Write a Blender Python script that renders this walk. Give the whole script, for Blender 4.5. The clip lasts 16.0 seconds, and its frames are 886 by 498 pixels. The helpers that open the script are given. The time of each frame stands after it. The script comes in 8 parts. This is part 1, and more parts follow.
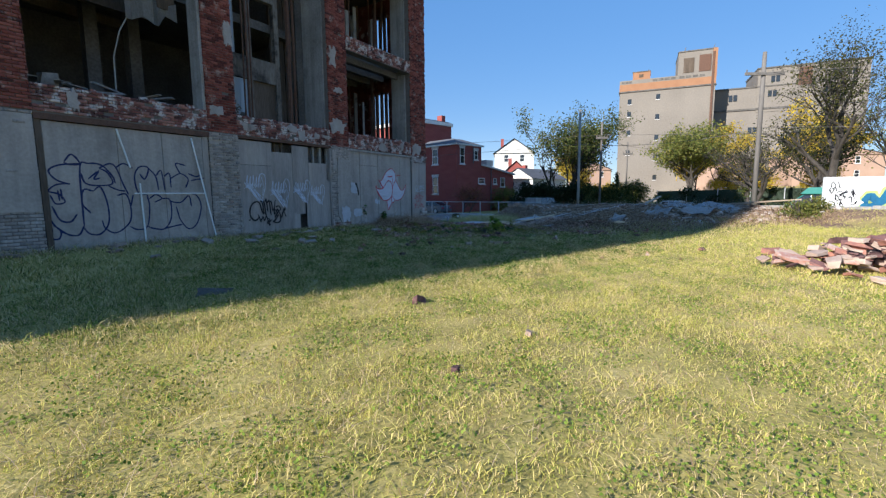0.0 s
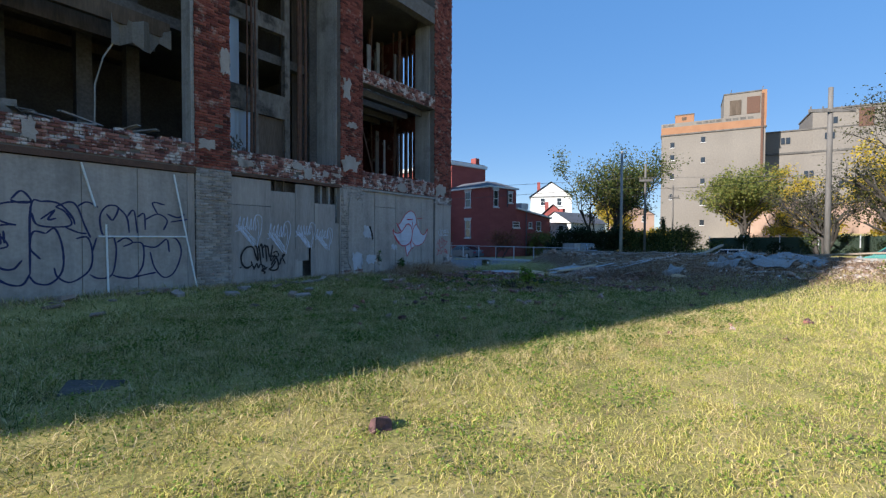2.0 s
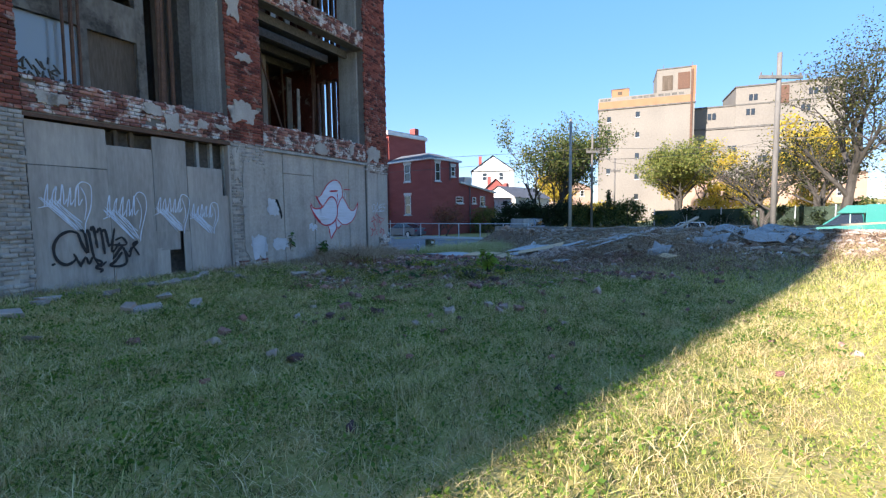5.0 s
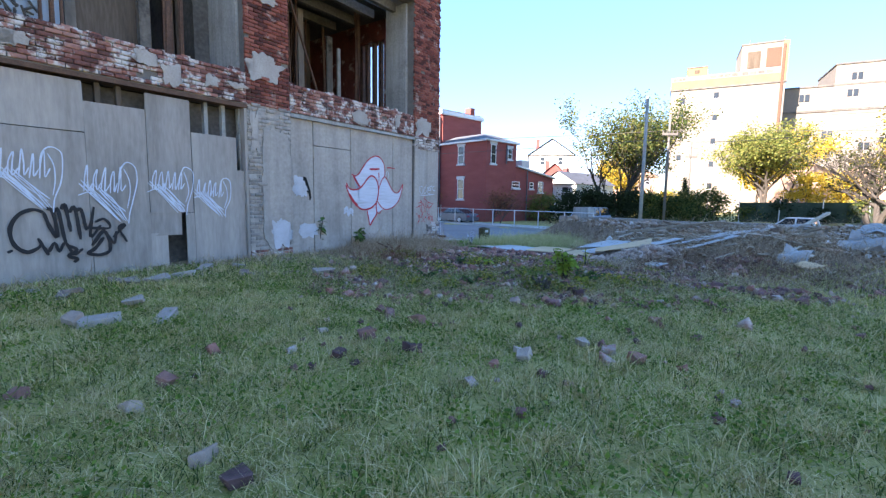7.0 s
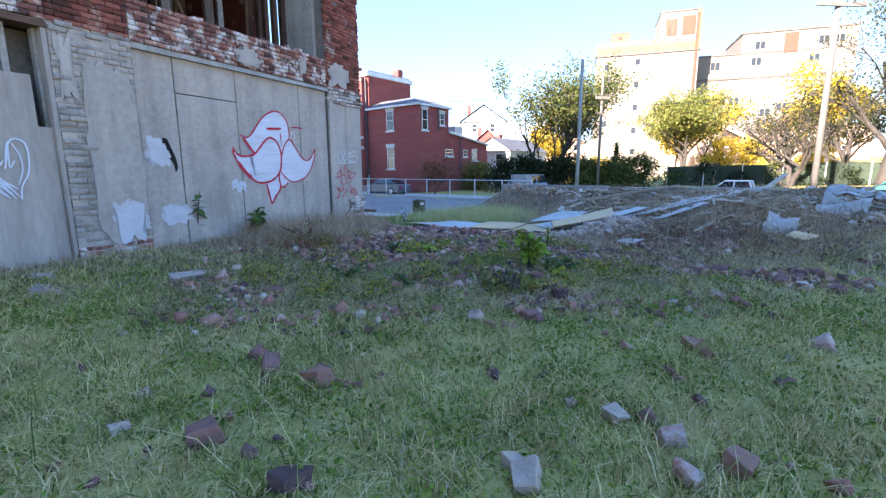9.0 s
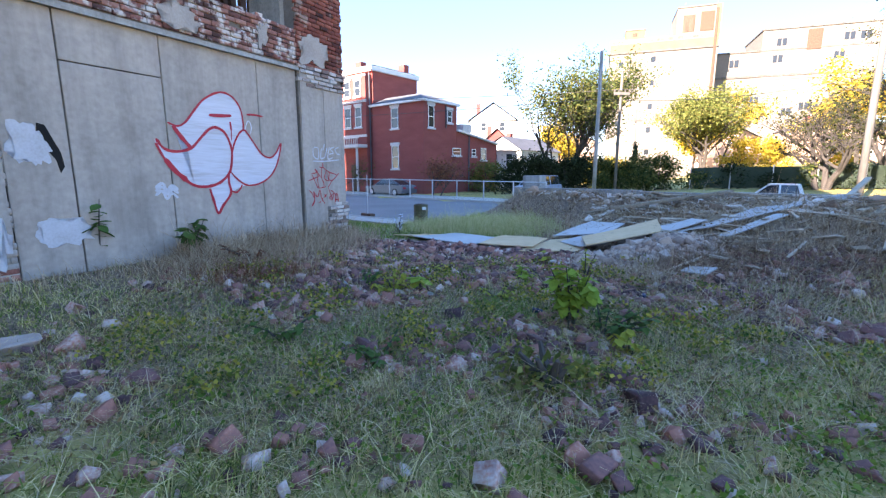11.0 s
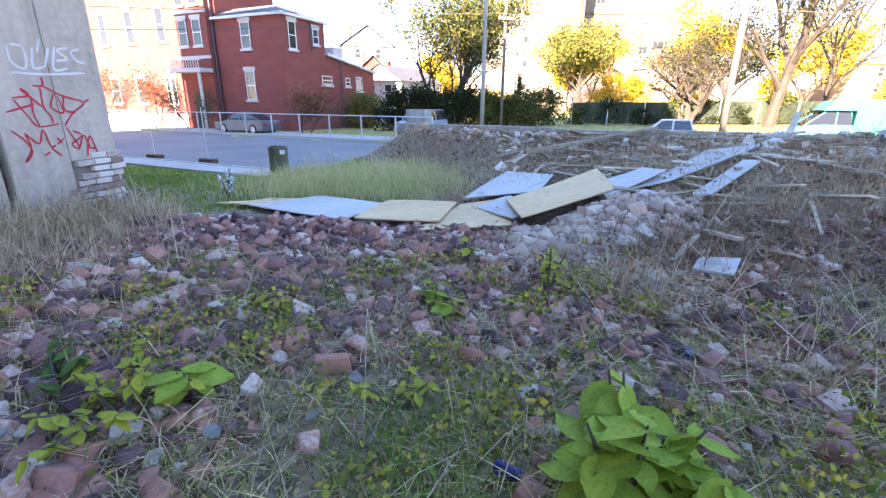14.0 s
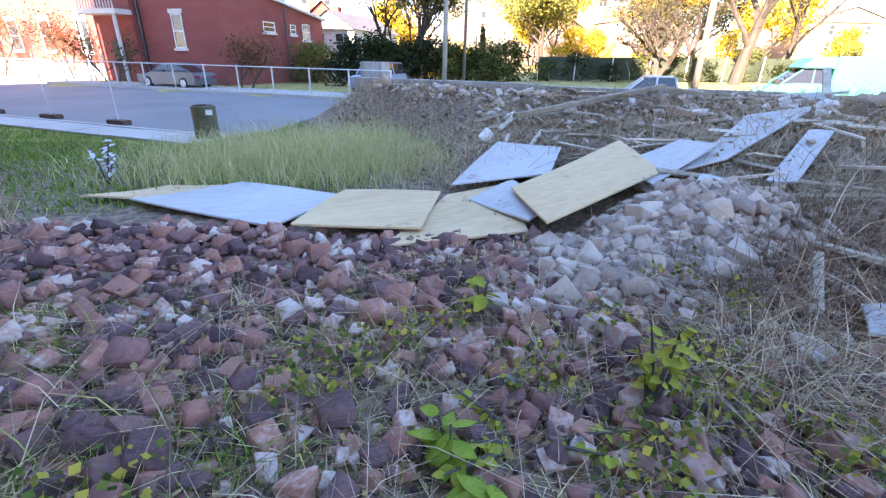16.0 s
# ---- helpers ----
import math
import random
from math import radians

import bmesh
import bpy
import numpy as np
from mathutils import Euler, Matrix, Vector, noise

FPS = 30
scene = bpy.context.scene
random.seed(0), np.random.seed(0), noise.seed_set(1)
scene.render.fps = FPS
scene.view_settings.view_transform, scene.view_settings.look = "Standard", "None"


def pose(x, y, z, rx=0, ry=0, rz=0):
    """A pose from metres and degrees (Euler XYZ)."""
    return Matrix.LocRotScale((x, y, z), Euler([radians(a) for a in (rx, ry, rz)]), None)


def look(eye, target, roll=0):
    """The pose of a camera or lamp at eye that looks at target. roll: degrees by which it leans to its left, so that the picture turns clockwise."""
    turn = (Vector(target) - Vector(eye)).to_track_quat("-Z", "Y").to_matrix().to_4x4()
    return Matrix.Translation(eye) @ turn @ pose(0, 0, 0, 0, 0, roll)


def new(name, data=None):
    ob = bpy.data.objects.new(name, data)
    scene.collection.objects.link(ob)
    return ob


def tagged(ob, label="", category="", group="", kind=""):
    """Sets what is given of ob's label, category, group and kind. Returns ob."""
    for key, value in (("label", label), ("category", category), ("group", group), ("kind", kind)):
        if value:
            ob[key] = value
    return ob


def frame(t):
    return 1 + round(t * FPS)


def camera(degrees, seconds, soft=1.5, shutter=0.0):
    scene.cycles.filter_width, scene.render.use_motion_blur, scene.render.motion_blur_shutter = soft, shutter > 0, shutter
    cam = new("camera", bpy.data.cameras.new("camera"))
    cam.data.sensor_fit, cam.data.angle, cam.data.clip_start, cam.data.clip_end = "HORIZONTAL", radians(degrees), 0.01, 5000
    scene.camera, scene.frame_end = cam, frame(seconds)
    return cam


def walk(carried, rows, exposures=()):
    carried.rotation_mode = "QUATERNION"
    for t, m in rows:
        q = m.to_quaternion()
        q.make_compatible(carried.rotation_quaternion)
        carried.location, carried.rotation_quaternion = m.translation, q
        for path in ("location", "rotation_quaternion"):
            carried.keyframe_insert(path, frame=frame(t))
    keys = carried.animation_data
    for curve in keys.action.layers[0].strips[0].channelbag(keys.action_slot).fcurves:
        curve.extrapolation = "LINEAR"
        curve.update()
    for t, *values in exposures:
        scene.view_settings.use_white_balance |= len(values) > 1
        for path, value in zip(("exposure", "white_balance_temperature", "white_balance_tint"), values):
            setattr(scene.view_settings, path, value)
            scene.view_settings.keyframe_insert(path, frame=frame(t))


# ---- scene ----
# Camera and walk
cam = camera(89.8, 16.0, soft=1.3)
METRES, EYE = 19.0, 1.5
ROWS = [
    (0.0, 0.0, 0.0, 0.0, -0.06, -6.88, 0.48),
    (0.5, 0.0027, 0.0329, 0.0017, 1.28, -4.64, 0.51),
    (1.0, 0.0128, 0.0644, 0.0026, -0.45, -4.68, 0.51),
    (1.5, 0.02, 0.0971, 0.0049, 2.37, -2.76, -0.78),
    (2.0, 0.0249, 0.1296, 0.0059, 4.62, -1.4, -0.22),
    (2.5, 0.0276, 0.1649, 0.0052, 1.34, -0.67, -1.87),
    (3.0, 0.0272, 0.197, 0.0035, -7.0, -1.6, -2.74),
    (3.5, 0.0254, 0.2326, 0.0031, -4.27, -1.37, -1.79),
    (4.0, 0.0208, 0.266, 0.0032, -3.95, -3.79, 0.18),
    (6.5, 0.0154, 0.4343, 0.0023, 1.01, -4.79, -0.2),
    (7.0, 0.0117, 0.4673, 0.0041, 3.54, -6.3, -0.87),
    (7.5, 0.0054, 0.4995, 0.0042, 1.09, -9.49, -0.3),
    (8.0, 0.0077, 0.5317, 0.0026, 0.02, -9.93, -0.54),
    (8.5, 0.0085, 0.5643, 0.0021, -4.93, -10.06, -0.28),
    (9.0, 0.0114, 0.5961, 0.001, -5.15, -10.03, 0.27),
    (11.5, 0.0319, 0.75, 0.0021, -3.96, -10.04, -0.09),
    (12.0, 0.0324, 0.7795, 0.0002, -7.94, -10.81, 0.1),
    (12.5, 0.0364, 0.8082, -0.0022, -10.2, -13.9, -0.14),
    (13.0, 0.0428, 0.836, -0.0029, -16.45, -17.2, -0.03),
    (13.5, 0.0528, 0.8611, -0.0044, -23.44, -21.15, 0.74),
    (14.0, 0.062, 0.8896, -0.003, -19.1, -17.93, -0.56),
    (14.5, 0.0678, 0.916, -0.0038, -18.88, -18.43, -0.1),
    (15.0, 0.0748, 0.941, -0.0052, -16.71, -19.78, -1.77),
    (15.5, 0.0771, 0.9658, -0.0072, -21.14, -21.33, -1.24),
    (16.0, 0.0842, 0.9857, -0.0076, -24.41, -23.04, -1.25),
]
EXPOSURES = [(0.0, 0.85, 6050, 11), (3.3, 0.82, 6050, 11), (4.0, 1.05, 6050, 11), (6.5, 2.35, 6700, 19), (9.0, 2.65, 6850, 21), (11.5, 2.8, 7300, 25), (13.5, 3.4, 8150, 30), (14.5, 3.2, 8250, 31), (16.0, 3.35, 8300, 32)]
walk(cam, [(t, pose(0, 0, EYE) @ pose(METRES * x, METRES * y, METRES * z, 90 + pitch, roll, yaw)) for t, x, y, z, yaw, pitch, roll in ROWS], EXPOSURES)

# World, sun
SUN_ELEVATION = radians(24)
SUN_AZIMUTH = math.atan2(-0.77, -0.64)
world = bpy.data.worlds.new("clear_autumn_sky")
scene.world = world
world.use_nodes = True
sky = world.node_tree.nodes.new("ShaderNodeTexSky")
sky.sky_type, sky.sun_disc = "NISHITA", False
sky.sun_elevation, sky.sun_rotation = SUN_ELEVATION, SUN_AZIMUTH % (2 * math.pi)
sky.air_density, sky.dust_density, sky.ozone_density = 0.8, 0.0, 4.0
even, blue, deep = world.node_tree.nodes.new("ShaderNodeGamma"), world.node_tree.nodes.new("ShaderNodeHueSaturation"), world.node_tree.nodes.new("ShaderNodeHueSaturation")
even.inputs["Gamma"].default_value = 0.3
deep.inputs["Hue"].default_value, deep.inputs["Saturation"].default_value, deep.inputs["Value"].default_value = 0.513, 1.5, 2.3
world.node_tree.links.new(sky.outputs[0], even.inputs["Color"])
blue.inputs["Saturation"].default_value = 1.55
world.node_tree.links.new(even.outputs[0], blue.inputs["Color"])
world.node_tree.links.new(blue.outputs[0], deep.inputs["Color"])
world.node_tree.links.new(deep.outputs[0], world.node_tree.nodes["Background"].inputs[0])
world.node_tree.nodes["Background"].inputs[1].default_value = 0.12
sun = new("sun", bpy.data.lights.new("sun", "SUN"))
sun.data.energy, sun.data.angle, sun.data.color = 5.0, radians(0.53), (1.0, 0.93, 0.82)
ce = math.cos(SUN_ELEVATION)
sun.matrix_world = look((0, 0, 40), (0.77 * ce, 0.64 * ce, 40 - math.sin(SUN_ELEVATION)))
# Materials
def material(name, colors, scale=4.0, rough=0.9, bump=0.3, metal=0.0, fine=40.0, spread=0.5, stretch=(1, 1, 1), per_object=0.0, island=0.0, stain=None, stain_scale=0.7, stain_at=0.55, bump_dist=0.01, spec=0.3, stain_soft=0.08, streak=0.0):
    """Noise at two scales between the colours, grain as bump, an optional stain with a shape of its own."""
    m = bpy.data.materials.new(name)
    m.use_nodes = True
    t = m.node_tree
    n, link = t.nodes, t.links.new
    b = n["Principled BSDF"]
    co = n.new("ShaderNodeTexCoord")
    mp = n.new("ShaderNodeMapping")
    mp.inputs["Scale"].default_value = stretch
    link(co.outputs["Object"], mp.inputs[0])
    big, small = n.new("ShaderNodeTexNoise"), n.new("ShaderNodeTexNoise")
    big.inputs["Scale"].default_value, big.inputs["Detail"].default_value = scale, 5
    small.inputs["Scale"].default_value, small.inputs["Detail"].default_value = fine, 4
    for k in (big, small):
        link(mp.outputs[0], k.inputs["Vector"])
    mix = n.new("ShaderNodeMath")
    mix.operation = "MULTIPLY_ADD"
    mix.inputs[1].default_value = 0.45
    link(small.outputs[0], mix.inputs[0])
    half = n.new("ShaderNodeMath")
    half.operation = "MULTIPLY"
    half.inputs[1].default_value = 0.55
    link(big.outputs[0], half.inputs[0])
    link(half.outputs[0], mix.inputs[2])
    value = mix.outputs[0]
    if per_object or island:
        src = n.new("ShaderNodeObjectInfo").outputs["Random"] if per_object else n.new("ShaderNodeNewGeometry").outputs["Random Per Island"]
        add = n.new("ShaderNodeMath")
        add.operation = "MULTIPLY_ADD"
        add.inputs[1].default_value = per_object or island
        link(src, add.inputs[0])
        sub = n.new("ShaderNodeMath")
        sub.operation = "SUBTRACT"
        sub.inputs[1].default_value = (per_object or island) / 2
        link(value, sub.inputs[0])
        link(sub.outputs[0], add.inputs[2])
        value = add.outputs[0]
    ramp = n.new("ShaderNodeValToRGB")
    e = ramp.color_ramp.elements
    lo, hi = 0.5 - spread / 2, 0.5 + spread / 2
    while len(e) < len(colors):
        e.new(0.5)
    for i, c in enumerate(colors):
        e[i].position = lo + (hi - lo) * i / max(1, len(colors) - 1)
        e[i].color = (*c, 1)
    link(value, ramp.inputs[0])
    color = ramp.outputs[0]
    if stain:
        s = n.new("ShaderNodeTexNoise")
        s.inputs["Scale"].default_value, s.inputs["Detail"].default_value, s.inputs["Roughness"].default_value = stain_scale, 7, 0.65
        link(co.outputs["Object"], s.inputs["Vector"])
        r = n.new("ShaderNodeMapRange")
        r.inputs[1].default_value, r.inputs[2].default_value = stain_at, stain_at + stain_soft
        link(s.outputs[0], r.inputs[0])
        mx = n.new("ShaderNodeMix")
        mx.data_type = "RGBA"
        link(r.outputs[0], mx.inputs[0])
        link(color, mx.inputs[6])
        mx.inputs[7].default_value = (*stain, 1)
        color = mx.outputs[2]
    if streak:
        # run-off streaks and soot, long down the wall
        sm = n.new("ShaderNodeMapping")
        sm.inputs["Scale"].default_value = (3.2, 3.2, 0.28)
        link(co.outputs["Object"], sm.inputs[0])
        sn = n.new("ShaderNodeTexNoise")
        sn.inputs["Scale"].default_value, sn.inputs["Detail"].default_value, sn.inputs["Roughness"].default_value = 1.3, 8, 0.7
        link(sm.outputs[0], sn.inputs["Vector"])
        sr = n.new("ShaderNodeMapRange")
        sr.inputs[1].default_value, sr.inputs[2].default_value, sr.inputs[3].default_value, sr.inputs[4].default_value = 0.42, 0.68, 1.0, 1.0 - streak
        link(sn.outputs[0], sr.inputs[0])
        ml = n.new("ShaderNodeVectorMath")
        ml.operation = "SCALE"
        link(color, ml.inputs[0])
        link(sr.outputs[0], ml.inputs["Scale"])
        color = ml.outputs[0]
    link(color, b.inputs["Base Color"])
    b.inputs["Roughness"].default_value, b.inputs["Metallic"].default_value = rough, metal
    b.inputs["Specular IOR Level"].default_value = spec
    if bump:
        bp = n.new("ShaderNodeBump")
        bp.inputs["Strength"].default_value, bp.inputs["Distance"].default_value = bump, bump_dist
        link(mix.outputs[0], bp.inputs["Height"])
        link(bp.outputs[0], b.inputs["Normal"])
    return m


def leafy(name, colors, island=0.9, rough=0.7, through_light=0.35, blotch=1.2, spread=0.9):
    """Blades and leaves: colour by piece, some light through them."""
    m = material(name, colors, scale=blotch, fine=9, bump=0, rough=rough, island=island, spread=spread, spec=0.2)
    t = m.node_tree
    n, link = t.nodes, t.links.new
    b, out = n["Principled BSDF"], n["Material Output"]
    tr = n.new("ShaderNodeBsdfTranslucent")
    link(b.inputs["Base Color"].links[0].from_socket, tr.inputs[0])
    mx = n.new("ShaderNodeMixShader")
    mx.inputs[0].default_value = through_light
    link(b.outputs[0], mx.inputs[1])
    link(tr.outputs[0], mx.inputs[2])
    link(mx.outputs[0], out.inputs[0])
    return m


def glass(name, tint, rough=0.03):
    m = bpy.data.materials.new(name)
    m.use_nodes = True
    b = m.node_tree.nodes["Principled BSDF"]
    b.inputs["Base Color"].default_value = (*tint, 1)
    b.inputs["Roughness"].default_value, b.inputs["IOR"].default_value = rough, 1.5
    b.inputs["Specular IOR Level"].default_value = 0.8
    return m


BRICK = material("red_brick", [(0.06, 0.022, 0.018), (0.2, 0.055, 0.04), (0.3, 0.1, 0.07)], scale=1.5, fine=30, island=0.45, bump=0.5, stain=(0.42, 0.33, 0.28), stain_scale=2.2, stain_at=0.56, stain_soft=0.12)
BRICK_WORN = material("peeling_brick", [(0.07, 0.034, 0.03), (0.22, 0.085, 0.068), (0.36, 0.18, 0.14)], scale=1.5, fine=30, island=0.5, bump=0.5, stain=(0.56, 0.5, 0.46), stain_scale=3.4, stain_at=0.5, stain_soft=0.08)
BRICK_GREY = material("grey_painted_brick", [(0.24, 0.21, 0.185), (0.36, 0.315, 0.28), (0.46, 0.41, 0.365)], scale=1.2, fine=25, island=0.35, bump=0.5, streak=0.4)
MORTAR = material("mortar", [(0.1, 0.085, 0.075), (0.22, 0.2, 0.18)], scale=6, fine=60, bump=0.6)
RENDER = material("grey_painted_wall", [(0.3, 0.26, 0.225), (0.4, 0.35, 0.305), (0.48, 0.42, 0.37)], scale=0.8, fine=14, bump=0.35, spread=0.4, stain=(0.27, 0.235, 0.205), stain_scale=0.6, stain_at=0.55, stain_soft=0.2, streak=0.22)
PANEL = material("grey_painted_plywood", [(0.28, 0.24, 0.21), (0.38, 0.33, 0.29), (0.47, 0.41, 0.355)], scale=0.9, fine=18, stretch=(1, 1, 0.25), per_object=0.35, bump=0.3, spread=0.5, streak=0.3)
CONCRETE = material("weathered_concrete", [(0.2, 0.19, 0.175), (0.34, 0.325, 0.3), (0.46, 0.44, 0.41)], scale=1.1, fine=22, bump=0.4, stain=(0.16, 0.145, 0.13), stain_scale=0.8, stain_at=0.57, stain_soft=0.15, streak=0.35)
# Dark grey of the inner slabs and partitions, tower trim and wires.
DARK_GREY = material("dark_grey_concrete", [(0.05, 0.045, 0.04), (0.12, 0.11, 0.1), (0.22, 0.2, 0.18)], scale=0.8, fine=14, bump=0.4)
RUST = material("rusted_steel", [(0.05, 0.03, 0.024), (0.12, 0.065, 0.045), (0.2, 0.11, 0.07)], scale=5, fine=40, bump=0.3, rough=0.8)
WOOD_DARK = material("charred_timber", [(0.04, 0.03, 0.024), (0.1, 0.075, 0.055), (0.17, 0.13, 0.1)], scale=2, fine=24, stretch=(1, 1, 0.15), bump=0.3)
WOOD_GREY = material("grey_weathered_timber", [(0.12, 0.1, 0.085), (0.22, 0.185, 0.16), (0.34, 0.3, 0.265)], scale=2, fine=24, stretch=(1, 1, 0.15), bump=0.3)
ASPHALT = material("road_asphalt", [(0.14, 0.14, 0.14), (0.19, 0.19, 0.19), (0.24, 0.24, 0.24)], scale=0.35, fine=60, bump=0.2, rough=0.85)
PAVING = material("pavement_concrete", [(0.32, 0.3, 0.275), (0.43, 0.41, 0.38), (0.52, 0.5, 0.46)], scale=0.7, fine=30, bump=0.2)
HOUSE_BRICK = material("house_red_brick", [(0.2, 0.05, 0.045), (0.28, 0.075, 0.065), (0.36, 0.11, 0.09)], scale=0.6, fine=26, stretch=(1, 1, 3), bump=0.2, spread=0.6)
TRIM_WHITE = material("white_painted_trim", [(0.6, 0.6, 0.58), (0.75, 0.75, 0.73), (0.82, 0.82, 0.8)], scale=1.5, bump=0.1, rough=0.6)
ROOF_DARK = material("dark_roofing", [(0.07, 0.075, 0.085), (0.12, 0.125, 0.14), (0.17, 0.175, 0.19)], scale=1.2, fine=30, bump=0.3)
TOWER_WALL = material("pale_rendered_concrete", [(0.16, 0.14, 0.12), (0.21, 0.185, 0.158), (0.26, 0.23, 0.195)], scale=0.12, fine=3, bump=0.1, spread=0.5)
TOWER_BRICK = material("orange_brick_band", [(0.25, 0.125, 0.065), (0.3, 0.155, 0.085), (0.35, 0.19, 0.105)], scale=0.4, fine=8, bump=0.1)
SPRAY_WHITE = material("white_spray_paint", [(0.5, 0.53, 0.62), (0.68, 0.7, 0.76)], scale=5, fine=60, bump=0.05, rough=0.6, spread=0.3)
SPRAY_FILL = material("thin_white_fill", [(0.42, 0.4, 0.4), (0.55, 0.56, 0.62), (0.64, 0.66, 0.73)], scale=1.6, fine=8, stretch=(0.5, 1, 7), bump=0.05, rough=0.7, spread=0.45)
WHITEWASH = material("worn_whitewash", [(0.38, 0.36, 0.35), (0.47, 0.475, 0.5), (0.55, 0.56, 0.6)], scale=4, fine=40, bump=0.1, rough=0.8, spread=0.5)
PLASTER = material("old_pale_render", [(0.24, 0.2, 0.175), (0.38, 0.33, 0.29), (0.5, 0.45, 0.41)], scale=3, fine=30, bump=0.5, spread=0.6)
SPRAY_FAINT = material("faded_white_spray", [(0.4, 0.42, 0.46), (0.55, 0.57, 0.62)], scale=5, fine=60, bump=0.05, rough=0.7, spread=0.3)
SPRAY_RED = material("red_spray_paint", [(0.38, 0.015, 0.03), (0.5, 0.03, 0.05)], scale=5, fine=60, bump=0.05, rough=0.5)
SPRAY_BLACK = material("black_spray_paint", [(0.008, 0.008, 0.01), (0.02, 0.02, 0.024)], scale=5, fine=60, bump=0.05, rough=0.5)
SPRAY_BLUE = material("dark_blue_spray_paint", [(0.008, 0.012, 0.06), (0.02, 0.03, 0.11)], scale=5, fine=60, bump=0.05, rough=0.5)
WINDOW = glass("dark_window_glass", (0.03, 0.035, 0.04))
WINDOW_PALE = glass("pale_window_glass", (0.3, 0.33, 0.36), 0.1)
# Frames of reference: the factory's facade, the street
FACTORY = pose(-0.87, 23.8, 0, 0, 0, 58.0)
STREET = pose(0, 0, 0, 0, 0, -43.95)
ROAD_Z = -0.65


def box(bm, lo, hi, m=None, jitter=0.0):
    vs = []
    for x, y, z in ((0, 0, 0), (1, 0, 0), (1, 1, 0), (0, 1, 0), (0, 0, 1), (1, 0, 1), (1, 1, 1), (0, 1, 1)):
        p = Vector((hi[0] if x else lo[0], hi[1] if y else lo[1], hi[2] if z else lo[2]))
        if jitter:
            p += Vector([random.uniform(-jitter, jitter) for _ in range(3)])
        vs.append(bm.verts.new(m @ p if m else p))
    for f in ((0, 3, 2, 1), (4, 5, 6, 7), (0, 1, 5, 4), (1, 2, 6, 5), (2, 3, 7, 6), (3, 0, 4, 7)):
        bm.faces.new([vs[i] for i in f])
    return vs


def tube(bm, points, radii, sides=8, cap=True):
    """A tapering round bar through the points."""
    rings = []
    for i, p in enumerate(points):
        p = Vector(p)
        d = Vector(points[min(i + 1, len(points) - 1)]) - Vector(points[max(i - 1, 0)])
        q = d.to_track_quat("Z", "Y") if d.length > 1e-6 else Vector((0, 0, 1)).to_track_quat("Z", "Y")
        r = radii[i] if hasattr(radii, "__len__") else radii
        rings.append([bm.verts.new(p + q @ Vector((r * math.cos(2 * math.pi * k / sides), r * math.sin(2 * math.pi * k / sides), 0))) for k in range(sides)])
    for a, b in zip(rings, rings[1:]):
        for k in range(sides):
            bm.faces.new((a[k], a[(k + 1) % sides], b[(k + 1) % sides], b[k]))
    if cap:
        bm.faces.new(rings[0][::-1])
        bm.faces.new(rings[-1])
    return rings


def finish(bm, name, mat, bevel=0.0, smooth=False):
    if bevel:
        bmesh.ops.bevel(bm, geom=list(bm.edges), offset=bevel, segments=2, affect="EDGES", clamp_overlap=True)
    bmesh.ops.recalc_face_normals(bm, faces=bm.faces)
    me = bpy.data.meshes.new(name)
    bm.to_mesh(me)
    bm.free()
    if smooth:
        for p in me.polygons:
            p.use_smooth = True
    me.materials.append(mat)
    return me


def part(name, bm, mat, parent, label="", bevel=0.0, smooth=False):
    ob = new(name, finish(bm, name, mat, bevel, smooth))
    ob.parent = parent
    return tagged(ob, label)


def block(name, lo, hi, mat, parent, label="", bevel=0.0, jitter=0.0, turn=None):
    bm = bmesh.new()
    box(bm, lo, hi, turn, jitter)
    return part(name, bm, mat, parent, label, bevel)


def thing(name, m, label, category, group="", kind=""):
    ob = new(name)
    ob.matrix_world = m
    return tagged(ob, label, category, group, kind)


def raw(name, verts, faces, mat, parent=None):
    """A mesh from arrays of corners and of triangles or quads."""
    me = bpy.data.meshes.new(name)
    verts, faces = np.asarray(verts, dtype=np.float32), np.asarray(faces, dtype=np.int32)
    k = faces.shape[1]
    me.vertices.add(len(verts))
    me.vertices.foreach_set("co", verts.ravel())
    me.loops.add(faces.size)
    me.loops.foreach_set("vertex_index", faces.ravel())
    me.polygons.add(len(faces))
    me.polygons.foreach_set("loop_start", np.arange(0, faces.size, k, dtype=np.int32))
    me.update(calc_edges=True)
    me.validate()
    me.materials.append(mat)
    ob = new(name, me)
    ob.parent = parent
    return ob


def ramp01(v, a, b):
    s = np.clip((v - a) / (b - a), 0, 1)
    return s * s * (3 - 2 * s)


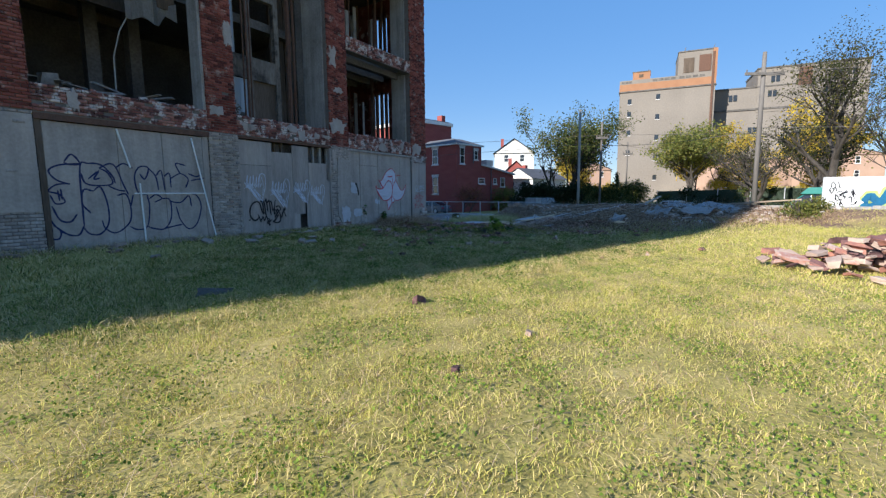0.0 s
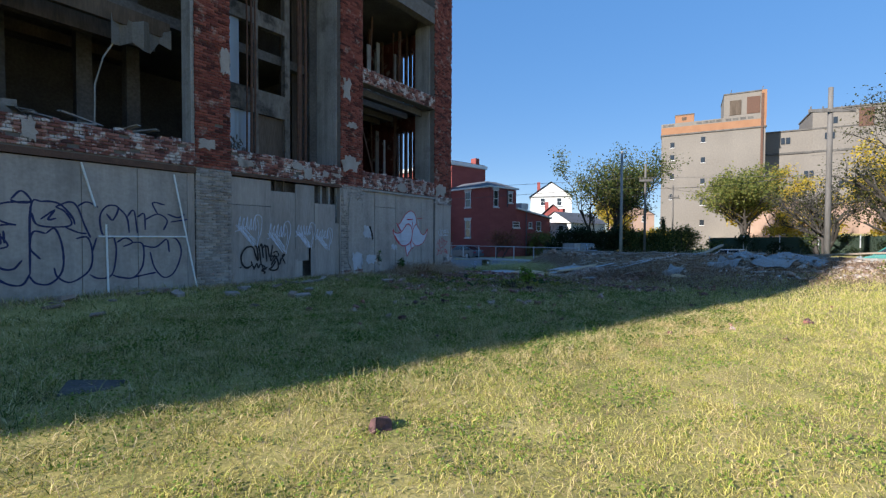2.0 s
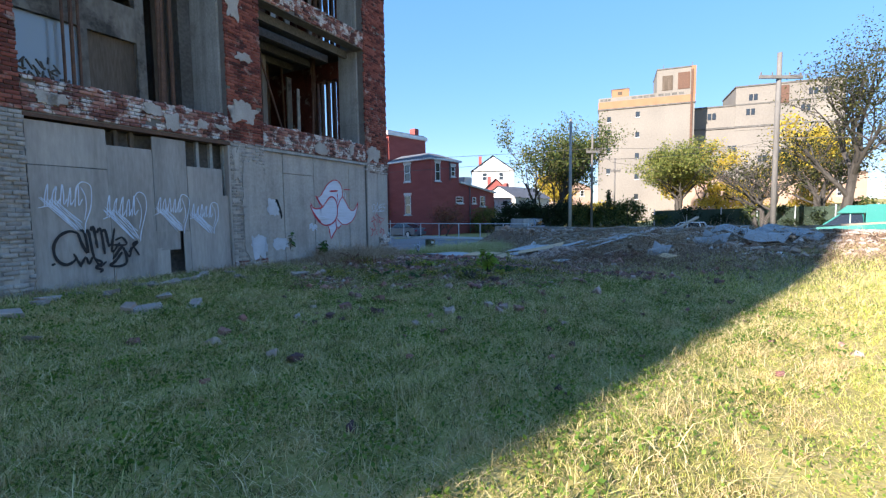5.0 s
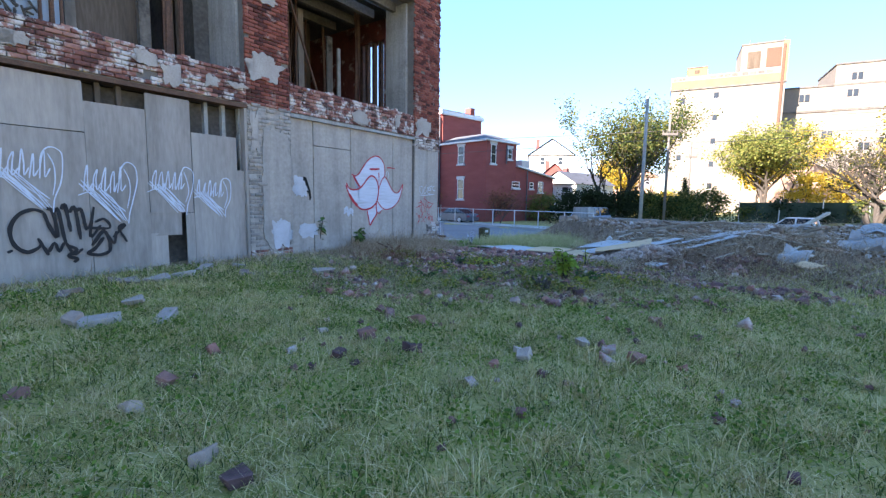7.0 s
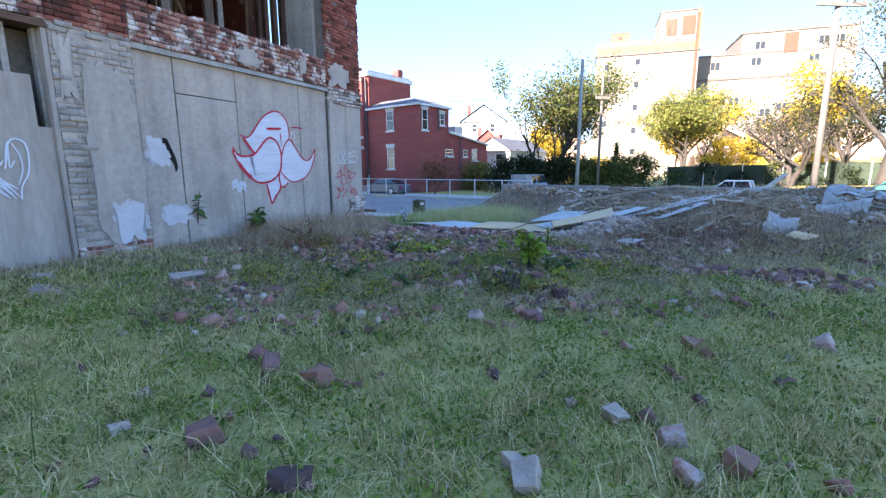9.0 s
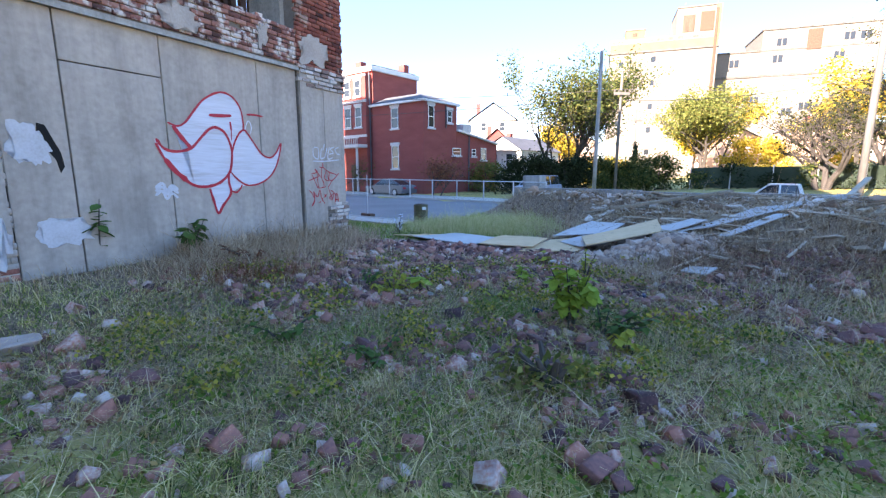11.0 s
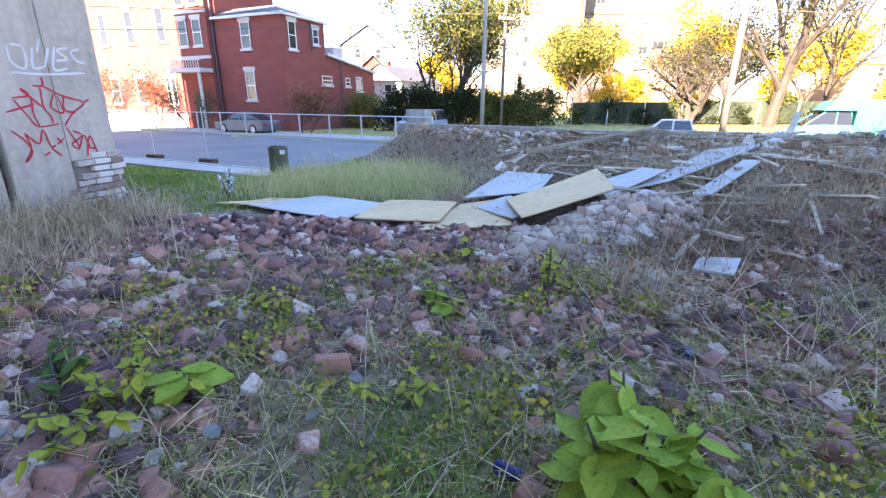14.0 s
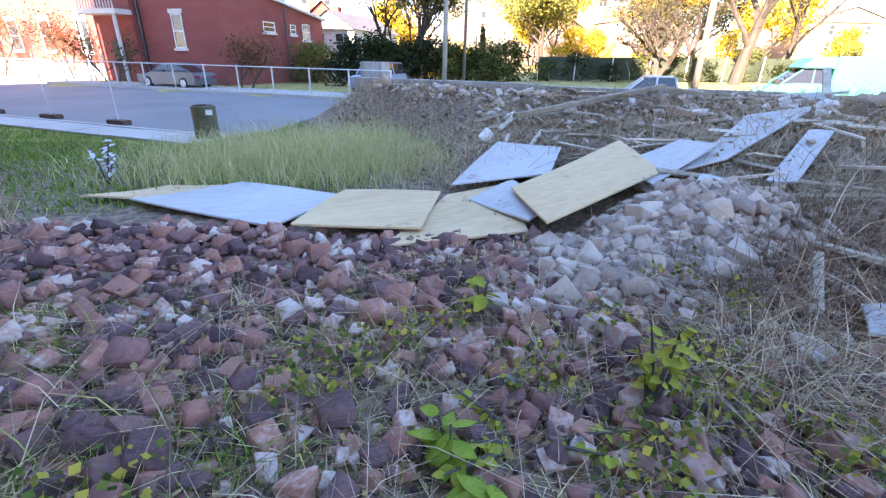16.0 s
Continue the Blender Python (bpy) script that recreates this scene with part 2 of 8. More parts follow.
def ground_z(x, y):
    """The height of the ground: the lot, its rise to the factory, the rubble mound, the slope to the street, the field beyond."""
    x, y = np.asarray(x, float), np.asarray(y, float)
    q, r = 0.694 * x + 0.72 * y, 0.72 * x - 0.694 * y
    n = (x + 0.87) * 0.848 - (y - 23.8) * 0.53
    along = (x + 0.87) * 0.53 + (y - 23.8) * 0.848
    z = 0.28 * np.exp(-np.clip(n, 0, None) ** 2 / 5) * (1 - ramp01(along, -4, 1.2))
    mound = 0.78 * ramp01(x, 3.2, 9.5) * ramp01(y, 16.5, 22.5) + 0.2 * ramp01(x, 9, 13) * ramp01(y, 11, 15)
    z = z + mound + 0.035 * np.sin(x * 0.9 + 1.3) * np.sin(y * 0.7) + 0.02 * np.sin(x * 2.3 - y * 1.7)
    bank = 0.8 * np.exp(-(np.clip(24.5 - q, 0, None) / 1.7) ** 2) * ramp01(r, -18.6, -16.9)
    z = np.maximum(z, bank)
    left = 1 - ramp01(r, -20.5, -17.4)
    z = z * (1 - left * ramp01(q, 17.5, 22.5)) - 0.67 * left * ramp01(q, 16.8, 22.8)
    far = 0.15 + 0.045 * np.clip(q - 40, 0, 110) * ramp01(r, -32, -18)
    z = np.where(q > 24.7, -0.72 + ramp01(q, 35.6, 36.2) * far, z)
    return z
# Ground, road, retaining wall
GRASS_GROUND = material("grass_and_soil", [(0.13, 0.12, 0.034), (0.29, 0.25, 0.075), (0.44, 0.355, 0.125), (0.55, 0.44, 0.21)], scale=0.9, fine=26, bump=0.9, bump_dist=0.03, spread=0.4)


def add_soil(m, soil):
    """Dark crumbly soil in place of turf on the rubble end of the lot, with a ragged border."""
    t = m.node_tree
    n, link = t.nodes, t.links.new
    b = n["Principled BSDF"]
    turf = b.inputs["Base Color"].links[0].from_socket
    co, xyz, rag = n.new("ShaderNodeTexCoord"), n.new("ShaderNodeSeparateXYZ"), n.new("ShaderNodeTexNoise")
    link(co.outputs["Object"], xyz.inputs[0])
    link(co.outputs["Object"], rag.inputs["Vector"])
    rag.inputs["Scale"].default_value, rag.inputs["Detail"].default_value = 0.8, 6
    add = n.new("ShaderNodeMath")
    add.operation = "MULTIPLY_ADD"
    add.inputs[1].default_value = 6.0
    link(rag.outputs[0], add.inputs[0])
    link(xyz.outputs[1], add.inputs[2])
    edge, far = n.new("ShaderNodeMapRange"), n.new("ShaderNodeMapRange")
    edge.inputs[1].default_value, edge.inputs[2].default_value = 18.3, 20.0
    far.inputs[1].default_value, far.inputs[2].default_value, far.inputs[3].default_value, far.inputs[4].default_value = 33.0, 35.0, 1.0, 0.0
    link(add.outputs[0], edge.inputs[0])
    link(add.outputs[0], far.inputs[0])
    both = n.new("ShaderNodeMath")
    both.operation = "MULTIPLY"
    link(edge.outputs[0], both.inputs[0])
    link(far.outputs[0], both.inputs[1])
    grain, ramp = n.new("ShaderNodeTexNoise"), n.new("ShaderNodeValToRGB")
    grain.inputs["Scale"].default_value, grain.inputs["Detail"].default_value = 14, 6
    link(co.outputs["Object"], grain.inputs["Vector"])
    link(grain.outputs[0], ramp.inputs[0])
    ramp.color_ramp.elements[0].position, ramp.color_ramp.elements[1].position = 0.35, 0.68
    ramp.color_ramp.elements[0].color, ramp.color_ramp.elements[1].color = (*soil[0], 1), (*soil[1], 1)
    mx = n.new("ShaderNodeMix")
    mx.data_type = "RGBA"
    link(both.outputs[0], mx.inputs[0])
    link(turf, mx.inputs[6])
    link(ramp.outputs[0], mx.inputs[7])
    link(mx.outputs[2], b.inputs["Base Color"])


add_soil(GRASS_GROUND, ((0.09, 0.06, 0.043), (0.3, 0.2, 0.14)))


def axis(lo, hi, step, reach):
    inner = list(np.arange(lo, hi + step / 2, step))
    out, d = [], step
    while d < reach:
        d *= 1.35
        out.append(d)
    return np.array([lo - d for d in reversed(out)] + inner + [hi + d for d in out])


def build_ground():
    xs, ys = axis(-12, 20, 0.2, 1800), axis(-6, 34, 0.2, 1800)
    X, Y = np.meshgrid(xs, ys)
    Z = ground_z(X, Y)
    rng = np.random.default_rng(4)
    near = (np.abs(X - 4) < 16) & (np.abs(Y - 14) < 20)
    Z = Z + near * rng.normal(0, 0.008, Z.shape)
    v = np.stack([X, Y, Z], -1).reshape(-1, 3)
    nx = len(xs)
    i = (np.arange(len(ys) - 1)[:, None] * nx + np.arange(nx - 1)[None, :]).ravel()
    ob = raw("ground", v, np.stack([i, i + 1, i + nx + 1, i + nx], -1), GRASS_GROUND)
    tagged(ob, "dry autumn grass and bare soil of a vacant lot", "ground", kind="structure")


def build_street():
    road = block("road", (-140, 24.0, ROAD_Z - 0.3), (140, 35.4, ROAD_Z), ASPHALT, None)
    road.matrix_world = STREET
    tagged(road, "worn grey asphalt street with patched surface", "road", kind="structure")
    for name, lo, hi in (("kerb", (-140, 35.4, ROAD_Z - 0.3), (140, 35.6, ROAD_Z + 0.14)), ("kerb", (-140, 23.8, ROAD_Z - 0.3), (-17.8, 24.0, ROAD_Z + 0.06))):
        k = block(name, lo, hi, PAVING, None, bevel=0.02)
        k.matrix_world = STREET
        tagged(k, "pale concrete street kerb with worn edges", "kerb", kind="structure")
    pave = thing("pavement", STREET, "cracked pale concrete pavement beside the street", "pavement", kind="structure")
    for i in range(40):
        x = -80 + i * 1.56
        block("slab", (x, 22.7, ROAD_Z - 0.2), (x + 1.54, 23.78, ROAD_Z + 0.045 + random.uniform(-0.01, 0.01)), PAVING, pave)
    pave = thing("pavement", STREET, "concrete pavement on the far side of the street", "pavement", kind="structure")
    for i in range(60):
        x = -80 + i * 1.56
        block("slab", (x, 35.62, ROAD_Z - 0.2), (x + 1.54, 38.4, ROAD_Z + 0.13 + random.uniform(-0.01, 0.01)), PAVING, pave)
    wall = thing("retaining_wall", STREET, "low crumbling concrete retaining wall along the street", "wall", kind="structure")
    rng = random.Random(3)
    for i in range(16):
        x = -17.6 + i * 2.2
        block("wall_section", (x, 24.5 + rng.uniform(-0.01, 0.01), ROAD_Z - 0.3), (x + 2.19, 24.88, 0.93 + rng.uniform(-0.03, 0.03)), CONCRETE, wall, bevel=0.025)


build_ground()
build_street()
# The factory: x runs along the facade (0 at the street corner, negative towards the walk's start), y into the building
LENGTH, DEPTH, TOP = 40.1, 33.5, 22.58
BAYS = [(-5.7, -1.28), (-10.78, -6.75), (-15.84, -11.75), (-20.9, -16.85), (-25.9, -21.9), (-31.0, -26.95), (-36.1, -32.05)]
PIERS = [(-1.28, 0.0), (-6.75, -5.7), (-11.75, -10.78), (-16.85, -15.84), (-21.9, -20.9), (-26.95, -25.9), (-32.05, -31.0), (-40.1, -36.1)]
FLOORS = [(3.42, 4.1), (7.45, 8.0), (11.3, 12.0), (15.1, 15.8), (18.9, 19.6)]
factory = thing("factory_building", FACTORY, "derelict red brick factory with open storeys and grey boarded ground floor", "building")
COURSE, BRICK_L = 0.078, 0.215
# Near-black paint for the unlit inside of the panel hole.
HOLE_DARK = material("hole_inner_dark", [(0.006, 0.006, 0.006), (0.015, 0.014, 0.013)], bump=0.2)
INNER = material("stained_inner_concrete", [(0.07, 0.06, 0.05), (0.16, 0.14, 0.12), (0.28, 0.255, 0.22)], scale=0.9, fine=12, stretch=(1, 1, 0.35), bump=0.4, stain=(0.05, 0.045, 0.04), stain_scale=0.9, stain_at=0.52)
BRICK_CORNER = material("flaking_painted_brick", [(0.2, 0.13, 0.11), (0.36, 0.31, 0.28), (0.48, 0.43, 0.4), (0.52, 0.48, 0.45)], scale=3, fine=30, per_object=0.5, bump=0.5)


def courses(x0, x1, z0, z1, rng, ragged=0.0, gone=0.0):
    """Rows of bricks in running bond: x, z, length of each."""
    k, z = 0, z0
    while z < z1 - 0.03:
        x = x0 + rng.uniform(-ragged, ragged)
        end = x1 + rng.uniform(-ragged, ragged)
        first = BRICK_L * (0.5 if k % 2 else 1.0)
        while x < end - 0.02:
            l = min(first, end - x)
            if rng.random() >= gone:
                yield x, z, l
            x, first = x + l, BRICK_L
        k, z = k + 1, z + COURSE


def brickwork(name, x0, x1, z0, z1, mat, y=0.0, seed=1, ragged=0.0, gone=0.01, proud=0.012, side=0, deep=0.05):
    """A face of single bricks, joined: side 0 looks out of the facade, 1 along +x, -1 along -x (then x0, x1 are depths and y the place on x)."""
    rng = random.Random(seed)
    vs, fs = [], []
    for x, z, l in courses(x0, x1, z0, z1, rng, ragged, gone):
        out = rng.uniform(0, proud) + (rng.uniform(0.01, 0.03) if rng.random() < 0.04 else 0)
        j = [rng.uniform(-0.004, 0.004) for _ in range(8)]
        a, b, c, d = x + 0.006 + j[0], x + l - 0.006 + j[1], z + 0.006 + j[2], z + COURSE - 0.007 + j[3]
        e = 0.007
        n = len(vs)
        ring = [(a, deep, c), (b, deep, c), (b, deep, d), (a, deep, d), (a, -out + e, c), (b, -out + e, c), (b, -out + e, d), (a, -out + e, d), (a + e, -out, c + e), (b - e, -out + j[4], c + e), (b - e, -out + j[5], d - e), (a + e, -out, d - e)]
        for px, py, pz in ring:
            vs.append((px, y + py, pz) if side == 0 else (y - side * py, px, pz))
        for q in ((0, 1, 5, 4), (1, 2, 6, 5), (2, 3, 7, 6), (3, 0, 4, 7), (4, 5, 9, 8), (5, 6, 10, 9), (6, 7, 11, 10), (7, 4, 8, 11), (8, 9, 10, 11)):
            fs.append(tuple(n + i for i in (q if side <= 0 else q[::-1])))
    ob = raw(name, vs, fs, mat, factory)
    return tagged(ob, kind="stuff")


def build_shell():
    for i, (a, b) in enumerate(PIERS):
        block("pier_core", (a + 0.02, 0.03, -0.3), (b - 0.03, 0.5 if i else 1.08, TOP), MORTAR, factory)
    for i, (a, b) in enumerate(BAYS):
        for lo, hi in FLOORS:
            if i in (1, 2) and lo == 7.45:
                continue
            block("spandrel_core", (a - 0.02, 0.03, lo), (b + 0.02, 0.42, hi - 0.03), MORTAR, factory)
        block("parapet", (a, 0.02, 21.4), (b, 0.45, TOP), BRICK, factory)
        if i > 2:
            block("infill_wall", (a, 0.06, -0.2), (b, 0.3, 3.42), RENDER, factory)
            for lo, hi in zip(FLOORS, FLOORS[1:]):
                block("infill_wall", (a, 0.25, lo[1]), (b, 0.45, hi[0]), BRICK, factory)
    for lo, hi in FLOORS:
        block("floor_slab", (-LENGTH + 0.36, 0.43 if lo != 7.45 else 1.6, hi - 0.35), (-0.4, DEPTH - 0.32, hi - 0.04), DARK_GREY, factory)
    block("roof", (-LENGTH, 0.46, 21.2), (-0.01, DEPTH, 21.5), ROOF_DARK, factory)
    block("rear_wall", (-LENGTH, DEPTH - 0.3, -0.5), (0, DEPTH, 21.2), BRICK, factory)
    block("end_wall", (-LENGTH, 0.5, -0.5), (-LENGTH + 0.35, DEPTH - 0.3, 21.2), BRICK, factory)
    block("end_wall", (-0.38, 1.08, -0.5), (-0.03, DEPTH - 0.3, 4.1), BRICK, factory)
    block("end_wall", (-0.38, 3.45, 4.1), (-0.03, DEPTH - 0.3, 21.2), BRICK, factory)
    block("end_wall", (-0.38, 1.08, 4.1), (-0.03, 2.1, 21.2), BRICK, factory)
    for z in (7.0, 10.9, 14.7, 18.5):
        block("end_wall", (-0.38, 2.1, z), (-0.03, 3.45, z + 1.1), BRICK, factory)
    block("partition", (-15.9, 6.2, 4.08), (-7.12, 6.45, 21), DARK_GREY, factory)
    block("partition", (-7.1, 1.34, 4.08), (-6.75, 6.4, 21), DARK_GREY, factory)
    block("partition", (-6.73, 7.4, 4.08), (-0.4, 7.6, 21), DARK_GREY, factory)
    block("partition", (-16.6, 0.52, 4.08), (-16.3, 6.4, 21), DARK_GREY, factory)
    block("backing_wall", (-16.8, 0.43, -0.2), (-0.4, 0.6, 3.4), DARK_GREY, factory)


def skin(name, mat, y, thick, x0, x1, z0, z1, seed, label="", ragged=0.5):
    """A thin coat with a broken outline on the wall, its outer face at depth y."""
    rng = random.Random(seed)
    cx, cz, n = (x0 + x1) / 2, (z0 + z1) / 2, 44
    ring = []
    for k in range(n):
        a = 2 * math.pi * k / n
        c, d = math.cos(a), math.sin(a)
        q = 1 / max(abs(c), abs(d))
        q = q * 0.72 + 0.28
        w = (0.86 + ragged * noise.noise(Vector((c * 2.2, d * 2.2, seed * 1.7))) + 0.5 * ragged * noise.noise(Vector((c * 6, d * 6, seed * 0.7))) + rng.uniform(-0.05, 0.05)) * q
        ring.append((cx + c * w * (x1 - x0) / 2, cz + d * w * (z1 - z0) / 2))
    bm = bmesh.new()
    front = [bm.verts.new((a, y, b)) for a, b in ring]
    back = [bm.verts.new((a, y + thick, b)) for a, b in ring]
    f = bm.faces.new(front)
    for k in range(n):
        bm.faces.new((front[k], back[k], back[(k + 1) % n], front[(k + 1) % n]))
    bmesh.ops.triangulate(bm, faces=[f])
    return part(name, bm, mat, factory, label)


def build_brick_faces():
    # upper piers: faces and the reveals that show
    for i, (a, b) in enumerate(PIERS[:4]):
        z0 = 3.5
        brickwork("brickwork", a, b, z0, 13.0, BRICK, seed=10 + i, ragged=0.012 if i else 0.03, gone=0.012)
    brickwork("brickwork", 0.0, 1.1, 3.2, 13.0, BRICK, y=0.0, seed=31, side=1, ragged=0.03, gone=0.03)
    brickwork("brickwork", 0.02, 0.5, 4.1, 13.0, BRICK, y=-16.83 + 0.98, seed=33, side=1, gone=0.02)
    for i, (a, b) in enumerate(BAYS[:3]):
        brickwork("brickwork", a, b, 3.5, 4.12, BRICK_WORN, seed=40 + i, gone=0.03, proud=0.02)
        if i == 0:
            brickwork("brickwork", a, b, 7.47, 8.0, BRICK_WORN, seed=50 + i, gone=0.05, proud=0.02)
        # ragged top course
        rng = random.Random(60 + i)
        x = a
        bm = bmesh.new()
        while x < b - 0.25:
            if rng.random() < 0.6:
                box(bm, (x, rng.uniform(0.02, 0.1), 4.07), (x + rng.uniform(0.1, 0.24), rng.uniform(0.3, 0.4), 4.12 + rng.uniform(0.01, 0.09)), jitter=0.012)
            x += rng.uniform(0.15, 0.35)
        part("broken_course", bm, BRICK_WORN, factory, "loose broken bricks along the sill")
    # grey painted lower piers
    brickwork("brickwork", -6.75, -5.7, 0.42, 3.5, BRICK_GREY, y=0.012, seed=71, ragged=0.015, gone=0.03, proud=0.035)
    brickwork("brickwork", -6.75, -5.7, -0.1, 0.42, BRICK_WORN, y=0.012, seed=74, ragged=0.02, gone=0.04, proud=0.03)
    for a, b in ((-6.74, -5.71), (-11.74, -10.79)):
        block("mortar_bed", (a, 0.006, -0.1), (b, 0.029, 3.48), RENDER, factory)
    brickwork("brickwork", -11.75, -10.78, -0.1, 3.5, BRICK_GREY, seed=72, ragged=0.02, gone=0.06, proud=0.05)
    brickwork("brickwork", -16.85, -15.84, -0.1, 3.5, BRICK_GREY, y=0.01, seed=73, gone=0.0, proud=0.006)
    # bare bricks at the broken corner, each its own piece
    rng = random.Random(90)
    shapes = []
    for k in range(6):
        bm = bmesh.new()
        box(bm, (0.006, 0, 0.006), (BRICK_L - 0.006, 0.1, COURSE - 0.007), None, 0.005)
        bmesh.ops.bevel(bm, geom=list(bm.edges), offset=0.008, segments=1, affect="EDGES")
        shapes.append(finish(bm, "brick", BRICK_CORNER))
    for z0, z1, gone in ((0.0, 0.86, 0.1), (3.14, 3.52, 0.06)):
        for x, z, l in courses(-0.86 if z0 < 1 else -1.26, 0.0, z0, z1, rng, 0.06, gone):
            if z0 < 1 and x < -0.86 + (z * 0.35):
                continue
            ob = new("brick", rng.choice(shapes))
            ob.matrix_world = FACTORY @ pose(x, -rng.uniform(0.005, 0.045) - (0.05 if z < 0.3 else 0), z, rng.uniform(-1, 1), rng.uniform(-1.5, 1.5), rng.uniform(-3, 3)) @ Matrix.Diagonal((l / BRICK_L, 1, 1, 1))
            ob.parent, ob.matrix_parent_inverse = factory, FACTORY.inverted()
        for x, z, l in courses(0.02, 1.1, z0, z1, rng, 0.03, gone):
            ob = new("brick", rng.choice(shapes))
            ob.matrix_world = FACTORY @ pose(rng.uniform(0.0, 0.04) + (0.06 if z < 0.3 else 0), x, z, 0, 0, 90 + rng.uniform(-3, 3)) @ Matrix.Diagonal((l / BRICK_L, 1, 1, 1))
            ob.parent, ob.matrix_parent_inverse = factory, FACTORY.inverted()
    # plaster skins over parts of the lower piers
    skin("plaster_skin", RENDER, -0.03, 0.03, -6.5, -5.68, 0.25, 3.3, 41, "grey painted plaster skin", 0.12)
    skin("plaster_skin", RENDER, -0.026, 0.03, -6.7, -6.5, 2.5, 3.42, 42, "grey painted plaster skin")
    # whitewash left on the pier and round the hole
    skin("paint_patch", WHITEWASH, -0.034, 0.002, -6.3, -5.74, 0.42, 1.12, 43, "patch of worn white paint")
    skin("paint_patch", WHITEWASH, 0.045, 0.002, -5.66, -5.2, 1.55, 2.12, 44, "patch of worn white paint")
    skin("paint_patch", WHITEWASH, 0.045, 0.002, -5.5, -4.95, 0.62, 0.98, 45, "patch of worn white paint")
    # pale render left on the upper piers and the sill band
    rng = random.Random(47)
    for k, (a, b, c, d) in enumerate(((-6.72, -5.9, 4.0, 4.62), (-6.5, -6.0, 5.6, 5.85), (-1.2, -0.5, 3.55, 4.1), (-11.72, -11.2, 4.0, 4.3), (-11.1, -10.8, 6.2, 6.9), (-6.7, -6.3, 6.6, 7.4))):
        skin("plaster_remnant", PLASTER, -0.03, 0.03, a, b, c, d, 50 + k, "remnant of pale render on the brick")
    for k in range(9):
        a = rng.uniform(-15.5, -1.6)
        if any(lo - 0.1 < a < hi for lo, hi in PIERS):
            continue
        skin("plaster_remnant", PLASTER, -0.034, 0.03, a, a + rng.uniform(0.2, 0.6), 3.52 + rng.uniform(0, 0.3), 3.8 + rng.uniform(0, 0.3), 60 + k, "remnant of pale render on the brick")
    block("plaster_skin", (-16.84, -0.004, 1.2), (-15.86, 0.02, 3.4), RENDER, factory, jitter=0.004)
    block("plaster_skin", (-1.24, 0.0, 0.1), (-0.62, 0.03, 3.42), RENDER, factory, jitter=0.003)
    block("plaster_skin", (-0.61, 0.0, 0.78), (-0.02, 0.03, 3.14), RENDER, factory, jitter=0.004)
    block("plaster_skin", (-0.03, 0.03, 0.85), (0.0, 1.1, 3.14), RENDER, factory, jitter=0.004)


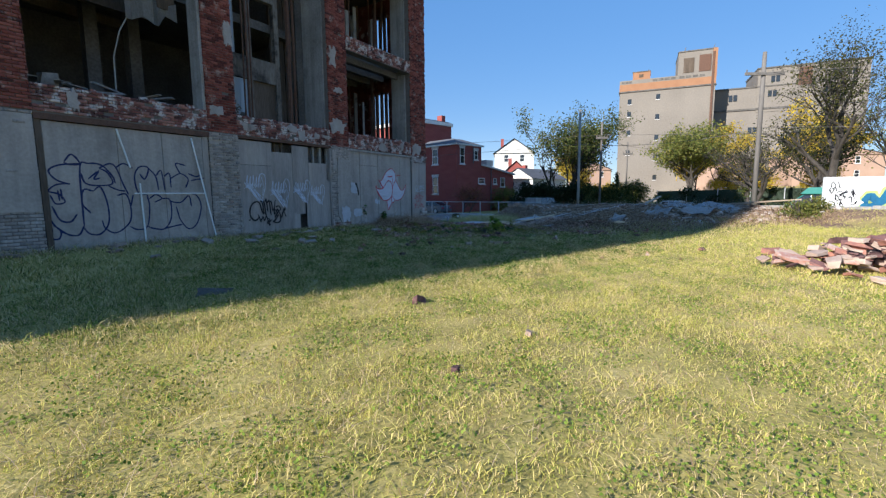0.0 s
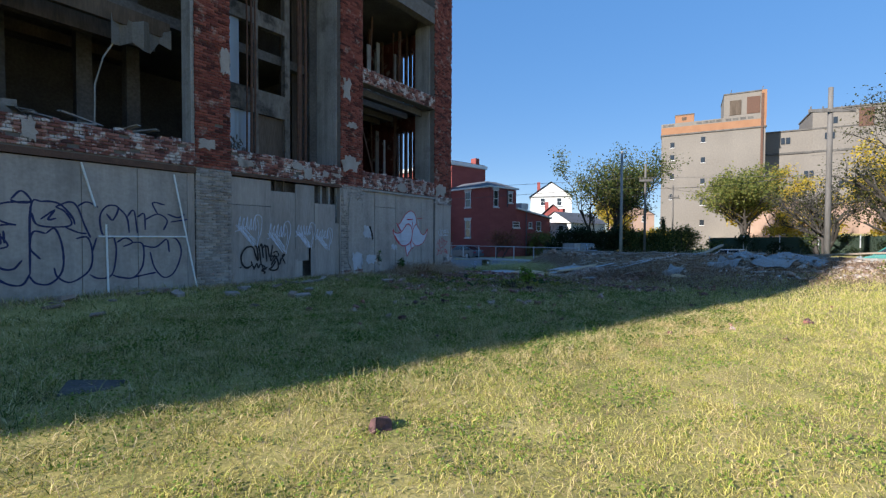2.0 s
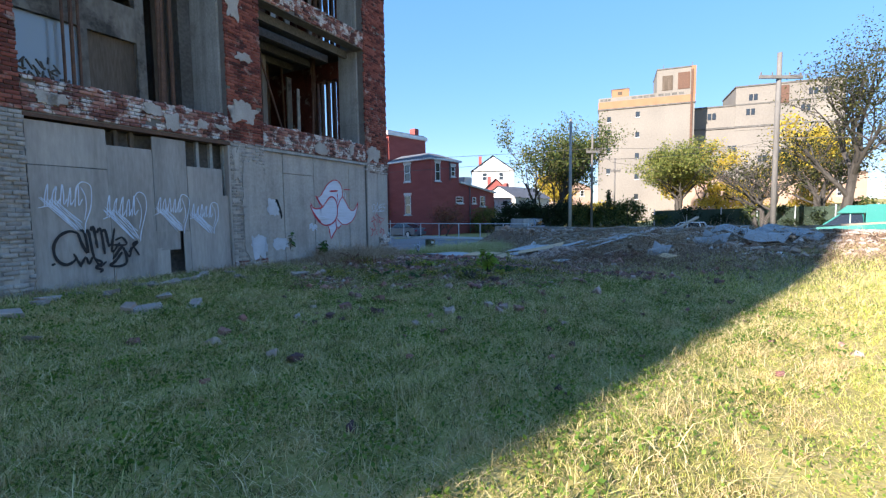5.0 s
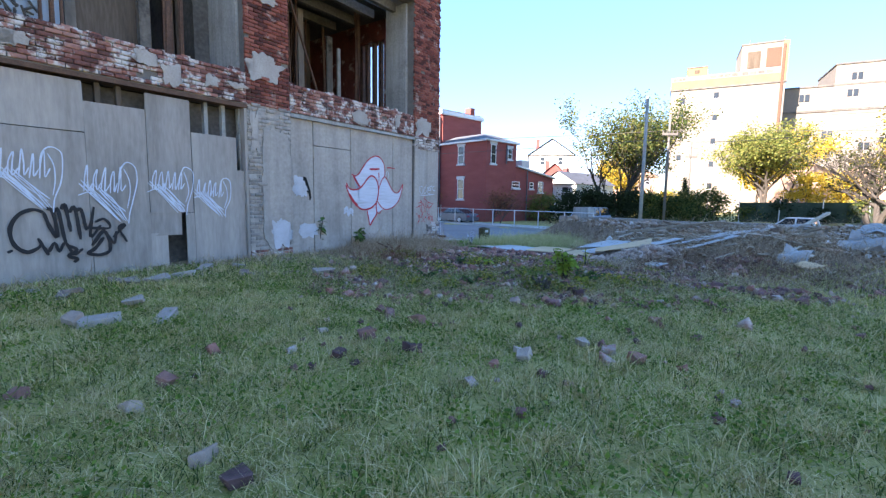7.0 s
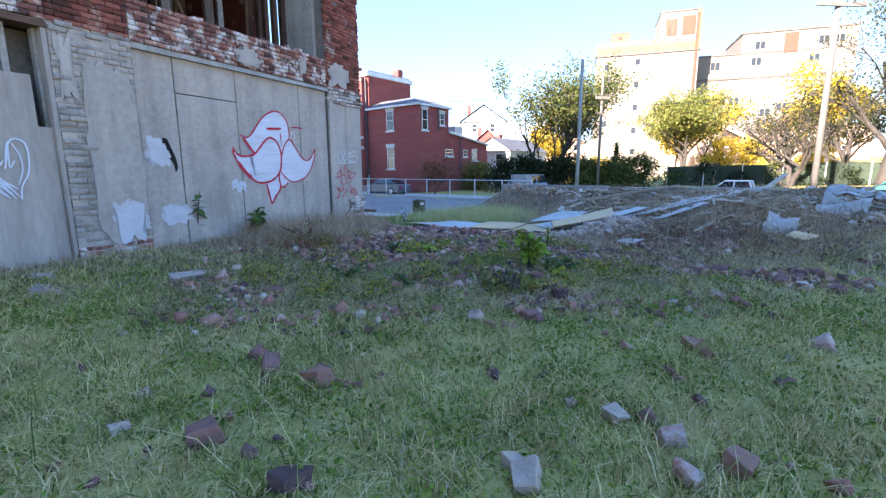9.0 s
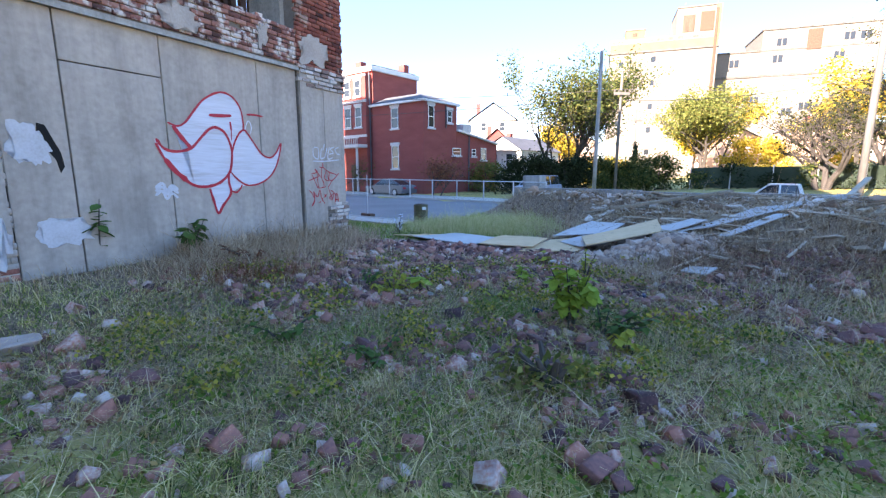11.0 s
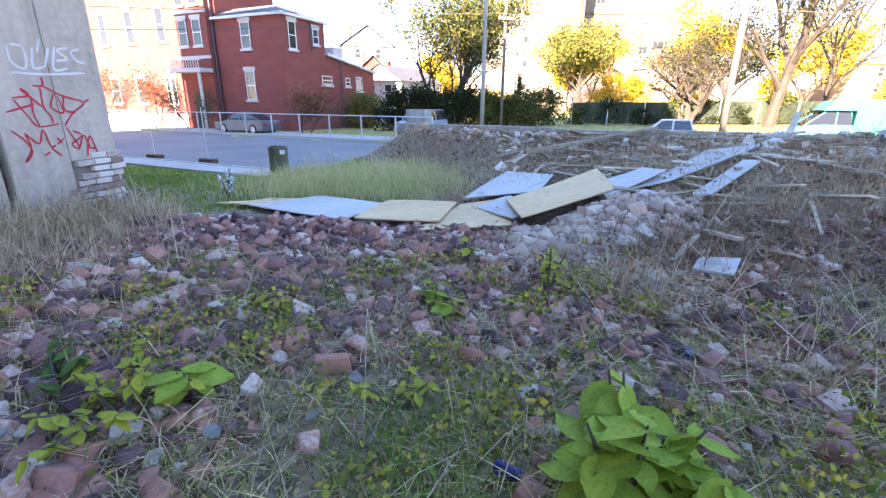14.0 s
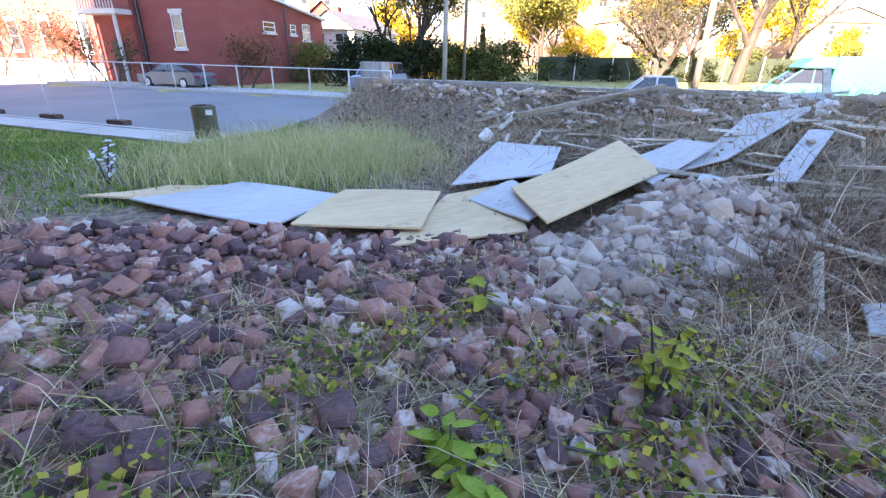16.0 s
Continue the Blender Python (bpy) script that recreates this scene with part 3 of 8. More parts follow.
def build_ground_floor():
    f = 0.05
    # street bay: rendered boards
    for lo, hi in (((-5.68, 0.1), (-5.05, 3.4)), ((-5.03, 0.1), (-3.84, 2.82)), ((-5.03, 2.835), (-3.84, 3.4)), ((-3.825, 0.1), (-2.2, 3.4)), ((-2.19, 0.1), (-1.3, 3.4))):
        block("infill_panel", (lo[0], f, lo[1]), (hi[0], f + 0.12, hi[1]), RENDER, factory, "grey painted infill panel", bevel=0.006)
    block("lintel", (-5.7, -0.03, 3.4), (-1.28, 0.3, 3.47), CONCRETE, factory, "rough concrete lintel", jitter=0.008)
    # The hole is a black face on the panel; its inner dark is painted.
    bm = bmesh.new()
    ring = [(-5.34, 2.08), (-5.26, 2.06), (-5.2, 1.9), (-5.14, 1.75), (-5.12, 1.58), (-5.17, 1.5), (-5.2, 1.66), (-5.28, 1.78), (-5.35, 1.95)]
    bm.faces.new([bm.verts.new((a, f - 0.003, b)) for a, b in ring])
    part("hole", bm, HOLE_DARK, factory, "flat black patch painted as a jagged hole in the panel")
    # plywood bay
    for x0, x1, z0, z1 in ((-10.76, -9.507, 0.2, 2.56), (-10.76, -9.5, 2.575, 3.36), (-9.5, -8.63, 0.2, 3.06), (-8.62, -7.88, 1.27, 3.36), (-8.75, -8.1, 0.85, 1.28), (-7.86, -6.98, 0.2, 2.78), (-8.02, -7.87, 0.2, 1.26), (-8.75, -8.35, 0.3, 0.9)):
        block("plywood_panel", (x0, f + random.uniform(0, 0.012), z0), (x1, f + 0.03, z1), PANEL, factory, "grey painted plywood board", jitter=0.006)
    for x in (-7.55, -7.2, -9.0, -9.3, -6.85, -10.5):
        block("stud", (x, 0.16, 0.1), (x + 0.07, 0.26, 3.42), CONCRETE if x > -8 else WOOD_DARK, factory, "weathered timber stud")
    block("lintel", (-10.78, -0.02, 3.4), (-6.75, 0.25, 3.47), RUST, factory, "rusted steel lintel", jitter=0.005)
    block("jamb", (-6.81, 0.0, 0.1), (-6.755, 0.2, 3.4), PANEL, factory, "split timber jamb", jitter=0.008)
    block("plywood_panel", (-6.975, 0.055, 0.2), (-6.82, 0.08, 2.12), PANEL, factory, "grey painted plywood board", jitter=0.004)
    # big boarded bay
    for x0, x1, z0, z1 in ((-15.7, -14.2, 0.1, 3.3), (-14.19, -13.1, 0.1, 3.3), (-13.09, -11.95, 0.1, 3.3)):
        block("infill_panel", (x0, f, z0), (x1, f + 0.1, z1), RENDER, factory, "grey painted infill panel", bevel=0.006)
    block("jamb", (-15.83, 0.03, 0.0), (-15.71, 0.25, 3.4), WOOD_DARK, factory, "dark timber jamb")
    block("jamb", (-11.94, 0.05, 0.0), (-11.76, 0.25, 3.4), PANEL, factory)
    block("lintel", (-15.84, -0.02, 3.32), (-11.75, 0.25, 3.46), RUST, factory, "rusted steel lintel", jitter=0.005)
    for p in (((-12.29, 0.0, 3.23), (-11.79, -0.18, 0.1)), ((-14.2, 0.02, 3.28), (-13.95, 0.02, 2.3)), ((-13.75, 0.02, 1.9), (-13.72, 0.02, 0.2)), ((-13.9, 0.03, 1.62), (-12.0, 0.03, 1.62))):
        bm = bmesh.new()
        tube(bm, p, 0.022, 6)
        part("conduit", bm, TRIM_WHITE, factory, "pale conduit leaning on the boards")


def build_upper_floors():
    # concrete columns behind the brick that show in the reveals
    for a, b, y0, y1, mat in ((-1.34, -1.26, 0.3, 1.12, CONCRETE), (-6.79, -5.9, 0.24, 1.33, CONCRETE), (-11.84, -11.74, 0.06, 0.55, TRIM_WHITE), (-16.2, -15.83, 0.1, 0.55, CONCRETE)):
        for lo, hi in ((4.08, 7.42), (8.02, 11.3)) if a == -1.34 else ((4.08, 11.3),):
            block("column", (a, y0, lo), (b, y1, hi), mat if mat is CONCRETE else CONCRETE, factory, "weathered concrete column", jitter=0.01)
    rng = random.Random(5)
    # pipes and bars in the street bay
    for z0, z1 in ((4.08, 7.7), (7.9, 11.4)):
        for i in range(17):
            x, y = rng.uniform(-5.0, -0.9), rng.uniform(1.6, 4.4)
            bm = bmesh.new()
            tube(bm, ((x, y, z0), (x + rng.uniform(-0.05, 0.05), y, (z0 + z1) / 2), (x + rng.uniform(-0.08, 0.08), y, z1)), rng.choice((0.03, 0.045, 0.06, 0.08)), 8)
            part("pipe", bm, RUST, factory, "rusted vertical pipe")
        for x in (-4.4, -3.1, -2.0):
            block("board", (x, 4.6, z0), (x + 0.5, 4.66, z1), WOOD_DARK, factory, "dark stained partition board")
    for y in (2.32, 2.62, 2.95, 3.22):
        block("mullion", (-0.3, y, 4.1), (-0.15, y + 0.13, 11.0), RUST, factory, "rusted window mullion", jitter=0.01)
    bm = bmesh.new()
    tube(bm, ((-5.2, 0.9, 6.9), (-3.4, 1.8, 4.4)), 0.035, 6)
    part("pipe", bm, RUST, factory, "fallen diagonal rod")
    for x in (-5.6, -4.3, -3.2, -2.2):
        block("partition_stud", (x, 5.0, 4.08), (x + 0.14, 5.14, 11.3), WOOD_DARK, factory)
    # ceiling joists in the street bay
    for y in (0.7, 1.6, 2.5, 3.4):
        block("ceiling_joist", (-5.68, y, 7.25), (-1.36, y + 0.14, 7.5), DARK_GREY, factory)
    # broken lath walls and boards standing in the street bay
    for z0, z1 in ((4.08, 7.22), (8.02, 11.2)):
        x = -5.3
        while x < -1.7:
            w = rng.uniform(0.09, 0.3)
            y = rng.uniform(1.7, 3.6)
            if rng.random() < 0.75:
                block("board", (x, y, z0), (x + w, y + 0.05, z1 - rng.choice((0.0, 0.0, 0.5, 1.1))), rng.choice((INNER, CONCRETE, WOOD_GREY)), factory, "stained vertical board", jitter=0.012)
            x += w + rng.uniform(0.05, 0.22)
    # inner window wall of the middle bay
    y = 1.3
    for lo, hi in (((-10.78, 4.05), (-10.4, 11.3)), ((-9.3, 4.05), (-9.15, 11.3)), ((-8.15, 4.05), (-7.95, 11.3)), ((-10.4, 5.72), (-9.3, 6.5)), ((-9.15, 5.72), (-8.15, 6.5)), ((-10.4, 4.05), (-9.3, 4.3)), ((-10.4, 8.6), (-9.3, 9.1)), ((-9.15, 8.6), (-8.15, 9.1))):
        block("inner_wall", (lo[0], y, lo[1]), (hi[0], y + 0.2, hi[1]), INNER, factory, jitter=0.006)
    block("window_pane", (-10.38, y + 0.1, 4.3), (-9.3, y + 0.12, 5.72), WINDOW_PALE, factory, "clouded old window pane")
    block("window_pane", (-10.38, y + 0.1, 6.5), (-9.75, y + 0.12, 8.6), WINDOW_PALE, factory, "clouded old window pane")
    block("door_panel", (-9.15, y + 0.12, 4.05), (-8.15, y + 0.16, 5.72), WOOD_DARK, factory, "dark stained door panel")
    for x, w in ((-9.7, 0.03), (-9.55, 0.04), (-9.42, 0.03), (-7.75, 0.09), (-7.5, 0.05)):
        bm = bmesh.new()
        tube(bm, ((x, 1.05, 4.08), (x + 0.03, 1.05, 7.5), (x, 1.05, 11.3)), w, 8)
        part("pipe", bm, RUST, factory, "rusted vertical pipe")
    for x in (-7.9, -7.45, -7.2):
        block("timber", (x, 1.9, 4.08), (x + 0.2, 2.0, 11.3), WOOD_DARK, factory)
    for x, z in ((-10.3, 4.42), (-10.05, 4.36), (-9.85, 4.5), (-9.6, 4.4)):
        bm = bmesh.new()
        for k in range(9):
            p = Vector((x + rng.uniform(-0.12, 0.12), 1.39, z + rng.uniform(-0.08, 0.3)))
            tube(bm, (p, p + Vector((rng.uniform(-0.12, 0.12), 0, rng.uniform(0, 0.22)))), 0.02, 4)
        part("scrawl", bm, DARK_GREY, factory, "black scrawl on the pane")
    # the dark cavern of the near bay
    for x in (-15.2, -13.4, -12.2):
        block("interior_column", (x, 3.4, 4.08), (x + 0.35, 3.75, 12), DARK_GREY, factory, jitter=0.02)
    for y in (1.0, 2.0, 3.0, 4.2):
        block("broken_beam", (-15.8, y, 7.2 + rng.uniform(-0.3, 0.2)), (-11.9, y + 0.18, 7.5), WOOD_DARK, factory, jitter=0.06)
    for k in range(9):
        x, y = rng.uniform(-15.4, -12.6), rng.uniform(0.4, 1.4)
        m = pose(x, y, 4.18 + 0.03 * k, rng.uniform(-12, 12), rng.uniform(-10, 10), rng.uniform(0, 180))
        bm = bmesh.new()
        box(bm, (-rng.uniform(0.3, 0.8), -0.06, -0.015), (rng.uniform(0.3, 0.8), 0.06, 0.015), m, 0.01)
        part("debris_board", bm, CONCRETE, factory, "broken board lying on the floor edge")
    bm = bmesh.new()
    box(bm, (-15.5, 0.35, 4.1), (-15.2, 0.65, 4.45), None, 0.04)
    part("masonry_lump", bm, CONCRETE, factory)
    # hanging torn metal sheet and cable
    bm = bmesh.new()
    g = [[bm.verts.new((-13.3 + 1.35 * i / 6, 1.0 + 0.15 * math.sin(i * 1.7), 7.25 - 0.7 * j / 4 + 0.1 * math.sin(i * 2.1 + j) + (0.25 if i > 4 else 0) * j / 4)) for j in range(5)] for i in range(7)]
    for i in range(6):
        for j in range(4):
            bm.faces.new((g[i][j], g[i + 1][j], g[i + 1][j + 1], g[i][j + 1]))
    bmesh.ops.solidify(bm, geom=list(bm.faces), thickness=0.012)
    part("hanging_sheet", bm, CONCRETE, factory, "torn pale metal sheet hanging from the ceiling")
    bm = bmesh.new()
    tube(bm, ((-13.2, 1.1, 6.6), (-13.45, 1.1, 6.1), (-13.6, 1.2, 5.4), (-13.62, 1.2, 4.3)), 0.02, 6)
    part("cable", bm, CONCRETE, factory, "dangling pale cable")


build_shell()
build_ground_floor()
build_upper_floors()
build_brick_faces()
# Graffiti: thin paint on the boards and piers, in the facade's x and z


def smooth_line(points, steps=5):
    p = [Vector((a, 0, b)) for a, b in points]
    p = [p[0] * 2 - p[1]] + p + [p[-1] * 2 - p[-2]]
    out = []
    for a, b, c, d in zip(p, p[1:], p[2:], p[3:]):
        for i in range(steps):
            s = i / steps
            out.append(0.5 * (2 * b + (c - a) * s + (2 * a - 5 * b + 4 * c - d) * s * s + (3 * b - a - 3 * c + d) * s ** 3))
    return out + [p[-2]]


LAYER = [0]


def spray(tag, mat, width, depth, *points):
    """One stroke of the can: a ribbon with soft ends."""
    LAYER[0] = (LAYER[0] + 1) % 9
    y = depth - 0.0003 * LAYER[0]
    line = smooth_line(points)
    bm = bmesh.new()
    prev = None
    for i, p in enumerate(line):
        d = (line[min(i + 1, len(line) - 1)] - line[max(i - 1, 0)])
        d = d.normalized() if d.length > 1e-6 else Vector((1, 0, 0))
        w = width / 2 * (0.85 + 0.3 * noise.noise(p * 9)) * (0.6 if i in (0, len(line) - 1) else 1)
        side = Vector((-d.z, 0, d.x)) * w
        pair = [bm.verts.new((p.x + side.x, y, p.z + side.z)), bm.verts.new((p.x - side.x, y, p.z - side.z))]
        if prev:
            bm.faces.new((prev[0], prev[1], pair[1], pair[0]))
        prev = pair
    part("stroke", bm, mat, tag)


def spray_fill(tag, mat, depth, *points):
    bm = bmesh.new()
    vs = [bm.verts.new((p.x, depth, p.z)) for p in smooth_line(points + points[:1], 3)[:-1]]
    f = bm.faces.new(vs)
    bmesh.ops.triangulate(bm, faces=[f])
    part("fill", bm, mat, tag)


tag = thing("graffiti", FACTORY, "white spray painted curling shape with red outline on grey wall", "graffiti", "graffiti on the factory wall")
spray_fill(tag, SPRAY_FILL, 0.047, (-3.80, 2.21), (-3.65, 2.18), (-3.53, 2.25), (-3.35, 2.48), (-3.17, 2.64), (-2.95, 2.77), (-2.73, 2.73), (-2.58, 2.58), (-2.54, 2.21), (-2.41, 2.08), (-2.22, 1.83), (-2.04, 1.76), (-1.88, 1.84), (-1.75, 1.99), (-1.87, 1.65), (-2.07, 1.41), (-2.30, 1.31), (-2.59, 1.28), (-2.88, 1.16), (-2.98, 1.02), (-3.14, 0.84), (-3.21, 1.05), (-3.25, 1.25), (-3.44, 1.28), (-3.59, 1.35), (-3.80, 1.55), (-3.95, 1.76), (-4.03, 1.98), (-3.94, 1.87), (-3.73, 1.81), (-3.50, 1.87))
spray(tag, SPRAY_RED, 0.035, 0.043, (-3.82, 2.22), (-3.68, 2.18), (-3.55, 2.25), (-3.40, 2.43), (-3.22, 2.62), (-2.95, 2.76), (-2.73, 2.73), (-2.58, 2.56), (-2.54, 2.33), (-2.55, 2.21))
spray(tag, SPRAY_RED, 0.075, 0.043, (-3.75, 2.18), (-3.64, 2.03), (-3.50, 1.87))
spray(tag, SPRAY_RED, 0.05, 0.043, (-4.01, 1.98), (-3.91, 1.85), (-3.73, 1.81), (-3.50, 1.87), (-3.34, 2.02), (-3.18, 2.17), (-3.05, 2.21), (-2.90, 2.13), (-2.81, 1.93), (-2.81, 1.72), (-2.87, 1.51), (-3.03, 1.36), (-3.23, 1.29), (-3.44, 1.29), (-3.59, 1.36), (-3.77, 1.52), (-3.92, 1.71), (-4.02, 1.92))
spray(tag, SPRAY_RED, 0.09, 0.042, (-3.61, 1.38), (-3.77, 1.52), (-3.92, 1.71))
spray(tag, SPRAY_RED, 0.035, 0.043, (-2.85, 1.51), (-2.80, 1.81), (-2.72, 2.02), (-2.61, 2.17), (-2.51, 2.20), (-2.38, 2.04), (-2.21, 1.83), (-2.04, 1.76), (-1.89, 1.84), (-1.75, 2.03), (-1.85, 1.70), (-2.01, 1.46), (-2.25, 1.32), (-2.52, 1.28), (-2.71, 1.37), (-2.85, 1.51))
spray(tag, SPRAY_RED, 0.05, 0.043, (-3.25, 1.25), (-3.20, 1.05), (-3.14, 0.85), (-3.04, 0.97), (-2.88, 1.16), (-2.90, 1.34), (-2.89, 1.48))
spray(tag, SPRAY_RED, 0.03, 0.043, (-2.88, 1.21), (-2.78, 1.17), (-2.70, 1.22), (-2.65, 1.29))
spray(tag, SPRAY_RED, 0.06, 0.042, (-3.16, 2.39), (-2.96, 2.40), (-2.76, 2.42))
spray(tag, SPRAY_RED, 0.035, 0.042, (-2.46, 2.47), (-2.31, 2.48), (-2.12, 2.47))
spray(tag, SPRAY_RED, 0.04, 0.042, (-2.79, 2.32), (-2.78, 2.18))
spray(tag, SPRAY_RED, 0.02, 0.042, (-2.78, 2.18), (-2.79, 2.02))
spray(tag, SPRAY_WHITE, 0.02, 0.044, (-2.51, 2.22), (-2.46, 2.34), (-2.41, 2.36), (-2.38, 2.26), (-2.41, 2.15))
tag = thing("graffiti", FACTORY, "faint white spray tag on grey wall", "graffiti", "graffiti on the factory wall")
spray(tag, SPRAY_FAINT, 0.05, 0.045, (-4.09, 1.29), (-3.98, 1.35), (-3.93, 1.24), (-3.85, 1.31), (-3.76, 1.25))
spray(tag, SPRAY_FAINT, 0.05, 0.045, (-4.09, 1.24), (-3.99, 1.30), (-3.93, 1.19), (-3.85, 1.26), (-3.76, 1.20))
spray(tag, SPRAY_FAINT, 0.05, 0.045, (-4.10, 1.18), (-4.00, 1.24), (-3.94, 1.13), (-3.86, 1.20), (-3.77, 1.13))
tag = thing("graffiti", FACTORY, "red scrawled spray tag on the corner pier", "graffiti", "graffiti on the factory wall")
spray(tag, SPRAY_RED, 0.022, -0.003, (-1.15, 1.33), (-0.86, 1.41))
spray(tag, SPRAY_RED, 0.022, -0.003, (-1.06, 1.47), (-0.89, 1.50), (-0.96, 1.56), (-0.78, 1.38))
spray(tag, SPRAY_RED, 0.022, -0.003, (-1.05, 1.46), (-0.95, 1.29), (-0.87, 1.18), (-0.65, 1.20))
spray(tag, SPRAY_RED, 0.022, -0.003, (-0.83, 1.60), (-0.73, 1.60), (-0.72, 1.69))
spray(tag, SPRAY_RED, 0.022, -0.003, (-0.73, 1.60), (-0.54, 1.50), (-0.31, 1.43), (-0.46, 1.32), (-0.59, 1.18))
spray(tag, SPRAY_RED, 0.022, -0.003, (-0.76, 1.58), (-0.77, 1.38), (-0.72, 1.29), (-0.71, 1.21))
spray(tag, SPRAY_RED, 0.022, -0.003, (-0.63, 1.53), (-0.69, 1.38), (-0.57, 1.32), (-0.60, 1.50))
spray(tag, SPRAY_RED, 0.022, -0.003, (-0.53, 1.51), (-0.55, 1.35), (-0.43, 1.32))
spray(tag, SPRAY_RED, 0.022, -0.003, (-0.87, 1.49), (-0.89, 1.32), (-0.86, 1.18))
spray(tag, SPRAY_RED, 0.022, -0.003, (-0.31, 1.43), (-0.24, 1.47))
spray(tag, SPRAY_RED, 0.022, -0.003, (-1.15, 1.15), (-1.04, 1.04), (-1.00, 0.92), (-1.09, 0.82), (-1.00, 0.96), (-1.03, 1.12))
spray(tag, SPRAY_RED, 0.022, -0.003, (-1.03, 1.12), (-0.91, 1.00), (-0.84, 1.14), (-0.79, 0.95), (-0.70, 0.85))
spray(tag, SPRAY_RED, 0.022, -0.003, (-0.79, 0.95), (-0.74, 0.97))
spray(tag, SPRAY_RED, 0.022, -0.003, (-0.71, 1.05), (-0.66, 0.99))
spray(tag, SPRAY_RED, 0.022, -0.003, (-0.64, 1.04), (-0.72, 0.98))
spray(tag, SPRAY_RED, 0.022, -0.003, (-0.58, 1.16), (-0.48, 0.92), (-0.56, 0.97), (-0.42, 1.06), (-0.52, 1.12))
spray(tag, SPRAY_RED, 0.022, -0.003, (-0.48, 0.92), (-0.40, 1.06), (-0.35, 0.91))
spray(tag, SPRAY_RED, 0.022, -0.003, (-0.41, 0.81), (-0.33, 1.05), (-0.27, 0.83))
spray(tag, SPRAY_RED, 0.022, -0.003, (-0.37, 0.91), (-0.28, 0.90))
spray(tag, SPRAY_RED, 0.022, -0.003, (-0.89, 0.87), (-0.82, 0.90))
tag = thing("graffiti", FACTORY, "white scrawled spray tag on the corner pier", "graffiti", "graffiti on the factory wall")
spray(tag, SPRAY_FAINT, 0.03, -0.003, (-0.98, 1.98), (-0.97, 1.82), (-0.85, 1.77), (-0.83, 1.97), (-0.95, 1.99))
spray(tag, SPRAY_FAINT, 0.03, -0.003, (-0.74, 1.98), (-0.77, 1.78), (-0.65, 1.80))
spray(tag, SPRAY_FAINT, 0.03, -0.003, (-0.57, 2.00), (-0.65, 1.80))
spray(tag, SPRAY_FAINT, 0.03, -0.003, (-0.50, 2.02), (-0.56, 1.78), (-0.40, 1.80))
spray(tag, SPRAY_FAINT, 0.03, -0.003, (-0.35, 2.02), (-0.48, 1.98), (-0.39, 1.90), (-0.52, 1.87))
spray(tag, SPRAY_FAINT, 0.03, -0.003, (-0.22, 2.02), (-0.33, 1.98), (-0.28, 1.89), (-0.19, 1.87))
spray(tag, SPRAY_FAINT, 0.03, -0.003, (-0.65, 2.07), (-0.70, 1.93))
spray(tag, SPRAY_FAINT, 0.03, -0.003, (-1.00, 1.72), (-0.67, 1.72), (-0.21, 1.76))
tag = thing("graffiti", FACTORY, "black bubble letter spray tag on grey plywood boards", "graffiti", "graffiti on the factory wall")
spray(tag, SPRAY_BLACK, 0.06, 0.03, (-10.09, 1.30), (-10.22, 1.34), (-10.38, 1.26), (-10.48, 1.06), (-10.45, 0.83), (-10.32, 0.71), (-10.19, 0.76), (-10.13, 0.84))
spray(tag, SPRAY_BLACK, 0.06, 0.03, (-10.09, 1.30), (-10.03, 1.07), (-9.95, 0.92), (-9.98, 1.29), (-10.06, 1.37))
spray(tag, SPRAY_BLACK, 0.06, 0.03, (-9.98, 1.29), (-9.92, 1.34), (-9.87, 0.92), (-9.85, 0.82))
spray(tag, SPRAY_BLACK, 0.06, 0.03, (-9.88, 1.34), (-9.83, 1.40), (-9.78, 0.99))
spray(tag, SPRAY_BLACK, 0.06, 0.03, (-9.78, 1.29), (-9.71, 1.36), (-9.66, 0.86))
spray(tag, SPRAY_BLACK, 0.06, 0.03, (-9.70, 1.31), (-9.63, 1.33), (-9.58, 1.00))
spray(tag, SPRAY_BLACK, 0.05, 0.03, (-9.62, 1.14), (-9.54, 1.04), (-9.46, 1.38))
spray(tag, SPRAY_BLACK, 0.05, 0.03, (-9.46, 1.38), (-9.53, 0.90), (-9.38, 1.08))
spray(tag, SPRAY_BLACK, 0.05, 0.03, (-9.54, 1.04), (-9.26, 1.03), (-9.33, 1.18), (-9.46, 1.13))
spray(tag, SPRAY_BLACK, 0.06, 0.03, (-9.35, 0.88), (-9.48, 0.70), (-9.58, 0.63), (-9.40, 0.59), (-9.27, 0.68), (-9.34, 0.98), (-9.52, 0.75))
spray(tag, SPRAY_BLACK, 0.05, 0.03, (-9.30, 0.93), (-9.21, 0.77), (-9.17, 0.97))
spray(tag, SPRAY_BLACK, 0.05, 0.03, (-9.22, 0.87), (-9.04, 1.07), (-9.13, 1.02), (-9.02, 0.78))
spray(tag, SPRAY_BLACK, 0.05, 0.03, (-10.18, 0.91), (-10.08, 0.70), (-9.99, 0.83), (-9.94, 0.69), (-9.86, 0.82), (-9.76, 0.63), (-9.64, 0.71))
spray(tag, SPRAY_BLACK, 0.06, 0.03, (-9.85, 0.78), (-9.72, 0.70), (-9.83, 0.61), (-9.72, 0.55), (-9.77, 0.50))
spray(tag, SPRAY_BLACK, 0.05, 0.03, (-10.53, 0.72), (-10.47, 0.75))
spray(tag, SPRAY_BLACK, 0.05, 0.03, (-10.12, 0.77), (-10.07, 0.64))
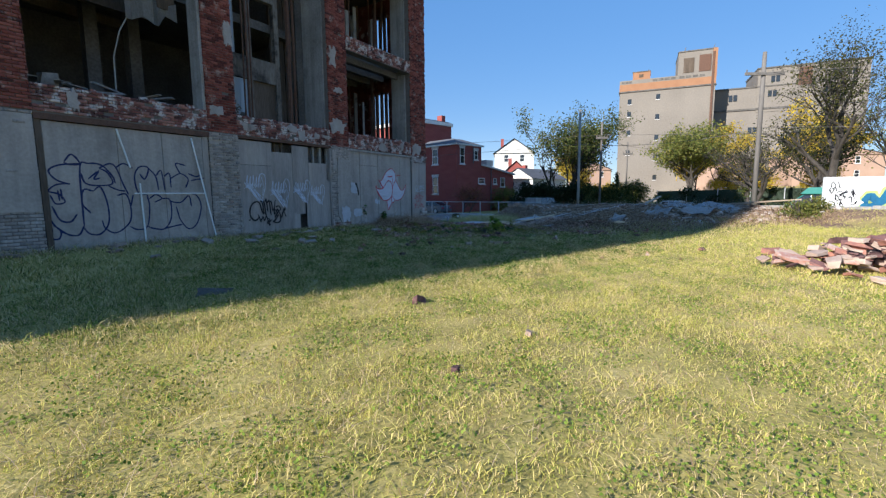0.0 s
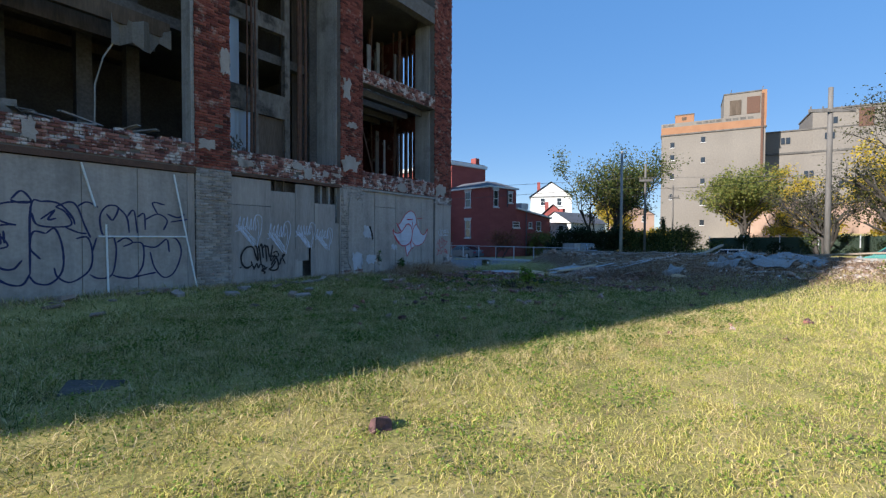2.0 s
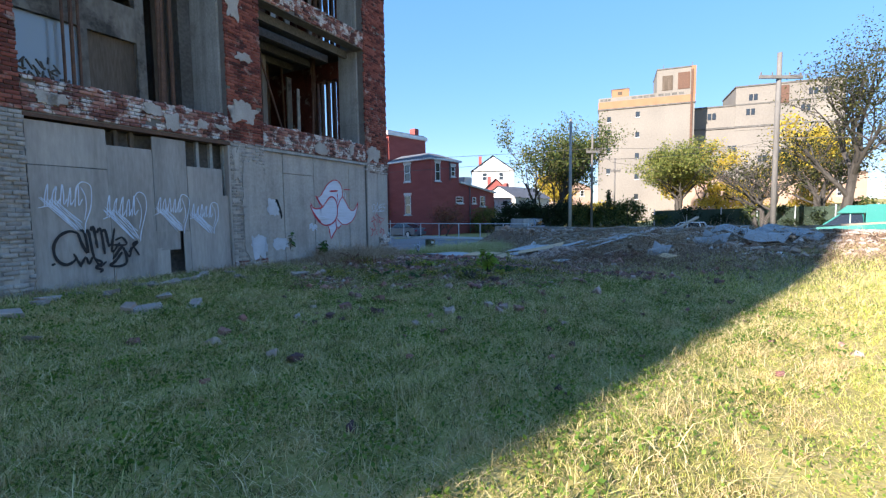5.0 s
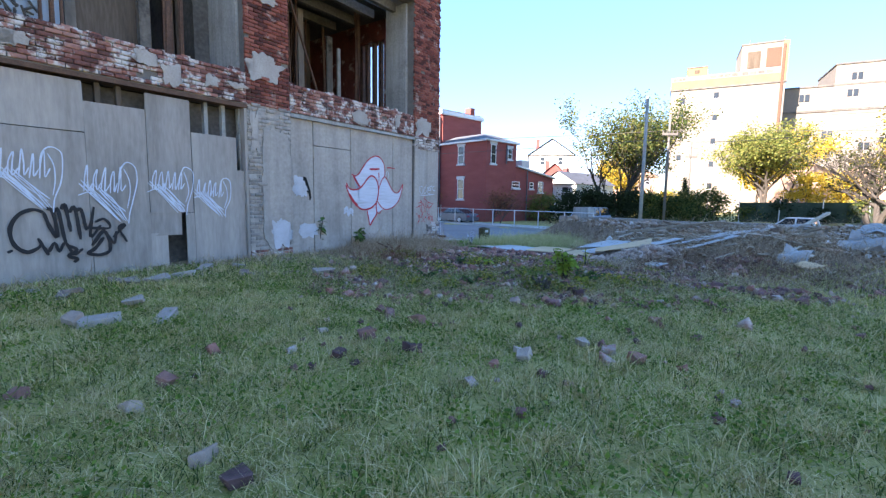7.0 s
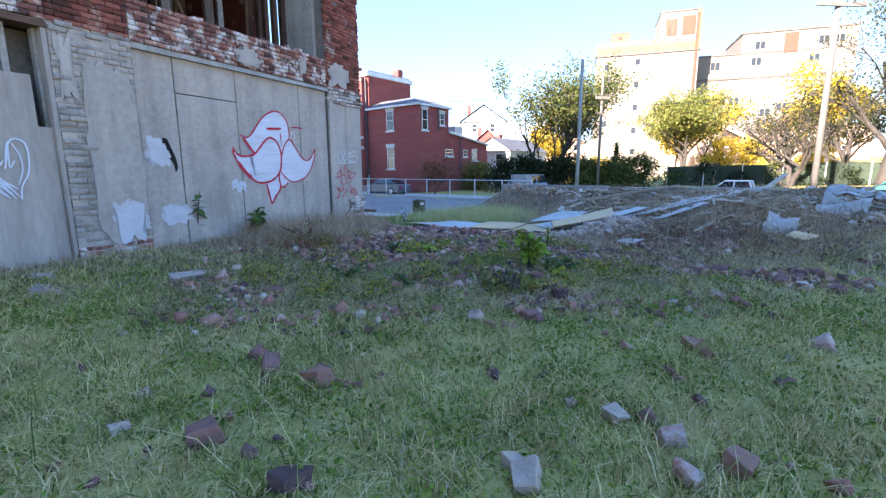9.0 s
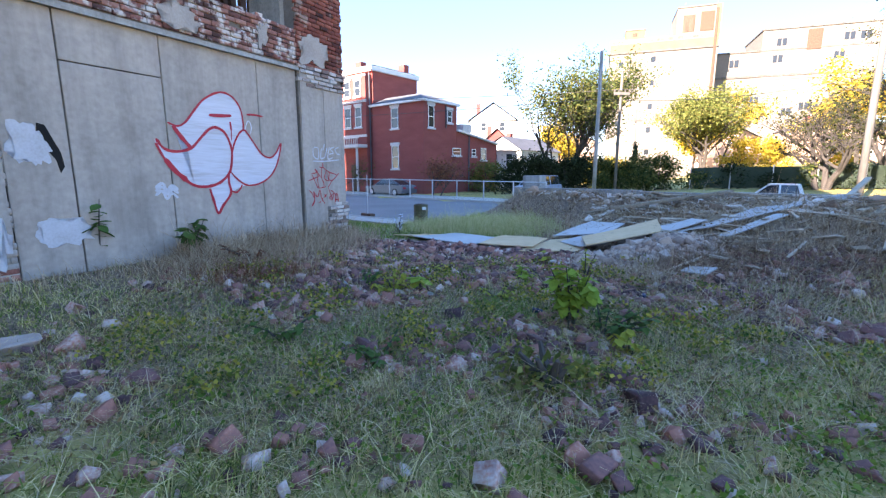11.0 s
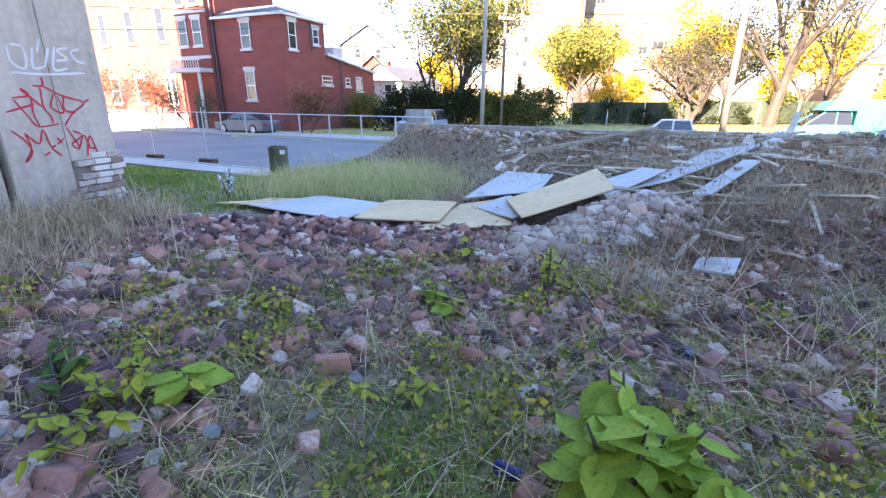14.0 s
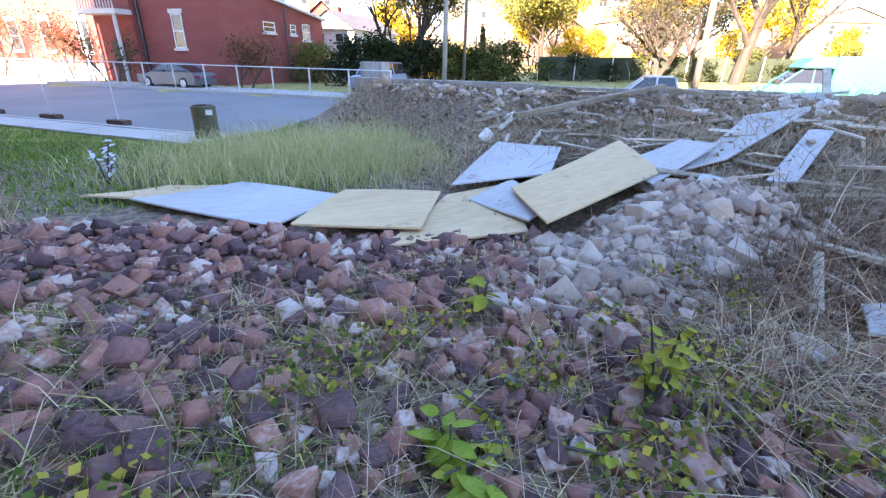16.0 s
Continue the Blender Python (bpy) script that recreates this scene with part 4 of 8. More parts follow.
tag = thing("graffiti", FACTORY, "pale blue and white wispy spray tags on plywood boards", "graffiti", "graffiti on the factory wall")


def wisp_tag(x0, x1, z0, z1, seed):
    """Quick white letters leaning right, with a fan of long strokes swept under them."""
    rng = random.Random(seed)
    w, h = x1 - x0, z1 - z0
    at = lambda u, v: (x0 + u * w + rng.uniform(-0.012, 0.012), z0 + v * h + rng.uniform(-0.015, 0.015))
    for k in range(9):
        u = k / 8
        spray(tag, SPRAY_WHITE, rng.uniform(0.013, 0.024), 0.03, at(-0.03 + 0.36 * u, 0.66 - 0.1 * u + 0.05 * (k % 2)), at(0.24 + 0.3 * u, 0.42 - 0.03 * u), at(0.62 + 0.16 * u, 0.06 + 0.02 * k * (k % 2)))
    for k in range(5):
        u = 0.06 + 0.145 * k
        spray(tag, SPRAY_WHITE, 0.022, 0.03, at(u, 0.52), at(u + 0.035, 0.74), at(u + 0.085, 0.92 - 0.05 * (k % 2)), at(u + 0.075, 0.7), at(u + 0.07, 0.54), at(u + 0.15, 0.66))
    spray(tag, SPRAY_WHITE, 0.022, 0.03, at(0.66, 0.62), at(0.7, 0.86), at(0.82, 1.0), at(0.97, 0.93), at(1.0, 0.72), at(0.94, 0.46), at(0.84, 0.2), at(0.8, 0.0))
    spray(tag, SPRAY_WHITE, 0.018, 0.03, at(0.78, 0.9), at(0.86, 0.72), at(0.87, 0.5), at(0.8, 0.26))
    spray(tag, SPRAY_WHITE, 0.02, 0.03, at(-0.04, 0.48), at(0.16, 0.52), at(0.4, 0.36))


wisp_tag(-10.62, -9.81, 1.3, 2.3, 1)
wisp_tag(-9.62, -8.82, 1.08, 2.12, 2)
wisp_tag(-8.63, -7.87, 1.22, 2.11, 3)
wisp_tag(-7.86, -7.13, 1.15, 1.96, 4)
tag = thing("graffiti", FACTORY, "large dark blue spray painted bubble letters on grey boarded bay", "graffiti", "graffiti on the factory wall")
spray(tag, SPRAY_BLUE, 0.045, 0.045, (-15.35, 2.38), (-15.19, 2.56), (-15.04, 2.35), (-15.22, 2.31), (-15.36, 2.36))
spray(tag, SPRAY_BLUE, 0.045, 0.045, (-15.04, 2.35), (-15.46, 2.29), (-15.66, 2.15), (-15.53, 1.94), (-15.28, 1.84))
spray(tag, SPRAY_BLUE, 0.045, 0.045, (-15.28, 1.86), (-15.54, 1.83), (-15.70, 1.68), (-15.51, 1.60), (-15.41, 1.42), (-15.59, 1.38), (-15.68, 1.58))
spray(tag, SPRAY_BLUE, 0.045, 0.045, (-15.53, 1.70), (-15.51, 1.45))
spray(tag, SPRAY_BLUE, 0.045, 0.045, (-15.47, 1.73), (-15.46, 1.47))
spray(tag, SPRAY_BLUE, 0.045, 0.045, (-15.67, 1.32), (-15.54, 0.99), (-15.34, 0.94), (-15.20, 1.12))
spray(tag, SPRAY_BLUE, 0.045, 0.045, (-15.73, 1.00), (-15.61, 0.80), (-15.41, 0.63), (-15.20, 0.61), (-15.08, 0.83))
spray(tag, SPRAY_BLUE, 0.045, 0.045, (-15.71, 0.81), (-15.74, 0.58), (-15.60, 0.54), (-15.55, 0.73), (-15.68, 0.87))
spray(tag, SPRAY_BLUE, 0.045, 0.045, (-15.08, 0.83), (-15.05, 2.24), (-14.87, 2.36), (-14.59, 2.33), (-14.37, 2.06), (-14.32, 1.88))
spray(tag, SPRAY_BLUE, 0.045, 0.045, (-15.04, 2.11), (-14.96, 1.87), (-14.68, 1.82), (-14.38, 1.88), (-14.48, 2.15), (-14.65, 2.26))
spray(tag, SPRAY_BLUE, 0.045, 0.045, (-14.90, 1.98), (-14.66, 2.19), (-14.78, 1.98), (-14.64, 2.01))
spray(tag, SPRAY_BLUE, 0.045, 0.045, (-14.82, 1.68), (-15.02, 1.71), (-15.07, 1.37), (-14.91, 1.13))
spray(tag, SPRAY_BLUE, 0.045, 0.045, (-14.82, 1.68), (-14.66, 1.78), (-14.54, 1.36), (-14.55, 0.87), (-14.75, 0.60), (-14.98, 0.62), (-15.10, 0.79))
spray(tag, SPRAY_BLUE, 0.045, 0.045, (-14.65, 2.26), (-14.41, 2.38), (-14.27, 2.27), (-14.14, 1.85), (-14.04, 1.59))
spray(tag, SPRAY_BLUE, 0.045, 0.045, (-14.49, 1.82), (-14.27, 1.71), (-14.11, 1.68))
spray(tag, SPRAY_BLUE, 0.045, 0.045, (-14.30, 2.27), (-14.10, 2.40), (-13.89, 2.29))
spray(tag, SPRAY_BLUE, 0.045, 0.045, (-14.31, 1.57), (-14.09, 1.59), (-14.01, 1.20), (-14.08, 0.84), (-14.40, 0.60), (-14.63, 0.73), (-14.69, 0.94))
spray(tag, SPRAY_BLUE, 0.045, 0.045, (-13.93, 1.59), (-14.01, 1.27))
spray(tag, SPRAY_BLUE, 0.045, 0.045, (-13.59, 1.59), (-13.80, 1.64), (-13.86, 2.07), (-13.72, 2.33), (-13.50, 2.31), (-13.61, 2.01), (-13.73, 2.15))
spray(tag, SPRAY_BLUE, 0.045, 0.045, (-13.59, 1.59), (-13.55, 1.26), (-13.64, 0.73), (-13.89, 0.65), (-14.07, 0.75))
spray(tag, SPRAY_BLUE, 0.045, 0.045, (-13.50, 2.31), (-13.33, 2.09), (-13.28, 1.71))
spray(tag, SPRAY_BLUE, 0.045, 0.045, (-13.33, 2.09), (-13.18, 2.25), (-13.11, 1.71))
spray(tag, SPRAY_BLUE, 0.045, 0.045, (-13.11, 2.10), (-12.96, 2.18), (-12.94, 1.79))
spray(tag, SPRAY_BLUE, 0.045, 0.045, (-13.54, 1.48), (-13.36, 1.59), (-13.22, 1.48), (-13.41, 1.38))
spray(tag, SPRAY_BLUE, 0.045, 0.045, (-13.22, 1.48), (-13.00, 1.43), (-13.00, 0.93), (-13.20, 0.63), (-13.48, 0.65), (-13.64, 0.72))
spray(tag, SPRAY_BLUE, 0.045, 0.045, (-12.97, 2.02), (-12.66, 2.19), (-12.44, 2.04), (-12.53, 1.79))
spray(tag, SPRAY_BLUE, 0.045, 0.045, (-12.66, 2.19), (-12.77, 2.47), (-12.49, 2.43))
spray(tag, SPRAY_BLUE, 0.045, 0.045, (-13.01, 1.40), (-12.71, 1.36), (-12.46, 1.55), (-12.40, 1.23))
spray(tag, SPRAY_BLUE, 0.045, 0.045, (-12.84, 1.24), (-12.74, 0.84), (-12.52, 0.58), (-12.27, 0.73), (-12.11, 1.22), (-12.22, 1.55), (-12.46, 1.63))
spray(tag, SPRAY_BLUE, 0.045, 0.045, (-13.20, 0.63), (-12.90, 0.69), (-12.71, 0.72))
spray(tag, SPRAY_BLUE, 0.045, 0.045, (-12.43, 2.20), (-12.19, 2.12), (-12.02, 2.21))
spray(tag, SPRAY_BLUE, 0.045, 0.045, (-12.36, 2.00), (-11.95, 2.08))
# Across the street: x along the street, y away from it
YARD = ROAD_Z + 0.1
DULL_METAL = material("galvanised_steel", [(0.42, 0.43, 0.44), (0.55, 0.56, 0.57), (0.66, 0.67, 0.68)], scale=3, fine=30, bump=0.1, rough=0.5, metal=0.4)
POLE_WOOD = material("weathered_pole_wood", [(0.09, 0.08, 0.07), (0.16, 0.145, 0.13), (0.23, 0.215, 0.2)], scale=2, fine=20, stretch=(1, 1, 0.1), bump=0.3)
STONE_SILL = material("pale_stone_sill", [(0.5, 0.48, 0.46), (0.66, 0.64, 0.62)], scale=2, bump=0.1)


def window_unit(parent, x, y, z0, z1, w, face="street", head=True):
    """A sash window: recessed glass, frame, meeting rail, stone sill and head. Faces the street (-y) or +x."""
    m = pose(x, y, 0) if face == "street" else pose(x, y, 0, 0, 0, 90)
    bm = bmesh.new()
    box(bm, (-w / 2, -0.02, z0), (w / 2, 0.0, z1), m)
    pane = part("window", bm, WINDOW, parent, "dark sash window")
    bm = bmesh.new()
    t = 0.07
    for lo, hi in (((-w / 2, z0), (-w / 2 + t, z1)), ((w / 2 - t, z0), (w / 2, z1)), ((-w / 2 + t, z0), (w / 2 - t, z0 + t)), ((-w / 2 + t, z1 - t), (w / 2 - t, z1)), ((-w / 2 + t, (z0 + z1) / 2 - 0.03), (w / 2 - t, (z0 + z1) / 2 + 0.03))):
        box(bm, (lo[0], -0.06, lo[1]), (hi[0], -0.021, hi[1]), m)
    part("frame", bm, TRIM_WHITE, pane, "white window frame")
    bm = bmesh.new()
    box(bm, (-w / 2 - 0.12, -0.14, z0 - 0.16), (w / 2 + 0.12, -0.01, z0 - 0.01), m)
    part("sill", bm, STONE_SILL, pane, "pale stone sill")
    if head:
        bm = bmesh.new()
        box(bm, (-w / 2 - 0.12, -0.09, z1 + 0.01), (w / 2 + 0.12, -0.01, z1 + 0.28), m)
        part("head", bm, STONE_SILL, pane, "pale stone window head")


def build_house():
    g = YARD
    house = thing("brick_house", STREET, "red brick corner house with white window trim and a rear wing", "house")
    block("wall", (-43.0, 40.0, g - 0.3), (-36.2, 44.7, 7.5), HOUSE_BRICK, house)
    block("wall", (-66, 40.3, g - 0.3), (-43.02, 46.5, 10.9), HOUSE_BRICK, house)
    # lower rear wing with a sloping top
    bm = bmesh.new()
    vs = box(bm, (-43, 44.72, g - 0.3), (-36.2, 51.7, 5.2))
    for i in (6, 7):
        vs[i].co.z = 4.2
    part("wing_wall", bm, HOUSE_BRICK, house)
    bm = bmesh.new()
    vs = box(bm, (-43.1, 44.73, 5.21), (-35.95, 51.9, 5.4))
    for i in (2, 3, 6, 7):
        vs[i].co.z -= 1.0
    part("wing_roof", bm, TRIM_WHITE, house, "white metal edged wing roof")
    # two-storey part: eaves and low hipped roof
    block("roof_edge", (-43.1, 39.75, 7.5), (-35.95, 44.95, 7.68), TRIM_WHITE, house, "white painted eaves")
    bm = bmesh.new()
    vs = box(bm, (-43.0, 39.8, 7.69), (-36.0, 44.9, 8.5))
    for i, d in ((4, (0.6, 1.8)), (5, (-2.2, 1.8)), (6, (-2.2, -1.6)), (7, (0.6, -1.6))):
        vs[i].co.x += d[0]
        vs[i].co.y += d[1]
    part("roof", bm, ROOF_DARK, house, "dark hipped roof")
    # three-storey part: cornice, chimneys
    block("cornice", (-66.3, 39.9, 10.9), (-42.8, 46.7, 11.35), TRIM_WHITE, house, "pale projecting cornice", bevel=0.05)
    block("roof", (-66, 40.3, 11.36), (-43.1, 46.4, 11.5), ROOF_DARK, house)
    for x, y in ((-44.5, 45.2), (-47.0, 41.5), (-52, 45.0)):
        block("chimney", (x, y, 11.5), (x + 0.9, y + 0.7, 12.4), HOUSE_BRICK, house, "red brick chimney")
    # full-height bay between the two parts
    block("bay", (-46.9, 39.5, g - 0.3), (-43.2, 40.3, 10.6), HOUSE_BRICK, house, "brick bay with paired windows")
    for z in (4.75, 8.0, 10.35):
        block("string_course", (-47.0, 39.4, z), (-43.1, 39.5, z + 0.22), STONE_SILL, house, "pale stone string course")
    for z0, z1 in ((5.7, 7.6), (8.6, 10.1)):
        for x in (-45.9, -44.3):
            window_unit(house, x, 39.5, z0, z1, 0.95)
    block("porch_roof", (-47.1, 38.3, 3.7), (-43.1, 39.49, 4.0), STONE_SILL, house, "grey porch roof")
    for x in (-46.9, -43.5):
        bm = bmesh.new()
        tube(bm, ((x, 38.5, g), (x, 38.5, 3.7)), 0.12, 8)
        part("porch_post", bm, STONE_SILL, house)
    for i in range(14):
        block("baluster", (-46.9 + i * 0.27, 38.4, 4.0), (-46.84 + i * 0.27, 38.46, 4.55), STONE_SILL, house)
    block("balustrade_rail", (-47.0, 38.36, 4.55), (-43.1, 38.5, 4.63), STONE_SILL, house)
    block("door", (-45.6, 39.44, g), (-44.5, 39.49, 2.1), WOOD_DARK, house, "dark front door")
    for z0, z1 in ((5.35, 7.2), (1.7, 3.8)):
        window_unit(house, -39.75, 40.0, z0, z1, 0.95)
    for x in (-49.6, -53.7, -57.5, -61.5):
        window_unit(house, x, 40.3, 6.3, 8.9, 1.05)
        window_unit(house, x + 0.2, 40.3, 1.3, 3.5, 1.25)
    block("stone_base", (-66.1, 40.2, g - 0.2), (-47.0, 40.29, 0.5), STONE_SILL, house, "pale stone plinth")
    for y, z0, z1, w in ((44.2 + 0.5, 2.95, 3.65, 1.3), (47.5, 2.95, 3.65, 0.7), (49.2, 2.6, 3.8, 1.0)):
        window_unit(house, -36.2, y, z0, z1, w, "side", head=False)
    window_unit(house, -36.2, 41.0, 5.3, 7.2, 0.8, "side")
    window_unit(house, -36.2, 43.6, 5.9, 7.0, 0.7, "side")
    for x, y, z0, z1 in ((-43.02, 39.85, g, 10.8), (-36.1, 43.0, 5.4, 7.4), (-36.1, 46.6, g, 4.9)):
        bm = bmesh.new()
        tube(bm, ((x, y, z0), (x, y, z1)), 0.06, 8)
        part("downpipe", bm, ROOF_DARK, house, "dark downpipe")
    block("air_conditioner", (-37.6, 46.0, 5.25), (-36.4, 47.4, 6.0), DULL_METAL, house, "grey rooftop unit", bevel=0.03)


def simple_house(name, m, w, d, h, rise, wall, roof, label):
    house = thing(name, m, label, "house")
    block("wall", (0, 0, -1), (w, d, h), wall, house)
    bm = bmesh.new()
    a = [bm.verts.new(p) for p in ((-0.3, -0.3, h), (w + 0.3, -0.3, h), (w / 2, -0.3, h + rise), (-0.3, d + 0.3, h), (w + 0.3, d + 0.3, h), (w / 2, d + 0.3, h + rise))]
    for f in ((0, 2, 5, 3), (1, 4, 5, 2), (0, 3, 4, 1)):
        bm.faces.new([a[i] for i in f])
    part("roof", bm, roof, house)
    bm = bmesh.new()
    bm.faces.new([bm.verts.new(p) for p in ((0, -0.02, h), (w, -0.02, h), (w / 2, -0.02, h + rise * 0.94))])
    part("gable", bm, wall, house)
    for x in (0.3, 0.7):
        for z in (1.6, h - 1.7):
            window_unit(house, w * x, 0, z, z + 1.4, 0.9, head=False)
    block("chimney", (w * 0.15, d * 0.4, h), (w * 0.15 + 0.6, d * 0.4 + 0.6, h + rise + 0.6), HOUSE_BRICK, house, "brick chimney")
    return house


def build_tower():
    tower = thing("warehouse_tower", pose(42.6, 110, 0, 0, 0, -24) @ Matrix.Diagonal((0.835, 1, 0.985, 1)), "tall pale concrete warehouse with an orange brick band", "building")
    block("wall", (0, 0, -1), (23.6, 24, 26.0), TOWER_WALL, tower)
    block("brick_band", (-0.1, -0.1, 26.0), (23.7, 24, 27.6), TOWER_BRICK, tower, "orange brick top band")
    block("cornice", (-0.25, -0.25, 25.7), (23.85, 24, 26.0), DARK_GREY, tower)
    block("parapet", (-0.08, -0.08, 27.6), (23.68, 23.9, 28.5), TOWER_WALL, tower)
    block("stair_head", (3.3, 0.1, 28.5), (7.8, 5, 30.2), TOWER_BRICK, tower, "small orange roof hut")
    block("coping", (3.2, 0.0, 30.2), (7.9, 5.1, 30.4), DARK_GREY, tower)
    block("penthouse", (14.6, 0.3, 28.5), (23.4, 10, 33.6), TOWER_WALL, tower, "square rooftop lift house")
    block("penthouse_brick", (22.7, -0.12, 27.6), (23.75, 0.28, 33.7), TOWER_BRICK, tower)
    block("coping", (14.5, 0.15, 33.6), (23.5, 10.1, 33.85), DARK_GREY, tower)
    block("opening", (15.9, 0.2, 29.0), (18.4, 0.29, 32.2), WOOD_DARK, tower, "dark louvred opening")
    block("opening", (19.6, 0.18, 29.0), (22.4, 0.29, 32.6), RUST, tower, "rust coloured shutter")
    # Parapet and hut openings: solid panels, the shade inside put into their colour.
    for x0, x1 in ((0.4, 1.2), (1.4, 2.2), (2.4, 3.1), (8.4, 9.6), (9.9, 11.1), (11.4, 12.6), (12.9, 14.1), (15.0, 16.2), (16.6, 17.8), (18.2, 19.4), (19.8, 21.0)):
        block("opening", (x0, -0.13, 27.8), (x1, -0.085, 28.3), DARK_GREY, tower)
    block("opening", (4.9, 0.05, 29.0), (6.0, 0.09, 29.7), WOOD_DARK, tower)
    block("pipe_chase", (22.6, -0.3, 2), (23.1, -0.11, 33), RUST, tower, "rusty vertical pipe")
    for x, zs in ((2.2, (23.5, 20.6, 16.2, 11.5)), (9.5, (24.2, 19.6, 14.8, 10.0, 5.4))):
        for z in zs:
            w = block("window", (x, -0.06, z - 0.6), (x + 1.0, 0.1, z + 0.6), WINDOW, tower, "small dark window")
            block("sill", (x - 0.1, -0.14, z - 0.75), (x + 1.1, -0.065, z - 0.61), STONE_SILL, w)
    # lower right-hand block, set back
    block("wall", (23.75, 7, -1), (58, 28, 25.6), TOWER_WALL, tower)
    block("coping", (23.75, 6.8, 25.6), (58.2, 28, 25.9), DARK_GREY, tower)
    block("wall", (34.5, 6.9, 20.0), (58.1, 20, 29.6), TOWER_WALL, tower)
    block("coping", (34.3, 6.7, 29.6), (58.3, 20, 29.9), DARK_GREY, tower)
    block("string_course", (23.8, 6.75, 20.6), (58.2, 6.88, 21.0), DARK_GREY, tower)
    block("opening", (43.5, 6.75, 25.4), (46.3, 6.88, 29.2), RUST, tower, "rust coloured shutter")
    for x, z in ((28, 23.6), (37, 24.0), (50.5, 27.4), (53.5, 27.4), (37.5, 27.2), (49, 24), (40, 13.5), (43.5, 14.5), (45.2, 14.5), (33, 16), (54, 17)):
        for k in (0, 1.1):
            block("window", (x + k, 6.84, z - 0.7), (x + k + 0.85, 7.1, z + 0.7), WINDOW, tower, "small dark window")
    for x in (16.0, 22.8, 7.0):
        bm = bmesh.new()
        tube(bm, ((x, 1, 28.5 if x < 10 else 33.8), (x + 0.3, 1, 30.8 if x < 10 else 34.8)), 0.09, 5)
        part("mast", bm, DARK_GREY, tower)


def utility_pole(x, y, z0, h, r, arm, lean=0.0, mat=POLE_WOOD, label="weathered wooden utility pole with crossarm"):
    pole = thing("utility_pole", pose(x, y, z0), label, "utility pole", "utility poles along the street")
    bm = bmesh.new()
    tube(bm, ((0, 0, -0.5), (lean / 2, 0, h / 2), (lean, 0, h)), (r, r * 0.88, r * 0.75), 10)
    part("mast", bm, mat, pole, smooth=True)
    if arm:
        bm = bmesh.new()
        box(bm, (lean - arm / 2, -0.24, h - 1.85), (lean + arm / 2, -0.1, h - 1.63))
        part("crossarm", bm, mat, pole)
        for s in (-0.46, -0.2, 0.2, 0.46):
            bm = bmesh.new()
            tube(bm, ((lean + arm * s, -0.17, h - 1.63), (lean + arm * s, -0.17, h - 1.42)), 0.05, 6)
            part("insulator", bm, DARK_GREY, pole)
    return pole


def cable(points, sag, r=0.018):
    th = thing("overhead_cable", pose(0, 0, 0), "thin dark overhead cable strung between poles", "cable", "overhead cables")
    for a, b in zip(points, points[1:]):
        a, b = Vector(a), Vector(b)
        line = [a.lerp(b, i / 14) - Vector((0, 0, sag * 4 * (i / 14) * (1 - i / 14))) for i in range(15)]
        bm = bmesh.new()
        tube(bm, line, r, 4)
        part("span", bm, DARK_GREY, th)


def build_poles():
    utility_pole(26.2, 37.6, 0.2, 12.6, 0.2, 3.2, 0.0)
    utility_pole(13.6, 44.9, -0.5, 10.2, 0.15, 0, mat=CONCRETE, label="pale slim street pole")
    utility_pole(17.7, 50.4, 0.1, 9.3, 0.13, 1.3, label="dark wooden utility pole with a short crossarm")
    utility_pole(27, 66, 1.0, 8.0, 0.12, 1.4)
    cable([(-40, 62, 8.2), (17.7, 50.4, 8.0), (80, 38, 8.4)], 0.6)
    cable([(-40, 64, 6.2), (13.6, 44.9, 6.4), (27, 38, 6.9), (80, 20, 6.6)], 0.6)
    cable([(17.7, 50.4, 8.7), (27, 66, 8.4), (60, 95, 10)], 0.4)
    cable([(26.2, 37.6, 11.2), (75, 18, 11)], 0.5)


